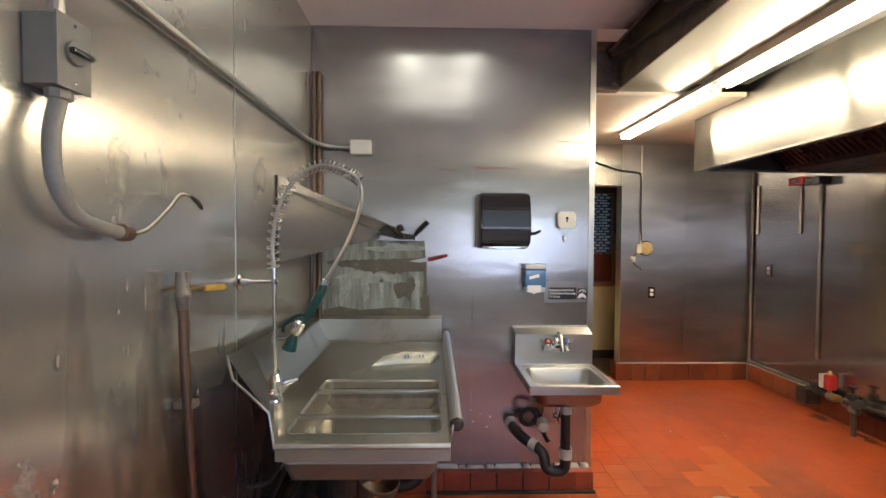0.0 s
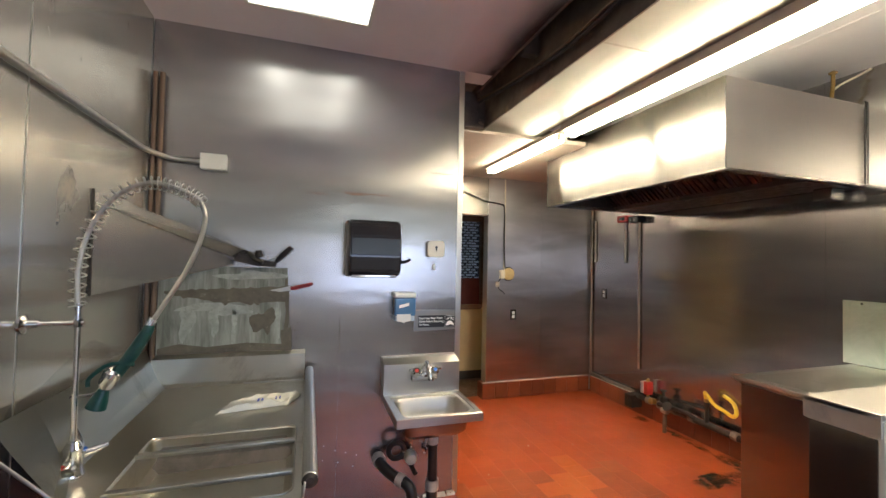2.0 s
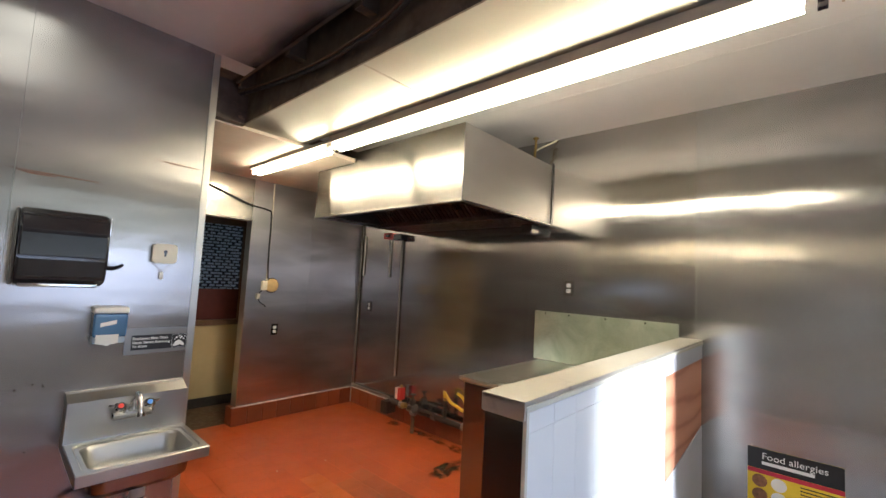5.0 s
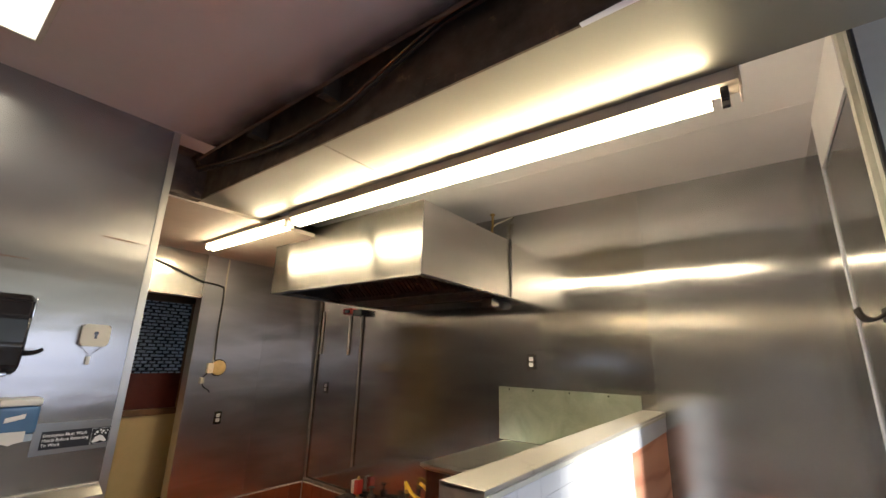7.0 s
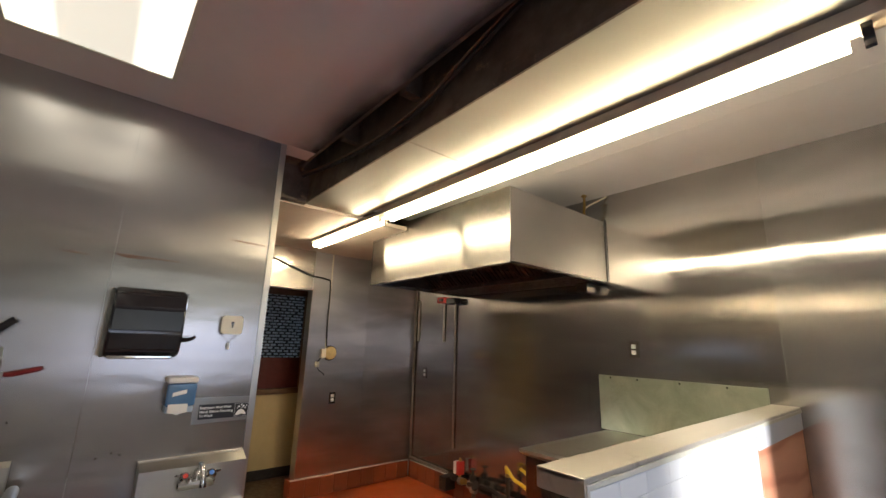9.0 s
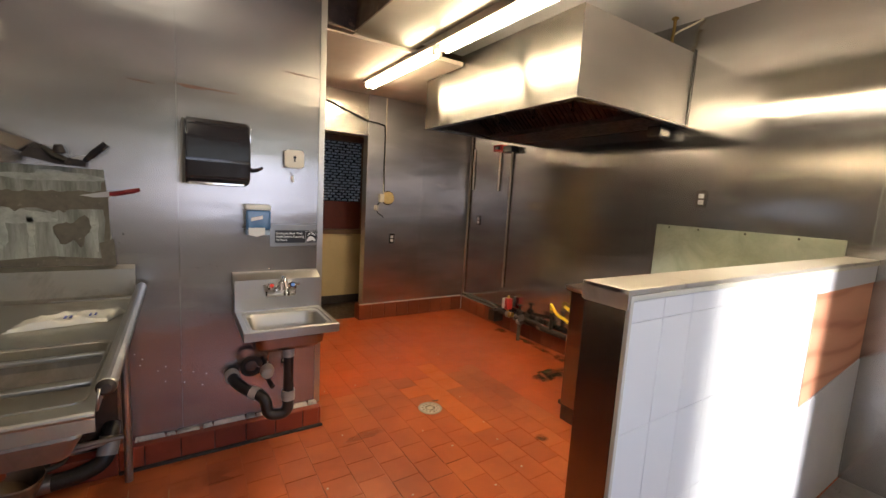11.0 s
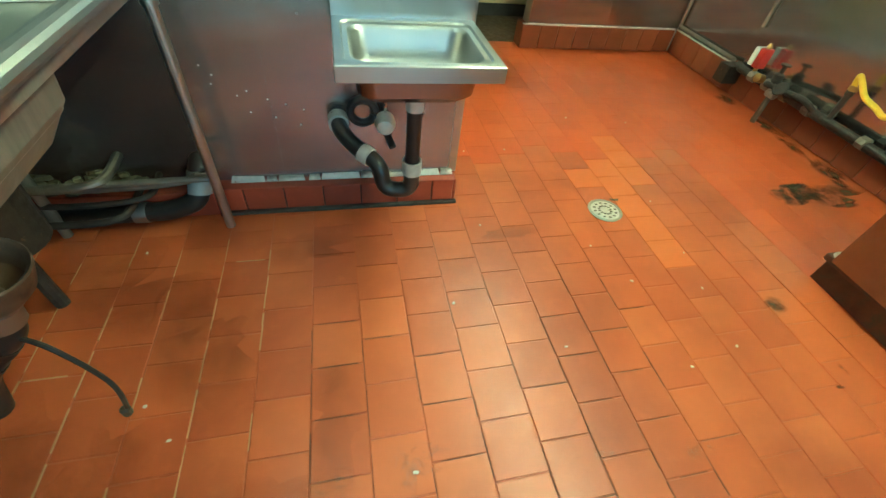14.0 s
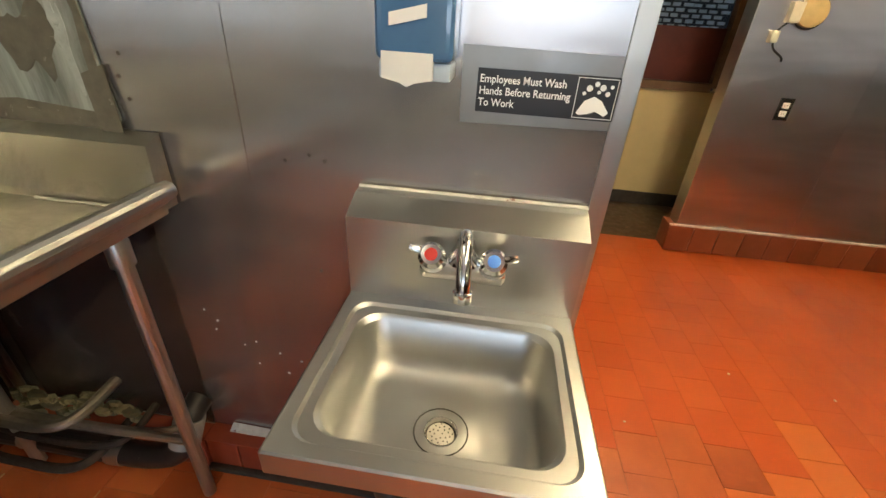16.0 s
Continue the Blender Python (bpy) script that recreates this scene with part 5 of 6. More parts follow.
part("lever", sweep(smooth_path([(1.15, 2.63, 1.475), (1.175, 2.62, 1.468), (1.2, 2.61, 1.475), (1.215, 2.605, 1.487)]), [0.012 - 0.0003 * k for k in range(19)], 10), BLACK, towel)
part("mirror_strip", box(1.158, 1.162, 2.6, 2.62, 1.6, 1.68, 0.001), CHROME, towel)

key = thing("key_switch", (1.39, 2.71, 1.55), "yellowed ivory key switch box with hanging tag", "switch")
cut = 0.014
x0, x1, z0, z1 = 1.339, 1.44, 1.502, 1.596
part("case", box(x0 + 0.004, x1 - 0.004, 2.702, YB - 0.0005, z0 + 0.004, z1 - 0.004, 0.004), IVORY, key)
part("plate", prism([(x0 + cut, 2.7015, z0), (x1 - cut, 2.7015, z0), (x1, 2.7015, z0 + cut), (x1, 2.7015, z1 - cut), (x1 - cut, 2.7015, z1), (x0 + cut, 2.7015, z1), (x0, 2.7015, z1 - cut), (x0, 2.7015, z0 + cut)], (0, -0.004, 0)), IVORY, key)
part("keyhole", join(lathe([(0.008, 0), (0.008, 0.002)], (1.39, 2.6972, 1.558), (0, -1, 0), 14), box(1.386, 1.394, 2.695, 2.697, 1.535, 1.556)), BLACK, key)
for xx in (x0 + 0.008, x1 - 0.008):
    for zz in (z0 + 0.008, z1 - 0.008):
        part("corner_screw", lathe([(0.006, 0), (0.004, 0.003)], (xx, 2.7013, zz), (0, -1, 0), 8), PIPE_DIRTY, key)
part("chain", sweep([(1.35, 2.72, 1.504), (1.388, 2.72, 1.462), (1.428, 2.72, 1.505)], 0.0013, 6), PIPE_DIRTY, key)
part("tag", box(1.38, 1.393, 2.717, 2.721, 1.425, 1.46, 0.001), WHITE_PLASTIC, key)

soap = thing("soap_dispenser", (1.205, 2.69, 1.14), "blue translucent soap dispenser with white push bar", "soap dispenser")
part("tank", box(1.147, 1.265, 2.655, YB - 0.0005, 1.17, 1.272, 0.012, seg=3), BLUE, soap)
part("lid", box(1.145, 1.267, 2.652, YB - 0.0005, 1.2725, 1.298, 0.008, seg=3), WHITE_PLASTIC, soap)
part("lower_case", box(1.15, 1.262, 2.665, YB - 0.0005, 1.142, 1.1695, 0.006), paint("pale_blue_case", (0.4, 0.5, 0.62), 0.3), soap)
part("push_bar", prism([(1.158, 2.652, 1.182), (1.236, 2.652, 1.182), (1.236, 2.652, 1.145), (1.21, 2.652, 1.14), (1.197, 2.652, 1.134), (1.184, 2.652, 1.14), (1.158, 2.652, 1.145)], (0, 0.012, 0)), WHITE_PLASTIC, soap)
part("label_banner", prism([(1.17, 2.6535, 1.232), (1.225, 2.6535, 1.245), (1.225, 2.6535, 1.228), (1.17, 2.6535, 1.215)], (0, -0.001, 0)), SIGN_WHITE, soap)

sign = thing("wash_sign", (1.42, 2.73, 1.09), "black wash sign with white lettering under peeling tape", "sign")
part("tape", prism([(1.272, YB - 0.0006, 1.195), (1.553, YB - 0.0006, 1.192), (1.545, YB - 0.0006, 1.078), (1.275, YB - 0.0006, 1.072)], (0, -0.0012, 0)), TAPE, sign, "wrinkled yellowed tape")
part("plate", box(1.30, 1.53, YB - 0.004, YB - 0.002, 1.093, 1.162, 0.0006), SIGN_BLACK, sign)
for k, line in enumerate(("Employees Must Wash", "Hands Before Returning", "To Work")):
    lettering("lettering", line, 0.0165, Matrix.Translation((1.304, YB - 0.0045, 1.1405 - 0.0185 * k)) @ FACE_BACK @ Matrix.Diagonal((0.93, 1.05, 1, 1)), SIGN_WHITE, sign, bold=0.0002)
bm = box(1.462, 1.526, YB - 0.0047, YB - 0.0042, 1.096, 1.097)
box(1.462, 1.526, YB - 0.0047, YB - 0.0042, 1.158, 1.159, bm=bm)
box(1.462, 1.463, YB - 0.0047, YB - 0.0042, 1.096, 1.159, bm=bm)
box(1.525, 1.526, YB - 0.0047, YB - 0.0042, 1.096, 1.159, bm=bm)
part("icon_border", bm, SIGN_WHITE, sign)
part("icon", prism([(1.467, YB - 0.0047, 1.104), (1.478, YB - 0.0047, 1.124), (1.492, YB - 0.0047, 1.131), (1.505, YB - 0.0047, 1.125), (1.519, YB - 0.0047, 1.107), (1.513, YB - 0.0047, 1.101), (1.498, YB - 0.0047, 1.108), (1.485, YB - 0.0047, 1.103), (1.472, YB - 0.0047, 1.101)], (0, -0.0004, 0)), SIGN_WHITE, sign)
for x, z, r in ((1.482, 1.143, 0.005), (1.493, 1.15, 0.004), (1.503, 1.145, 0.005), (1.512, 1.136, 0.004), (1.498, 1.138, 0.003), (1.475, 1.135, 0.003), (1.517, 1.147, 0.003)):
    part("icon_bubble", lathe([(r, 0), (r, 0.0004)], (x, YB - 0.0044, z), (0, -1, 0), 12), SIGN_WHITE, sign)
for x, z, w, h in ((1.31, 2.0, 0.21, 0.004), (0.66, 1.835, 0.12, 0.003), (0.82, 1.85, 0.3, 0.004), (0.86, 1.845, 0.12, 0.006)):
    solid("wall_scratch", prism([(x, YB - 0.0004, z), (x + w * 0.5, YB - 0.0004, z - h * 0.6), (x + w, YB - 0.0004, z - 0.006), (x + w, YB - 0.0004, z - 0.006 - h * 0.5), (x + w * 0.4, YB - 0.0004, z - h * 1.7)], (0, -0.0006, 0)), COPPER, "thin rusty scratch on the steel sheet", "scratch", "scratches")

for k, (x, z, r) in enumerate(((0.793, 0.476, 0.003), (0.854, 0.447, 0.0035), (0.91, 0.428, 0.004), (0.968, 0.408, 0.0035), (0.79, 0.4, 0.003), (0.87, 0.38, 0.004), (0.67, 0.56, 0.003), (0.7, 0.53, 0.0035), (0.69, 0.5, 0.003), (0.76, 0.46, 0.003), (0.95, 0.35, 0.004))):
    solid("paint_speck", lathe([(r, 0), (r * 0.8, 0.0008), (0.0, 0.001)], (x, YB - 0.0002, z), (0, -1, 0), 8), WHITE_WEAR, "dried pale paint speck on the steel sheet", "speck", "paint specks")
for x, z in ((0.645, 1.14), (0.63, 1.1), (0.64, 1.06), (0.99, 0.72), (0.94, 0.97), (0.99, 0.985), (1.02, 0.975)):
    solid("screw_hole", lathe([(0.004, 0), (0.003, 0.0006)], (x, YB - 0.0002, z), (0, -1, 0), 8), SOOT, "small dark screw hole in the steel sheet", "hole", "screw holes")
solid("sheet_seam", prism([(0.8594, YB - 0.0003, 0.9), (0.8588, YB - 0.0003, 1.1), (0.8596, YB - 0.0003, 1.25), (0.8606, YB - 0.0003, 1.1), (0.8604, YB - 0.0003, 0.92)], (0, -0.0006, 0)), SOOT, "dark open seam between two steel sheets", "seam")

# hand sink
SX0, SX1, SY0, SY1, SZ = 1.092, 1.522, 2.288, 2.645, 0.748
sink = thing("hand_sink", (1.307, 2.5, 0.6), "small wall-hung stainless hand sink with raised back", "sink")
rings = [rrect(SX0, SX1, SY0, SY1, 0.003, 0.706), rrect(SX0, SX1, SY0, SY1, 0.003, SZ - 0.003), rrect(SX0 + 0.003, SX1 - 0.003, SY0 + 0.003, SY1 - 0.001, 0.003, SZ),
         rrect(SX0 + 0.022, SX1 - 0.022, SY0 + 0.022, SY1 - 0.03, 0.035, SZ), rrect(SX0 + 0.027, SX1 - 0.027, SY0 + 0.027, SY1 - 0.035, 0.034, SZ - 0.006),
         rrect(SX0 + 0.04, SX1 - 0.04, SY0 + 0.04, SY1 - 0.05, 0.045, SZ - 0.007), rrect(SX0 + 0.047, SX1 - 0.047, SY0 + 0.047, SY1 - 0.057, 0.045, SZ - 0.016),
         rrect(SX0 + 0.055, SX1 - 0.055, SY0 + 0.055, SY1 - 0.066, 0.05, SZ - 0.085), rrect(SX0 + 0.062, SX1 - 0.062, SY0 + 0.062, SY1 - 0.074, 0.05, SZ - 0.105),
         rrect(SX0 + 0.078, SX1 - 0.078, SY0 + 0.078, SY1 - 0.09, 0.045, SZ - 0.118), rrect(SX0 + 0.11, SX1 - 0.11, SY0 + 0.11, SY1 - 0.12, 0.03, SZ - 0.122)]
for rr, zz in ((0.046, SZ - 0.1235), (0.044, SZ - 0.1228), (0.029, SZ - 0.1232), (0.0275, SZ - 0.126), (0.026, SZ - 0.137), (0.02, SZ - 0.138)):
    rings.append([(1.307 + rr * math.cos(radians(15 * k + 7.5)), 2.449 + rr * math.sin(radians(15 * k + 7.5)), zz) for k in range(24)])
part("basin", loft(rings, cap_last=True), STEEL_SINK, sink, smooth="all")
rings = [rrect(SX0 + 0.045, SX1 - 0.045, SY0 + 0.045, SY1 - 0.055, 0.05, 0.708), rrect(SX0 + 0.053, SX1 - 0.053, SY0 + 0.053, SY1 - 0.064, 0.05, 0.64), rrect(SX0 + 0.08, SX1 - 0.08, SY0 + 0.08, SY1 - 0.09, 0.04, 0.616)]
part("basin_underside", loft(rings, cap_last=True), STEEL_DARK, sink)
bm = prism([(SX0, SY1 - 0.004, 0.745), (SX0, SY1 - 0.006, 0.911), (SX0, YB - 0.035, 0.936), (SX0, YB - 0.001, 0.936), (SX0, YB - 0.001, 0.71), (SX0, SY1 - 0.004, 0.71)], (SX1 - SX0, 0, 0))
part("back_splash", bm, STEEL_SINK, sink)
part("sealant", join(sweep([(SX0 - 0.002, YB - 0.006, 0.936), (SX1 + 0.002, YB - 0.006, 0.938)], 0.004, 6), sweep([(SX1 + 0.001, YB - 0.006, 0.937), (SX1 + 0.003, YB - 0.008, 0.86), (SX1 + 0.002, YB - 0.006, 0.72)], 0.004, 6)), WHITE_WEAR, sink, "smeared white sealant")
part("drain_flange", sweep([(1.307 + 0.0455 * math.cos(k * 0.2618), 2.449 + 0.0455 * math.sin(k * 0.2618), SZ - 0.1229) for k in range(25)], 0.0014, 6), STEEL_DARK, sink)
dr = part("drain_ring", sweep([(1.307 + 0.028 * math.cos(k * 0.2618), 2.449 + 0.028 * math.sin(k * 0.2618), SZ - 0.1228) for k in range(25)], 0.0016, 6), CHROME, sink)
part("strainer", lathe([(0.0235, 0.0), (0.022, 0.0012), (0.008, 0.003), (0.0, 0.0033)], (1.307, 2.449, SZ - 0.1315), seg=24), BAND, dr, "pale strainer cup")
for k in range(22):
    a, rr = k * 2.4, 0.003 + 0.0175 * math.sqrt(k / 22)
    part("strainer_hole", lathe([(0.0014, 0), (0.0014, 0.0006)], (1.307 + rr * math.cos(a), 2.449 + rr * math.sin(a), SZ - 0.1283 - rr * 0.05), seg=6), BLACK, dr)
tap = thing("sink_faucet", (1.307, 2.62, 0.86), "chrome two-handle wall faucet with gooseneck spout", "faucet")
fy = 2.637
part("body", box(1.234, 1.386, fy - 0.036, fy - 0.001, 0.822, 0.868, 0.014, seg=3), CHROME, tap)
part("spout_base", lathe([(0.03, 0), (0.028, 0.012), (0.019, 0.03), (0.015, 0.04)], (1.312, fy - 0.022, 0.862), seg=20), CHROME, tap)
part("spout", sweep(smooth_path([(1.312, fy - 0.02, 0.86), (1.312, fy - 0.025, 0.9), (1.313, fy - 0.055, 0.928), (1.315, fy - 0.09, 0.92), (1.317, fy - 0.113, 0.885), (1.318, fy - 0.119, 0.862)], 7), 0.0118, 14), CHROME, tap)
part("aerator", lathe([(0.0145, 0), (0.0155, 0.003), (0.0155, 0.016), (0.012, 0.018)], (1.318, fy - 0.121, 0.848), (0, 0.15, 1), 16), CHROME, tap)
for x, m, s in ((1.258, RED, -1), (1.362, BLUE_CAP, 1)):
    hd = part("handle", lathe([(0.022, 0), (0.025, 0.004), (0.02, 0.02), (0.023, 0.034), (0.017, 0.042)], (x, fy - 0.028, 0.862), (0, -0.75, 0.66), 18), CHROME, tap)
    part("lever", sweep([(x, fy - 0.05, 0.882), (x + s * 0.02, fy - 0.048, 0.888), (x + s * 0.038, fy - 0.042, 0.89)], [0.008, 0.0075, 0.006], 10), CHROME, hd)
    part("index_cap", lathe([(0.011, 0), (0.011, 0.0012), (0.008, 0.002)], (x, fy - 0.0597, 0.8898), (0, -0.75, 0.66), 16), m, hd)
trap = thing("sink_trap", (1.24, 2.5, 0.25), "black plastic sink trap with pale couplings", "drain pipe")
part("tailpiece", sweep([(1.318, 2.455, 0.616), (1.318, 2.455, 0.35)], 0.024, 16), PVC_BLACK, trap)
part("bend", sweep(bent([(1.318, 2.455, 0.37), (1.318, 2.455, 0.245), (1.222, 2.47, 0.243), (1.215, 2.485, 0.335), (1.135, 2.56, 0.36), (1.088, 2.63, 0.385), (1.083, 2.734, 0.39)], 0.045, 8), 0.028, 16), PVC_BLACK, trap)
for p, q, r in (((1.318, 2.455, 0.6), (1.318, 2.455, 0.55), 0.028), ((1.318, 2.455, 0.37), (1.318, 2.455, 0.32), 0.033), ((1.184, 2.514, 0.345), (1.157, 2.539, 0.353), 0.033), ((1.086, 2.665, 0.387), (1.084, 2.71, 0.389), 0.036)):
    part("coupling", sweep([p, q], r, 18), BAND, trap, "pale slip coupling")
part("loop_pipe", sweep([(1.17 + 0.042 * math.cos(k * 0.35), 2.64, 0.45 + 0.042 * math.sin(k * 0.35)) for k in range(18)], 0.015, 10), PVC_BLACK, trap)
sv = part("stop_valve", lathe([(0.018, 0), (0.032, 0.006), (0.037, 0.03), (0.029, 0.06), (0.012, 0.07)], (1.248, 2.65, 0.42), (-0.1, -1, -0.15), 16), CREAM, trap, "cream stop valve")
part("valve_body", sweep(bent([(1.248, YB - 0.001, 0.43), (1.248, 2.66, 0.43), (1.252, 2.65, 0.36), (1.27, 2.6, 0.33)], 0.03), 0.013, 12), IRON, trap)
part("wall_cap", lathe([(0.034, 0), (0.036, 0.006), (0.02, 0.02), (0.018, 0.04)], (1.372, YB - 0.0005, 0.4), (0, -1, 0), 16), CHROME, trap, "chrome wall cap")
part("supply_tube", sweep(smooth_path([(1.25, 2.65, 0.43), (1.245, 2.6, 0.5), (1.262, 2.61, 0.62), (1.265, 2.63, 0.72)]), 0.006, 8), CHROME, trap)
part("supply_tube", sweep(smooth_path([(1.345, 2.72, 0.42), (1.34, 2.66, 0.46), (1.345, 2.62, 0.6), (1.35, 2.63, 0.72)]), 0.006, 8), WHITE_PLASTIC, trap)

# ---- far wall ----
ro = thing("round_timer_box", (2.785, 4.5, 1.35), "yellowed round wall box with a hanging cord", "wall box")
part("disc", lathe([(0.066, 0), (0.07, 0.005), (0.066, 0.03), (0.05, 0.036), (0.0, 0.037)], (2.785, YF - 0.0005, 1.35), (0, -1, 0), 28), CORK, ro)
part("rim", sweep([(2.785 + 0.072 * math.cos(a * 0.2618), YF - 0.012, 1.35 + 0.072 * math.sin(a * 0.2618)) for a in range(25)], 0.005, 6), BLACK_CABLE, ro)
part("side_box", box(2.68, 2.73, YF - 0.045, YF - 0.0005, 1.30, 1.39, 0.004), CREAM, ro)
part("cord", sweep(smooth_path([(1.9, YF - 0.01, 2.33), (2.25, YF - 0.012, 2.22), (2.49, YF - 0.012, 2.14), (2.68, YF - 0.012, 2.115), (2.725, YF - 0.014, 2.06), (2.728, YF - 0.014, 1.7), (2.738, YF - 0.014, 1.42)]), 0.009, 8), BLACK_CABLE, ro)
part("conduit", sweep([(2.733, YF - 0.012, 2.39), (2.733, YF - 0.012, 1.39)], 0.008, 8), CREAM, ro)
part("loose_cord", sweep(smooth_path([(2.70, YF - 0.03, 1.31), (2.655, YF - 0.03, 1.26), (2.665, YF - 0.03, 1.19), (2.72, YF - 0.03, 1.15), (2.735, YF - 0.02, 1.13)]), 0.005, 8), BLACK_CABLE, ro)
part("plug", box(2.635, 2.67, YF - 0.04, YF - 0.0005, 1.21, 1.265, 0.006), CREAM, ro)


def outlet(name, centre, n, group="outlets"):
    """A duplex socket: dark plate edge, two pale faces. n: the way it faces."""
    e = thing(name, centre, "duplex wall outlet with two pale sockets", "outlet", group)
    c, n = Vector(centre), Vector(n)
    s = Vector((n.y, -n.x, 0))

    def slab(a, w, h, d0, d1):
        lo, hi = c + n * d0 - s * w / 2 + Vector((0, 0, a - h / 2)), c + n * d1 + s * w / 2 + Vector((0, 0, a + h / 2))
        return box(min(lo.x, hi.x), max(lo.x, hi.x), min(lo.y, hi.y), max(lo.y, hi.y), lo.z, hi.z, 0.002)
    part("plate", slab(0, 0.07, 0.115, 0.0004, 0.006), STEEL_DARK, e)
    for dz in (-0.021, 0.021):
        f = part("socket", slab(dz, 0.034, 0.03, 0.006, 0.0085), WHITE_PLASTIC, e)
        for ds in (-0.006, 0.006):
            lo = c + n * 0.0085 + s * ds
            part("slot", box(lo.x - 0.001, lo.x + 0.001, lo.y - 0.001, lo.y + 0.001, lo.z + dz - 0.004, lo.z + dz + 0.004), BLACK, f)


outlet("wall_outlet", (2.858, YF, 0.9), (0, -1, 0))
outlet("wall_outlet", (XR, 1.815, 1.484), (-1, 0, 0))
outlet("wall_outlet", (XR, 4.29, 1.145), (-1, 0, 0))

win = thing("window_1", (2.2, 5.33, 0.87), "brown framed passage window with a dark red lower board", "window", kind="structure")
bm = box(2.79, 2.868, 5.28, 5.36, 0.9, 2.058, 0.004)
box(1.51, 2.79, 5.28, 5.36, 1.99, 2.058, 0.004, bm)
box(1.51, 2.79, 5.27, 5.36, 0.872, 0.93, 0.004, bm)
part("window_frame", bm, BROWN_FRAME, win)
pane = part("pane", box(1.51, 2.79, 5.335, 5.339, 1.27, 1.99), GLASS, win)
pane.visible_shadow = False
part("lower_board", box(1.51, 2.79, 5.33, 5.345, 0.93, 1.268, 0.002), DARK_RED, win)
yard = solid("yard_wall", box(0.8, 3.6, 6.21, 6.3, 0.6, 3.0), MORTAR_DARK, "white-painted brick wall outside the passage window", "wall", kind="structure")

# ---- right wall ----
gas = thing("gas_manifold", (3.8, 3.2, 0.0), "grimy gas manifold with valves along the wall base", "gas pipe")
part("main", sweep(bent([(3.83, 3.74, 0.2), (3.8, 3.68, 0.2), (3.8, 2.1, 0.185)], 0.03), 0.026, 14), IRON, gas)
part("foot", sweep(bent([(3.8, 3.33, 0.2), (3.735, 3.315, 0.19), (3.732, 3.313, 0.0)], 0.03), 0.017, 12), PIPE_DIRTY, gas, "dull grey foot")
part("foot_tee", lathe([(0.018, 0), (0.026, 0.004), (0.026, 0.06), (0.018, 0.064)], (3.735, 3.345, 0.19), (0, -1, 0), 12), GALV, gas)
part("tee", lathe([(0.03, 0), (0.036, 0.006), (0.036, 0.06), (0.03, 0.066)], (3.8, 3.45, 0.197), (0, -1, 0), 14), PIPE_DIRTY, gas)
part("branch", sweep(bent([(3.8, 3.4, 0.2), (3.74, 3.4, 0.22), (3.74, 3.1, 0.25), (3.8, 3.06, 0.2)], 0.04), 0.018, 12), IRON, gas)
for y in (3.58, 3.3, 3.12, 2.75):
    part("union", lathe([(0.028, 0), (0.036, 0.004), (0.036, 0.045), (0.028, 0.05)], (3.8, y, 0.197), (0, -1, 0), 8), PIPE_DIRTY, gas)
part("wheel_valve", join(sweep([(3.77, 3.25, 0.2), (3.7, 3.25, 0.25)], 0.01, 8), lathe([(0.04, 0), (0.045, 0.006), (0.04, 0.012), (0.01, 0.014)], (3.7, 3.25, 0.25), (-0.8, 0, 0.5), 14)), IRON, gas)
part("cross", lathe([(0.022, 0), (0.028, 0.004), (0.028, 0.05), (0.022, 0.054)], (3.77, 3.46, 0.22), (-1, 0, 0.2), 12), BRASS, gas)
part("bracket", box(3.73, 3.875, 3.7, 3.8, 0.08, 0.2, 0.006), IRON, gas)
for y in (2.96, 2.6):
    st = part("stub", sweep([(3.8, y, 0.19), (3.8, y, 0.36)], 0.016, 12), IRON, gas)
    part("stub_cap", lathe([(0.021, 0), (0.021, 0.025), (0.012, 0.03)], (3.8, y, 0.35), seg=8), IRON, st)
rv = thing("gas_shutoff", (3.8, 3.55, 0.25), "red and white gas shutoff box on the manifold", "valve")
part("body", box(3.765, 3.835, 3.545, 3.59, 0.25, 0.37, 0.006), RED, rv)
part("front_plate", box(3.76, 3.838, 3.591, 3.625, 0.255, 0.365, 0.004), WHITE_PLASTIC, rv)
part("stem", sweep([(3.8, 3.57, 0.2), (3.8, 3.57, 0.25)], 0.014, 10), BRASS, rv)
part("cap", lathe([(0.016, 0), (0.018, 0.01), (0.008, 0.03)], (3.8, 3.57, 0.37), seg=10), BRASS, rv)
part("side_valve", lathe([(0.022, 0), (0.03, 0.01), (0.03, 0.05), (0.012, 0.06), (0.012, 0.1), (0.03, 0.104), (0.03, 0.112)], (3.8, 3.39, 0.23)), IRON, rv)
hose = thing("yellow_gas_hose", (3.78, 2.85, 0.38), "yellow coated gas hose bent over its stub pipe", "hose")
part("hose", sweep(smooth_path([(3.8, 2.96, 0.375), (3.79, 2.97, 0.45), (3.77, 2.93, 0.44), (3.76, 2.86, 0.39), (3.76, 2.78, 0.37), (3.75, 2.71, 0.355), (3.75, 2.68, 0.39), (3.77, 2.72, 0.45), (3.78, 2.80, 0.48)]), 0.0145, 12), YELLOW, hose)
part("nut", lathe([(0.02, 0), (0.024, 0.003), (0.024, 0.025), (0.018, 0.028)], (3.8, 2.96, 0.375), seg=6), BRASS, hose)
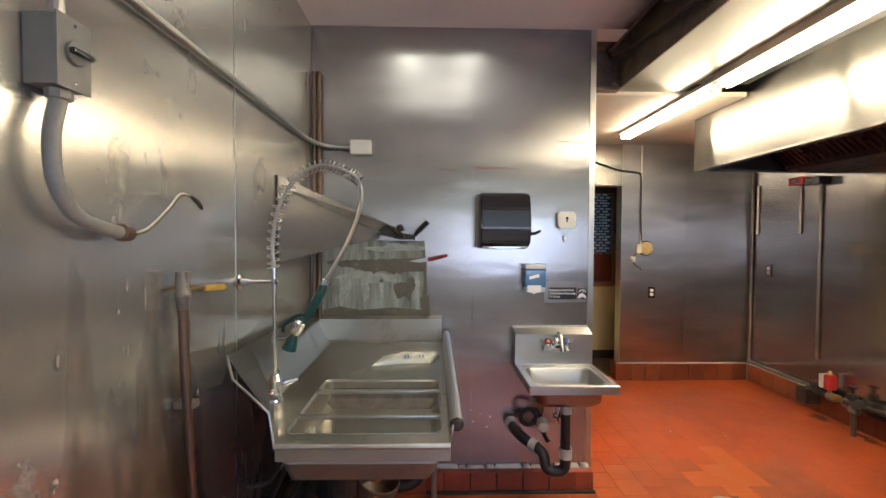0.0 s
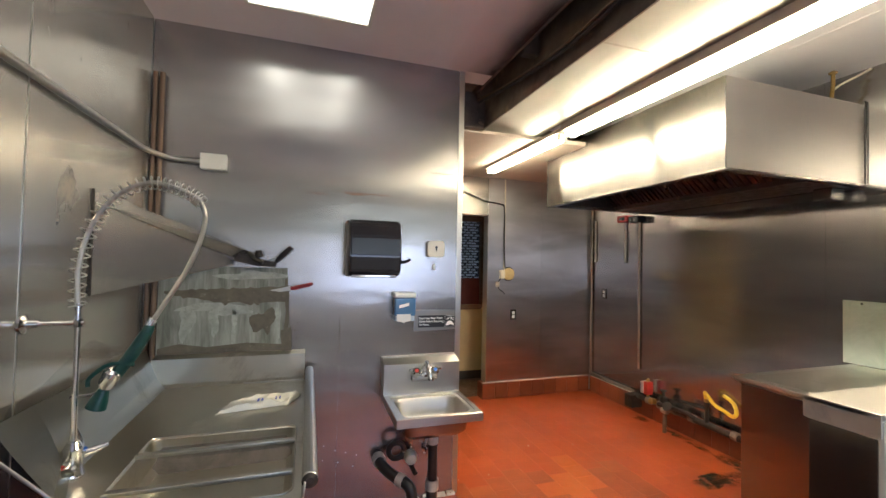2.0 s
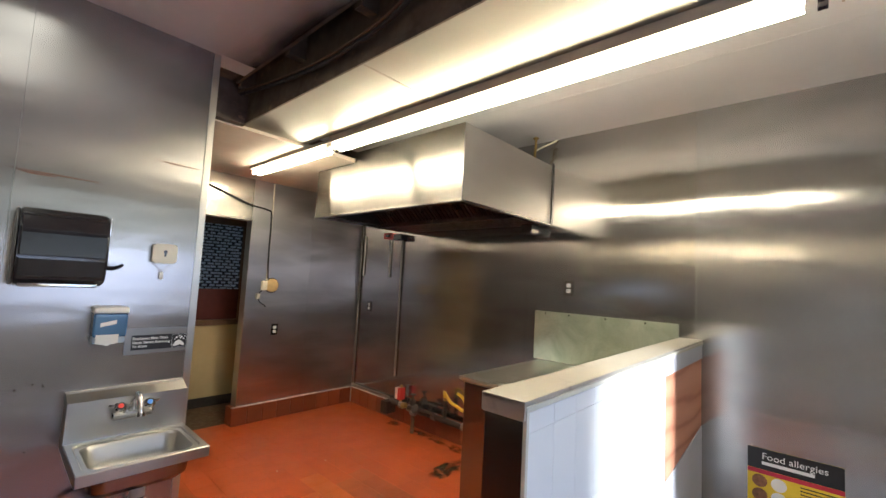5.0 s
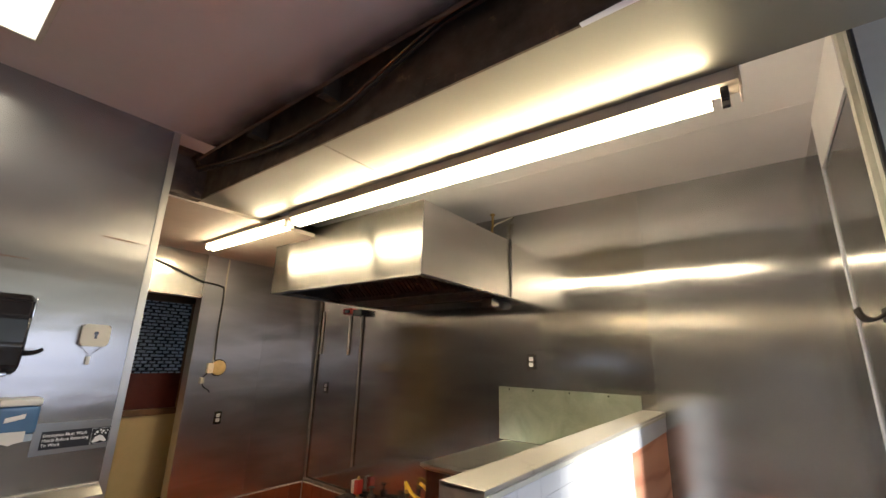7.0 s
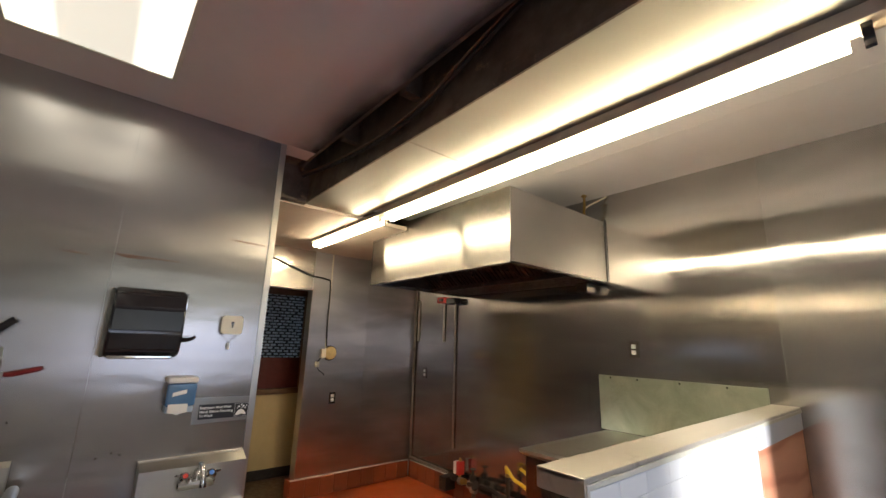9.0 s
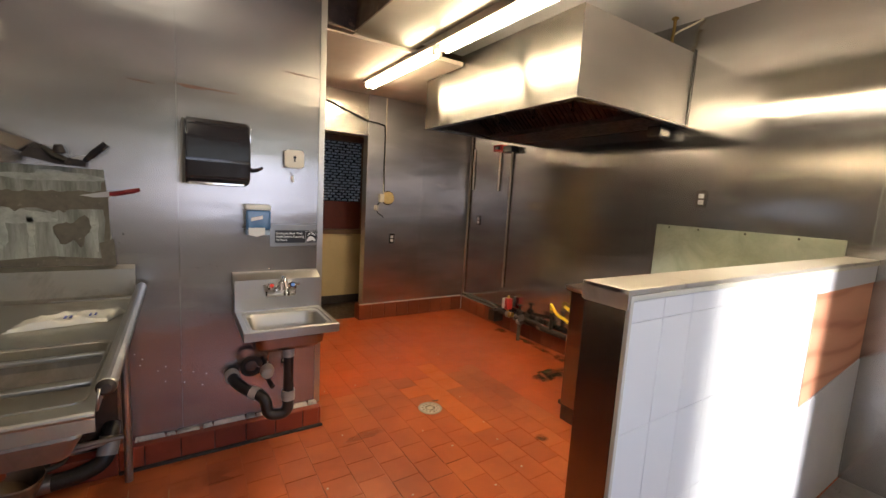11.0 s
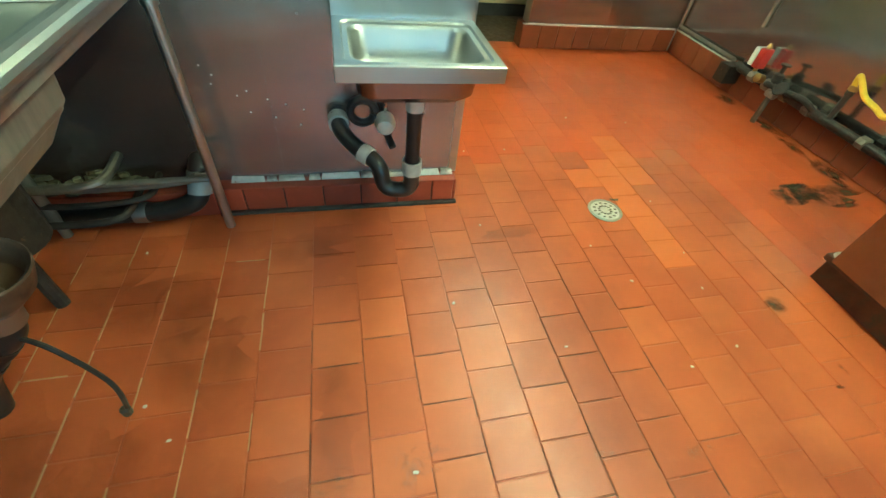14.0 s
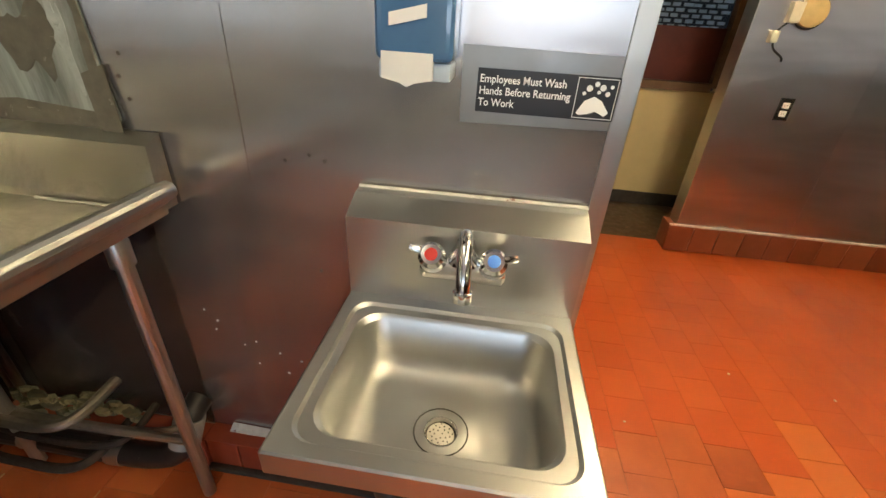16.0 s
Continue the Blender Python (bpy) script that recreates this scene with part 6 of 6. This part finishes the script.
for y, za, zb, r, m in ((4.43, 1.5, 1.98, 0.011, IVORY), (3.955, 1.5, 1.98, 0.011, IVORY), (3.76, 0.44, 1.98, 0.011, PIPE_DIRTY), (4.49, 0.2, 2.39, 0.014, PIPE_DIRTY)):
    solid("wall_conduit", sweep([(XR - r - 0.002, y, za), (XR - r - 0.002, y, zb)], r, 10), m, "slim conduit running up the steel wall", "conduit", "wall conduits")
solid("floor_line", sweep(bent([(3.858, 4.48, 0.21), (3.858, 3.85, 0.205), (3.84, 3.8, 0.21)], 0.02), 0.013, 10), PIPE_DIRTY, "thin grey pipe lying on the base ledge", "pipe")
pull = thing("fire_pull_box", (3.8, 3.87, 1.93), "red fire control box under the hood edge", "alarm box")
part("case", box(3.77, XR - 0.001, 3.83, 3.97, 1.92, 1.985, 0.006), RED, pull)
part("window", box(3.765, 3.77, 3.86, 3.94, 1.935, 1.97, 0.002), BLACK, pull)
part("bracket", box(3.78, XR - 0.001, 3.69, 3.825, 1.905, 1.97, 0.006), BLACK, pull)
el = thing("ceiling_conduit_elbow", (3.8, 2.09, 2.62), "brass-coloured conduit elbow at the ceiling beside the hood", "conduit")
part("elbow", sweep(bent([(3.72, 2.06, 2.695), (3.72, 2.06, 2.6), (3.74, 2.08, 2.56), (3.76, 2.08, 2.487)], 0.03), 0.011, 10), BRASS, el)
part("nut", lathe([(0.016, 0), (0.022, 0.004), (0.022, 0.014), (0.014, 0.018)], (3.72, 2.06, 2.675), seg=6), BRASS, el)
part("side_run", sweep(smooth_path([(3.73, 2.07, 2.58), (3.78, 2.05, 2.62), (3.84, 2.0, 2.66), (3.87, 1.95, 2.69)]), 0.007, 8), CREAM, el)
solid("hood_side_cable", sweep(smooth_path([(3.87, 1.985, 2.5), (3.872, 1.978, 2.47), (3.87, 1.98, 2.2), (3.87, 1.982, 2.0)]), 0.0035, 8), BLACK_CABLE, "black cable down the hood edge", "cable")
po = thing("allergy_poster", (XR, 0.49, 0.07), "yellow and black food allergy poster with red bands", "poster")
X = XR - 0.0008
part("paper", box(X - 0.001, X, 0.285, 0.69, 0.07, 0.635), POSTER_Y, po)
part("header", box(X - 0.002, X - 0.0012, 0.285, 0.69, 0.52, 0.635), SIGN_BLACK, po, "black header")
lettering("lettering", "Food allergies", 0.05, Matrix.Translation((X - 0.0025, 0.625, 0.578)) @ FACE_RIGHT, SIGN_WHITE, po)
part("header_bar", box(X - 0.0026, X - 0.0021, 0.40, 0.625, 0.547, 0.565), SIGN_WHITE, po)
for y0, y1, z0, z1 in ((0.285, 0.69, 0.495, 0.519), (0.285, 0.48, 0.39, 0.415)):
    part("red_band", box(X - 0.002, X - 0.0012, y0, y1, z0, z1), POSTER_R, po)
for k in range(6):
    part("text_bar", box(X - 0.002, X - 0.0012, 0.3, 0.46, 0.475 - 0.018 * k - (0.05 if k > 3 else 0), 0.481 - 0.018 * k - (0.05 if k > 3 else 0)), SIGN_BLACK, po)
for k in range(6):
    part("food_picture", lathe([(0.035, 0), (0.034, 0.0006)], (X - 0.0012, 0.635 - 0.085 * (k % 2), 0.455 - 0.075 * (k // 2)), (-1, 0, 0), 16), FOOD if k % 2 == 0 else WHITE_PLASTIC, po)
hook = thing("coat_hooks", (2.86, 0.03, 1.66), "black double coat hooks on the return wall", "hook")
part("plate", box(2.81, 2.91, 0.0205, 0.028, 1.65, 1.7, 0.003), IRON, hook)
for x in (2.825, 2.86, 2.895):
    part("prong", sweep(smooth_path([(x, 0.028, 1.68), (x, 0.06, 1.66), (x, 0.085, 1.67), (x, 0.095, 1.70)]), [0.006] * 18 + [0.007], 8), IRON, hook)
for x, r, m in ((2.585, 0.012, IVORY), (2.56, 0.008, BLACK_CABLE)):
    solid("edge_conduit", sweep([(x, 0.0, 0.0), (x, 0.0, 2.78)], r, 10), m, "cable and conduit beside the return wall's edge", "conduit", "edge conduits")

# cables in the ceiling gap
for k, (dx, dz) in enumerate(((0.0, 0.0), (0.012, 0.018), (-0.014, 0.012))):
    solid("gap_cable", sweep(smooth_path([(1.78 + dx, -0.6, 2.66 + dz), (1.78 + dx, 0.6, 2.645 + dz), (1.79 + dx, 0.95, 2.65 + dz), (1.8 + dx, 1.13, 2.655 + dz), (1.8 + dx, 1.28, 2.615 + dz), (1.8 + dx, 1.45, 2.565 + dz), (1.8 + dx, 1.63, 2.51 + dz), (1.8 + dx, 1.83, 2.49 + dz), (1.8 + dx, 2.13, 2.485 + dz), (1.8 + dx, 2.6, 2.53 + dz), (1.79 + dx, 3.05, 2.59 + dz)]), (0.009, 0.007, 0.006)[k], 8), BLACK_CABLE if k < 2 else RUSTY, "black cable drooping along the ceiling gap", "cable", "gap cables")
solid("bent_flashing", prism([(1.812, 0.49, 2.414), (1.82, 0.66, 2.411), (1.842, 0.66, 2.414), (1.838, 0.49, 2.414)], (0, 0, 0.002)), WHITE_DULL, "bent scrap of pale flashing on the duct edge", "flashing")
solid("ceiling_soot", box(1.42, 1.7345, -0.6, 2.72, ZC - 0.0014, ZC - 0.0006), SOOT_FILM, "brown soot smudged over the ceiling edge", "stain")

# ---- floor details ----
fd = thing("floor_drain", (2.243, 2.545, 0.0), "round pale metal floor drain grate with dark slots", "drain")
part("ring", lathe([(0.078, 0), (0.08, 0.003), (0.068, 0.005), (0.066, 0.002)], (2.243, 2.545, 0.0), seg=32), GALV, fd)
part("grate", lathe([(0.066, 0), (0.066, 0.003), (0.0, 0.0035)], (2.243, 2.545, 0.0), seg=32), WHITE_WEAR, fd)
for k in range(12):
    a = k * math.pi / 6
    for rr in (0.028, 0.05):
        part("slot", box(2.243 + rr * math.cos(a) - 0.006, 2.243 + rr * math.cos(a) + 0.006, 2.545 + rr * math.sin(a) - 0.004, 2.545 + rr * math.sin(a) + 0.004, 0.003, 0.0042), SOOT, fd)
for k, (x, y, rx, ry, m, lab) in enumerate(((3.42, 2.58, 0.24, 0.075, MOULD, "dark green-grey grime patch on the tiles"), (3.6, 2.46, 0.09, 0.03, MOULD, "dark green-grey grime patch on the tiles"), (3.56, 2.55, 0.24, 0.09, MOULD, "dark green-grey grime patch on the tiles"), (3.33, 2.57, 0.14, 0.05, MOULD, "dark green-grey grime patch on the tiles"),
        (2.67, 1.95, 0.06, 0.035, MOULD, "small green-grey stain on the tiles"), (2.33, 2.615, 0.02, 0.009, SOOT, "small dark leaf on the floor"), (0.696, 1.259, 0.013, 0.011, WHITE_WEAR, "white paint drop on the tiles"))):
    solid("floor_stain" if m != SOOT else "dead_leaf", blob(x, y, rx, ry, 0.0009, 0.0012, 20 + k, 30, 0.5), GRIME_FILM if m == MOULD else m, lab, "stain" if m != SOOT else "leaf")
for k, (x, y, rx, ry, m) in enumerate(((0.24, 1.18, 0.1, 0.13, GREY_FILM), (0.07, 1.08, 0.13, 0.1, GREY_FILM), (0.0, 1.44, 0.05, 0.14, OCHRE_FILM), (0.0, 1.32, 0.05, 0.09, OCHRE_FILM),
        (0.22, 0.98, 0.16, 0.08, OCHRE_FILM), (0.33, 1.03, 0.05, 0.13, OCHRE_FILM), (0.275, 1.24, 0.05, 0.04, OCHRE_FILM), (0.42, 1.43, 0.11, 0.04, PALE_FILM), (0.58, 1.33, 0.06, 0.05, PALE_FILM),
        (0.55, 1.09, 0.12, 0.04, PALE_FILM), (0.99, 1.615, 0.06, 0.022, OCHRE_FILM), (0.88, 1.23, 0.07, 0.05, PALE_FILM), (0.953, 0.95, 0.05, 0.05, OCHRE_FILM), (1.2, 1.62, 0.08, 0.06, PALE_FILM),
        (0.05, 1.56, 0.09, 0.06, GRIME_FILM), (0.16, 0.88, 0.16, 0.08, OCHRE_FILM), (0.7, 0.8, 0.12, 0.06, PALE_FILM))):
    solid("worn_patch", blob(x, y, rx, ry, 0.0009 + 0.0001 * (k % 5), 0.0006, 500 + k, 30, 0.6), m, "ochre and grey worn patch on the tiles", "stain", "worn patches")
for k in range(30):
    x = rng.uniform(1.72, 2.75)
    m = (OCHRE_FILM, RUBBLE, PALE_FILM)[k % 3]
    size = 0.45 if m == RUBBLE else 2.2
    solid("crumbled_screed", blob(x, 1.055 + abs(rng.gauss(0, 0.03)) + (x - 1.72) * 0.06, size * rng.uniform(0.015, 0.06), size * rng.uniform(0.01, 0.035), 0.0008, rng.uniform(0.003, 0.007) if m == RUBBLE else 0.0008, 200 + k, 24, 0.7), m, "crumbled ochre screed where floor meets half wall", "debris", "screed crumbs")
for x, y, rx, ry, h, m in ((1.77, 1.085, 0.06, 0.04, 0.018, RUBBLE), (1.71, 1.075, 0.03, 0.02, 0.014, RUBBLE), (1.83, 1.07, 0.05, 0.025, 0.01, RUBBLE), (1.7, 0.9, 0.035, 0.014, 0.012, DUSTY), (1.735, 0.895, 0.03, 0.012, 0.016, PIPE_DIRTY), (1.68, 0.93, 0.02, 0.014, 0.01, DUSTY)):
    solid("crumbled_screed", blob(x, y, rx, ry, 0.0, h, int(x * 1000 + y * 100), 20, 0.6), m, "crumbled ochre screed where floor meets half wall", "debris", "screed crumbs")
for k in range(7):
    solid("grime_spot", blob(rng.uniform(2.6, 2.9), rng.uniform(1.35, 1.75), rng.uniform(0.012, 0.05), rng.uniform(0.008, 0.03), 0.0009, 0.0008, 260 + k, 20, 0.7), GRIME_FILM, "dark grime spot on the tiles by the counter", "stain", "grime spots")
for k in range(9):
    solid("grime_spot", blob(rng.uniform(3.74, 3.83), rng.uniform(2.6, 3.75), rng.uniform(0.03, 0.07), rng.uniform(0.06, 0.2), 0.0009, 0.0009, 330 + k, 20, 0.7), GRIME_FILM if k % 3 else STAIN, "black greasy grime on the floor below the gas pipe", "stain", "grime spots")
for k in range(14):
    solid("grime_spot", blob(rng.uniform(3.28, 3.62), rng.uniform(2.5, 2.64), rng.uniform(0.03, 0.09), rng.uniform(0.015, 0.04), 0.0009, 0.0009, 290 + k, 20, 0.7), GRIME_FILM, "dark grime spot on the tiles by the wall", "stain", "grime spots")
bm = blob(0.405, 1.6, 0.09, 0.016, 0.0004, 0.0012, 811, 30, 0.7)
solid("yellow_stain", join(bm, blob(0.478, 1.625, 0.012, 0.03, 0.0006, 0.0012, 812, 16, 0.5)), OCHRE_PAINT, "ochre paint smear on the floor tiles", "stain")
for k, (x, y, rx, ry) in enumerate(((0.46, 1.74, 0.1, 0.16), (0.62, 2.05, 0.16, 0.22), (1.02, 1.8, 0.1, 0.2), (0.84, 1.6, 0.16, 0.08), (1.75, 2.45, 0.12, 0.05), (0.9, 2.45, 0.2, 0.1), (0.35, 2.3, 0.25, 0.25), (0.3, 1.75, 0.2, 0.22), (0.2, 1.4, 0.16, 0.3), (0.45, 1.1, 0.25, 0.16))):
    solid("grease_stain", blob(x, y, rx, ry, 0.0012, 0.0006, 400 + k, 40, 0.6), STAIN, "brown grease stain spread over the tiles", "stain", "grease stains")


def on_left_wall(bm, y, z):
    """Turns a flat patch up against the left wall."""
    for v in bm.verts:
        v.co = Vector((XL + v.co.z, y + v.co.x, max(0.004, z + v.co.y)))
    return bm


for k in range(14):
    solid("wall_drip", on_left_wall(blob(0, 0, rng.uniform(0.004, 0.012), rng.uniform(0.02, 0.09), 0.0008, 0.0005, 700 + k, 18, 0.6), rng.uniform(0.9, 1.9), rng.uniform(0.95, 1.6)), PALE_RUN, "pale dried drip on the steel sheet", "stain", "wall drips")
for k in range(10):
    solid("pale_scuff", blob(rng.uniform(0.5, 2.2), rng.uniform(1.0, 1.8), rng.uniform(0.02, 0.06), rng.uniform(0.01, 0.04), 0.0009, 0.0006, 600 + k, 24, 0.6), PALE_FILM, "pale scuffed wear on the tiles", "stain", "pale scuffs")

# translucent dark brown film over the walls below table height
grime = thing("wall_grime", (XL, 2.0, 0.0), "dark brown film low on the walls under the dish table", "stain")
part("soil", on_left_wall(blob(0, 0, 0.8, 0.42, 0.0012, 0.0004, 73, 40, 0.15), 1.5, 0.1), DARK_WALL_FILM, grime)
part("soil", on_left_wall(blob(0, 0, 0.95, 0.72, 0.0008, 0.0006, 71, 40, 0.15), 2.1, 0.42), DARK_WALL_FILM, grime)
part("soil", box(0.03, 0.6, YB - 0.0022, YB - 0.001, 0.116, 0.8), DARK_WALL_FILM_EVEN, grime)
for k, (y, z, ry, rz, m) in enumerate(((1.42, 0.62, 0.16, 0.62, RUST_FILM), (1.55, 0.55, 0.1, 0.6, DARK_WALL_FILM), (1.28, 0.5, 0.12, 0.5, RUST_FILM), (1.48, 0.95, 0.07, 0.32, RUST_FILM), (1.05, 0.62, 0.14, 0.45, RUST_FILM), (1.2, 1.02, 0.05, 0.3, RUST_FILM))):
    solid("rust_run", on_left_wall(blob(0, 0, ry, rz, 0.0008 + 0.0003 * k, 0.0003, 72 + k, 40, 0.3), y, z), m, "rusty runs on the steel sheet beside the riser", "stain", "rust runs")
for k in range(26):
    x, y = rng.uniform(0.3, 2.9), rng.uniform(0.95, 3.6)
    solid("floor_chip", blob(x, y, rng.uniform(0.003, 0.007), rng.uniform(0.003, 0.006), 0.0, 0.003, 100 + k, 7), WHITE_WEAR, "tiny pale chip on the floor", "chip", "floor chips")


# ---- pieces of walls and floors ----
def tile_mesh(w, d, h, mat, b=0.003, name="tile"):
    bm = box(0, w, 0, d, -0.006, h, 0)
    top = [e for e in bm.edges if all(v.co.z > h - 1e-5 for v in e.verts)]
    bmesh.ops.bevel(bm, geom=top, offset=b, segments=1, affect="EDGES")
    me = bpy.data.meshes.new(name)
    bmesh.ops.recalc_face_normals(bm, faces=bm.faces)
    bm.to_mesh(me)
    bm.free()
    me.materials.append(mat)
    return me


PITCH, PY, GAP = 0.1525, 0.1555, 0.0028
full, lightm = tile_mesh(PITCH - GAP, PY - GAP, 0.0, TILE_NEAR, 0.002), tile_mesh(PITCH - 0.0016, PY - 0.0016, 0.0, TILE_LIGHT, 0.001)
rng = random.Random(11)
rest, rest_near = bmesh.new(), bmesh.new()
near = 0
cols = range(-9, 18)
offs = {c: (0.023, 0.099)[c % 2] + rng.uniform(-0.004, 0.004) for c in cols}
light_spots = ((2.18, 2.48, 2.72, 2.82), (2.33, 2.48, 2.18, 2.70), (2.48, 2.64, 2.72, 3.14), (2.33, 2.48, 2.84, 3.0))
for c in cols:
    x = 1.108 + c * PITCH
    for r in range(-1, 30):
        y = 0.285 + offs[c] + r * PY
        gap = GAP if y < 2.3 and x < 2.75 else 0.0019 if y < 2.95 and x < 2.9 else 0.0012
        xa, xb, ya, yb = max(x, XL), min(x + PITCH - gap, XR), max(y, 0.285), min(y + PY - gap, YF + 0.115)
        if xb - xa < 0.02 or yb - ya < 0.02:
            continue
        if (xb > 1.77 and yb < 0.95) or (xb < 1.5 and ya > 2.8):
            continue
        xm, ym = (xa + xb) / 2, (ya + yb) / 2
        whole = xb - xa > PITCH - gap - 1e-4 and yb - ya > PY - gap - 1e-4
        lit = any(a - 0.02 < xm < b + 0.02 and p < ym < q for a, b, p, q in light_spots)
        tilt = (rng.uniform(-0.4, 0.4), rng.uniform(-0.4, 0.4), rng.uniform(-0.35, 0.35))
        dz = rng.uniform(-0.0006, 0.0004) if ym < 2.15 else rng.uniform(-0.0004, 0.0)
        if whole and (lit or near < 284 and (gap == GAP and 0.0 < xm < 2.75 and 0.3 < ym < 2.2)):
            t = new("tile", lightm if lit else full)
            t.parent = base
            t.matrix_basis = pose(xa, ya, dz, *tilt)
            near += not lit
        else:
            own = box(xa, xb, ya, yb, -0.006, dz)
            vs = own.verts[:]
            to = rest if gap < 0.0015 else rest_near
            m = [to.verts.new(v.co) for v in vs]
            own.verts.index_update()
            for f in own.faces:
                to.faces.new([m[v.index] for v in f.verts])
            own.free()
rest_ob = part("tiles_beyond", rest, TILE, base, smooth=False)
rest_ob["kind"] = "stuff"
part("tiles_between", rest_near, TILE_NEAR, base, smooth=False)["kind"] = "stuff"

# pale and dark mortar left standing in some joints: long pale lines towards the dish table, dark ones in the middle
for name, mat, cr, ya, yb, share, cross, wide in (("pale_mortar", PALE_JOINT, range(-7, -1), 0.75, 2.6, 0.72, 0.22, 0.0023), ("dark_mortar", JOINT_BROWN, range(-1, 7), 0.75, 2.3, 0.75, 0.4, 0.0018)):
    bm = bmesh.new()
    top = 0.0014 if mat == PALE_JOINT else 0.0009
    for c in cr:
        x = 1.108 + c * PITCH
        for r in range(int((ya - 0.285) / PY), int((yb - 0.285) / PY)):
            y = 0.285 + offs[c] + r * PY
            if rng.random() < share:
                w, a, b = rng.uniform(0.5, 1.0) * wide, rng.uniform(0, 0.2), rng.uniform(0.75, 1.02)
                for k in range(3):
                    d = rng.uniform(-0.0012, 0.0012)
                    box(x - GAP / 2 - w + d, x - GAP / 2 + w + d, y + PY * (a + (b - a) * k / 3), y + PY * (a + (b - a) * (k + 1) / 3), -0.004, top, bm=bm)
            if rng.random() < cross:
                w, a = rng.uniform(0.5, 1.0) * wide, rng.uniform(0, 0.3)
                box(x + a * PITCH, x + PITCH * rng.uniform(0.6, 1.0), y - GAP / 2 - w, y - GAP / 2 + w, -0.004, top, bm=bm)
    part(name, bm, mat, base, smooth=False)["kind"] = "stuff"

# base tiles: sink wall, far wall, right wall
bb = solid("baseboard_sink_wall", box(0.60, XE - 0.012, YB - 0.045, YB - 0.0005, 0.0, 0.108), JOINT_DARK, "dark red base tiles with flaking white top edge", "baseboard", kind="structure", smooth=False)
x = 0.602
for w in (0.1, 0.15, 0.15, 0.15, 0.15, 0.15, 0.1):
    xe = min(x + w - 0.004, XE - 0.013)
    part("base_tile", box(x, xe, YB - 0.057, YB - 0.0455, 0.004, 0.11, 0.003, seg=1), TILE_BASE, bb)
    x += w
part("end_tile", box(XE - 0.0115, XE + 0.001, YB - 0.055, YB + 0.13, 0.004, 0.11, 0.003, seg=1), TILE_BASE, bb)
part("top_slope", prism([(0.60, YB - 0.056, 0.1105), (0.60, YB - 0.0005, 0.116), (XE - 0.01, YB - 0.0005, 0.116), (XE - 0.01, YB - 0.056, 0.1105)], (0, 0.0, 0.003)), TILE_BASE, bb)
edge, x = bmesh.new(), 0.66
while x < XE - 0.03:
    w, h = rng.uniform(0.03, 0.16), rng.uniform(0.008, 0.018)
    xe = min(x + w, XE - 0.012)
    join(edge, prism([(x, YB - 0.022, 0.1165), (x + 0.004, YB - 0.003, 0.118 + h), (xe - 0.006, YB - 0.003, 0.118 + h * rng.uniform(0.7, 1.2)), (xe, YB - 0.022, 0.1165)], (0, 0.0, 0.003)))
    x = xe + rng.choice((0.002, 0.002, 0.003, 0.014))
part("white_edge", edge, WHITE_WEAR, bb, "flaking white paint edge")
part("floor_sealant", box(0.6, XE + 0.006, YB - 0.078, YB - 0.0575, -0.003, 0.013, 0.005), JOINT_DARK, bb)
bf = solid("baseboard_far_wall", box(2.50, XR - 0.03, YF - 0.012, YF - 0.0005, 0.0, 0.165), JOINT, "orange-red base tiles along the far wall", "baseboard", kind="structure", smooth=False)
x = 2.495
while x < XR - 0.04:
    xe = min(x + 0.1485, XR - 0.028)
    part("base_tile", box(x, xe, YF - 0.024, YF - 0.0125, 0.003, 0.172, 0.004, seg=1), TILE_BASE_FAR, bf)
    x += 0.1505
part("top_line", box(2.495, XR - 0.028, YF - 0.02, YF - 0.0005, 0.1725, 0.18, 0.002), WHITE_WEAR, bf)
part("end_tile", box(2.495, 2.5385, YF - 0.012, YF + 0.12, 0.003, 0.172, 0.004, seg=1), TILE_BASE_FAR, bf)
br = solid("baseboard_right_wall", box(XR - 0.012, XR - 0.0005, 2.062, YF - 0.026, 0.0, 0.165), JOINT, "stained base tiles along the hood wall", "baseboard", kind="structure", smooth=False)
y = 2.065
while y < YF - 0.04:
    ye = min(y + 0.1485, YF - 0.026)
    part("base_tile", box(XR - 0.026, XR - 0.0125, y, ye, 0.003, 0.172, 0.004, seg=1), TILE_BASE_FAR, br)
    y += 0.1505
part("top_line", box(XR - 0.024, XR - 0.0005, 2.065, YF - 0.026, 0.1725, 0.18, 0.002), WHITE_WEAR, br)

# painted bricks of the yard wall
bw, bh = 0.088, 0.04
brick = tile_mesh(bw - 0.014, bh - 0.013, 0.012, BRICK_WHITE, 0.004, "brick")
for j in range(26):
    for i in range(11):
        bx, bz = 2.15 + i * bw + (bw / 2 if j % 2 else 0) + rng.uniform(-0.006, 0.006), 1.18 + j * bh
        t = new("brick", brick)
        t.parent = yard
        t.matrix_basis = pose(bx, 6.2095, bz, 90 + rng.uniform(-3, 3), 0, rng.uniform(-1.5, 1.5)) @ Matrix.Diagonal((rng.uniform(0.75, 1.05), rng.uniform(0.8, 1.05), 1, 1))
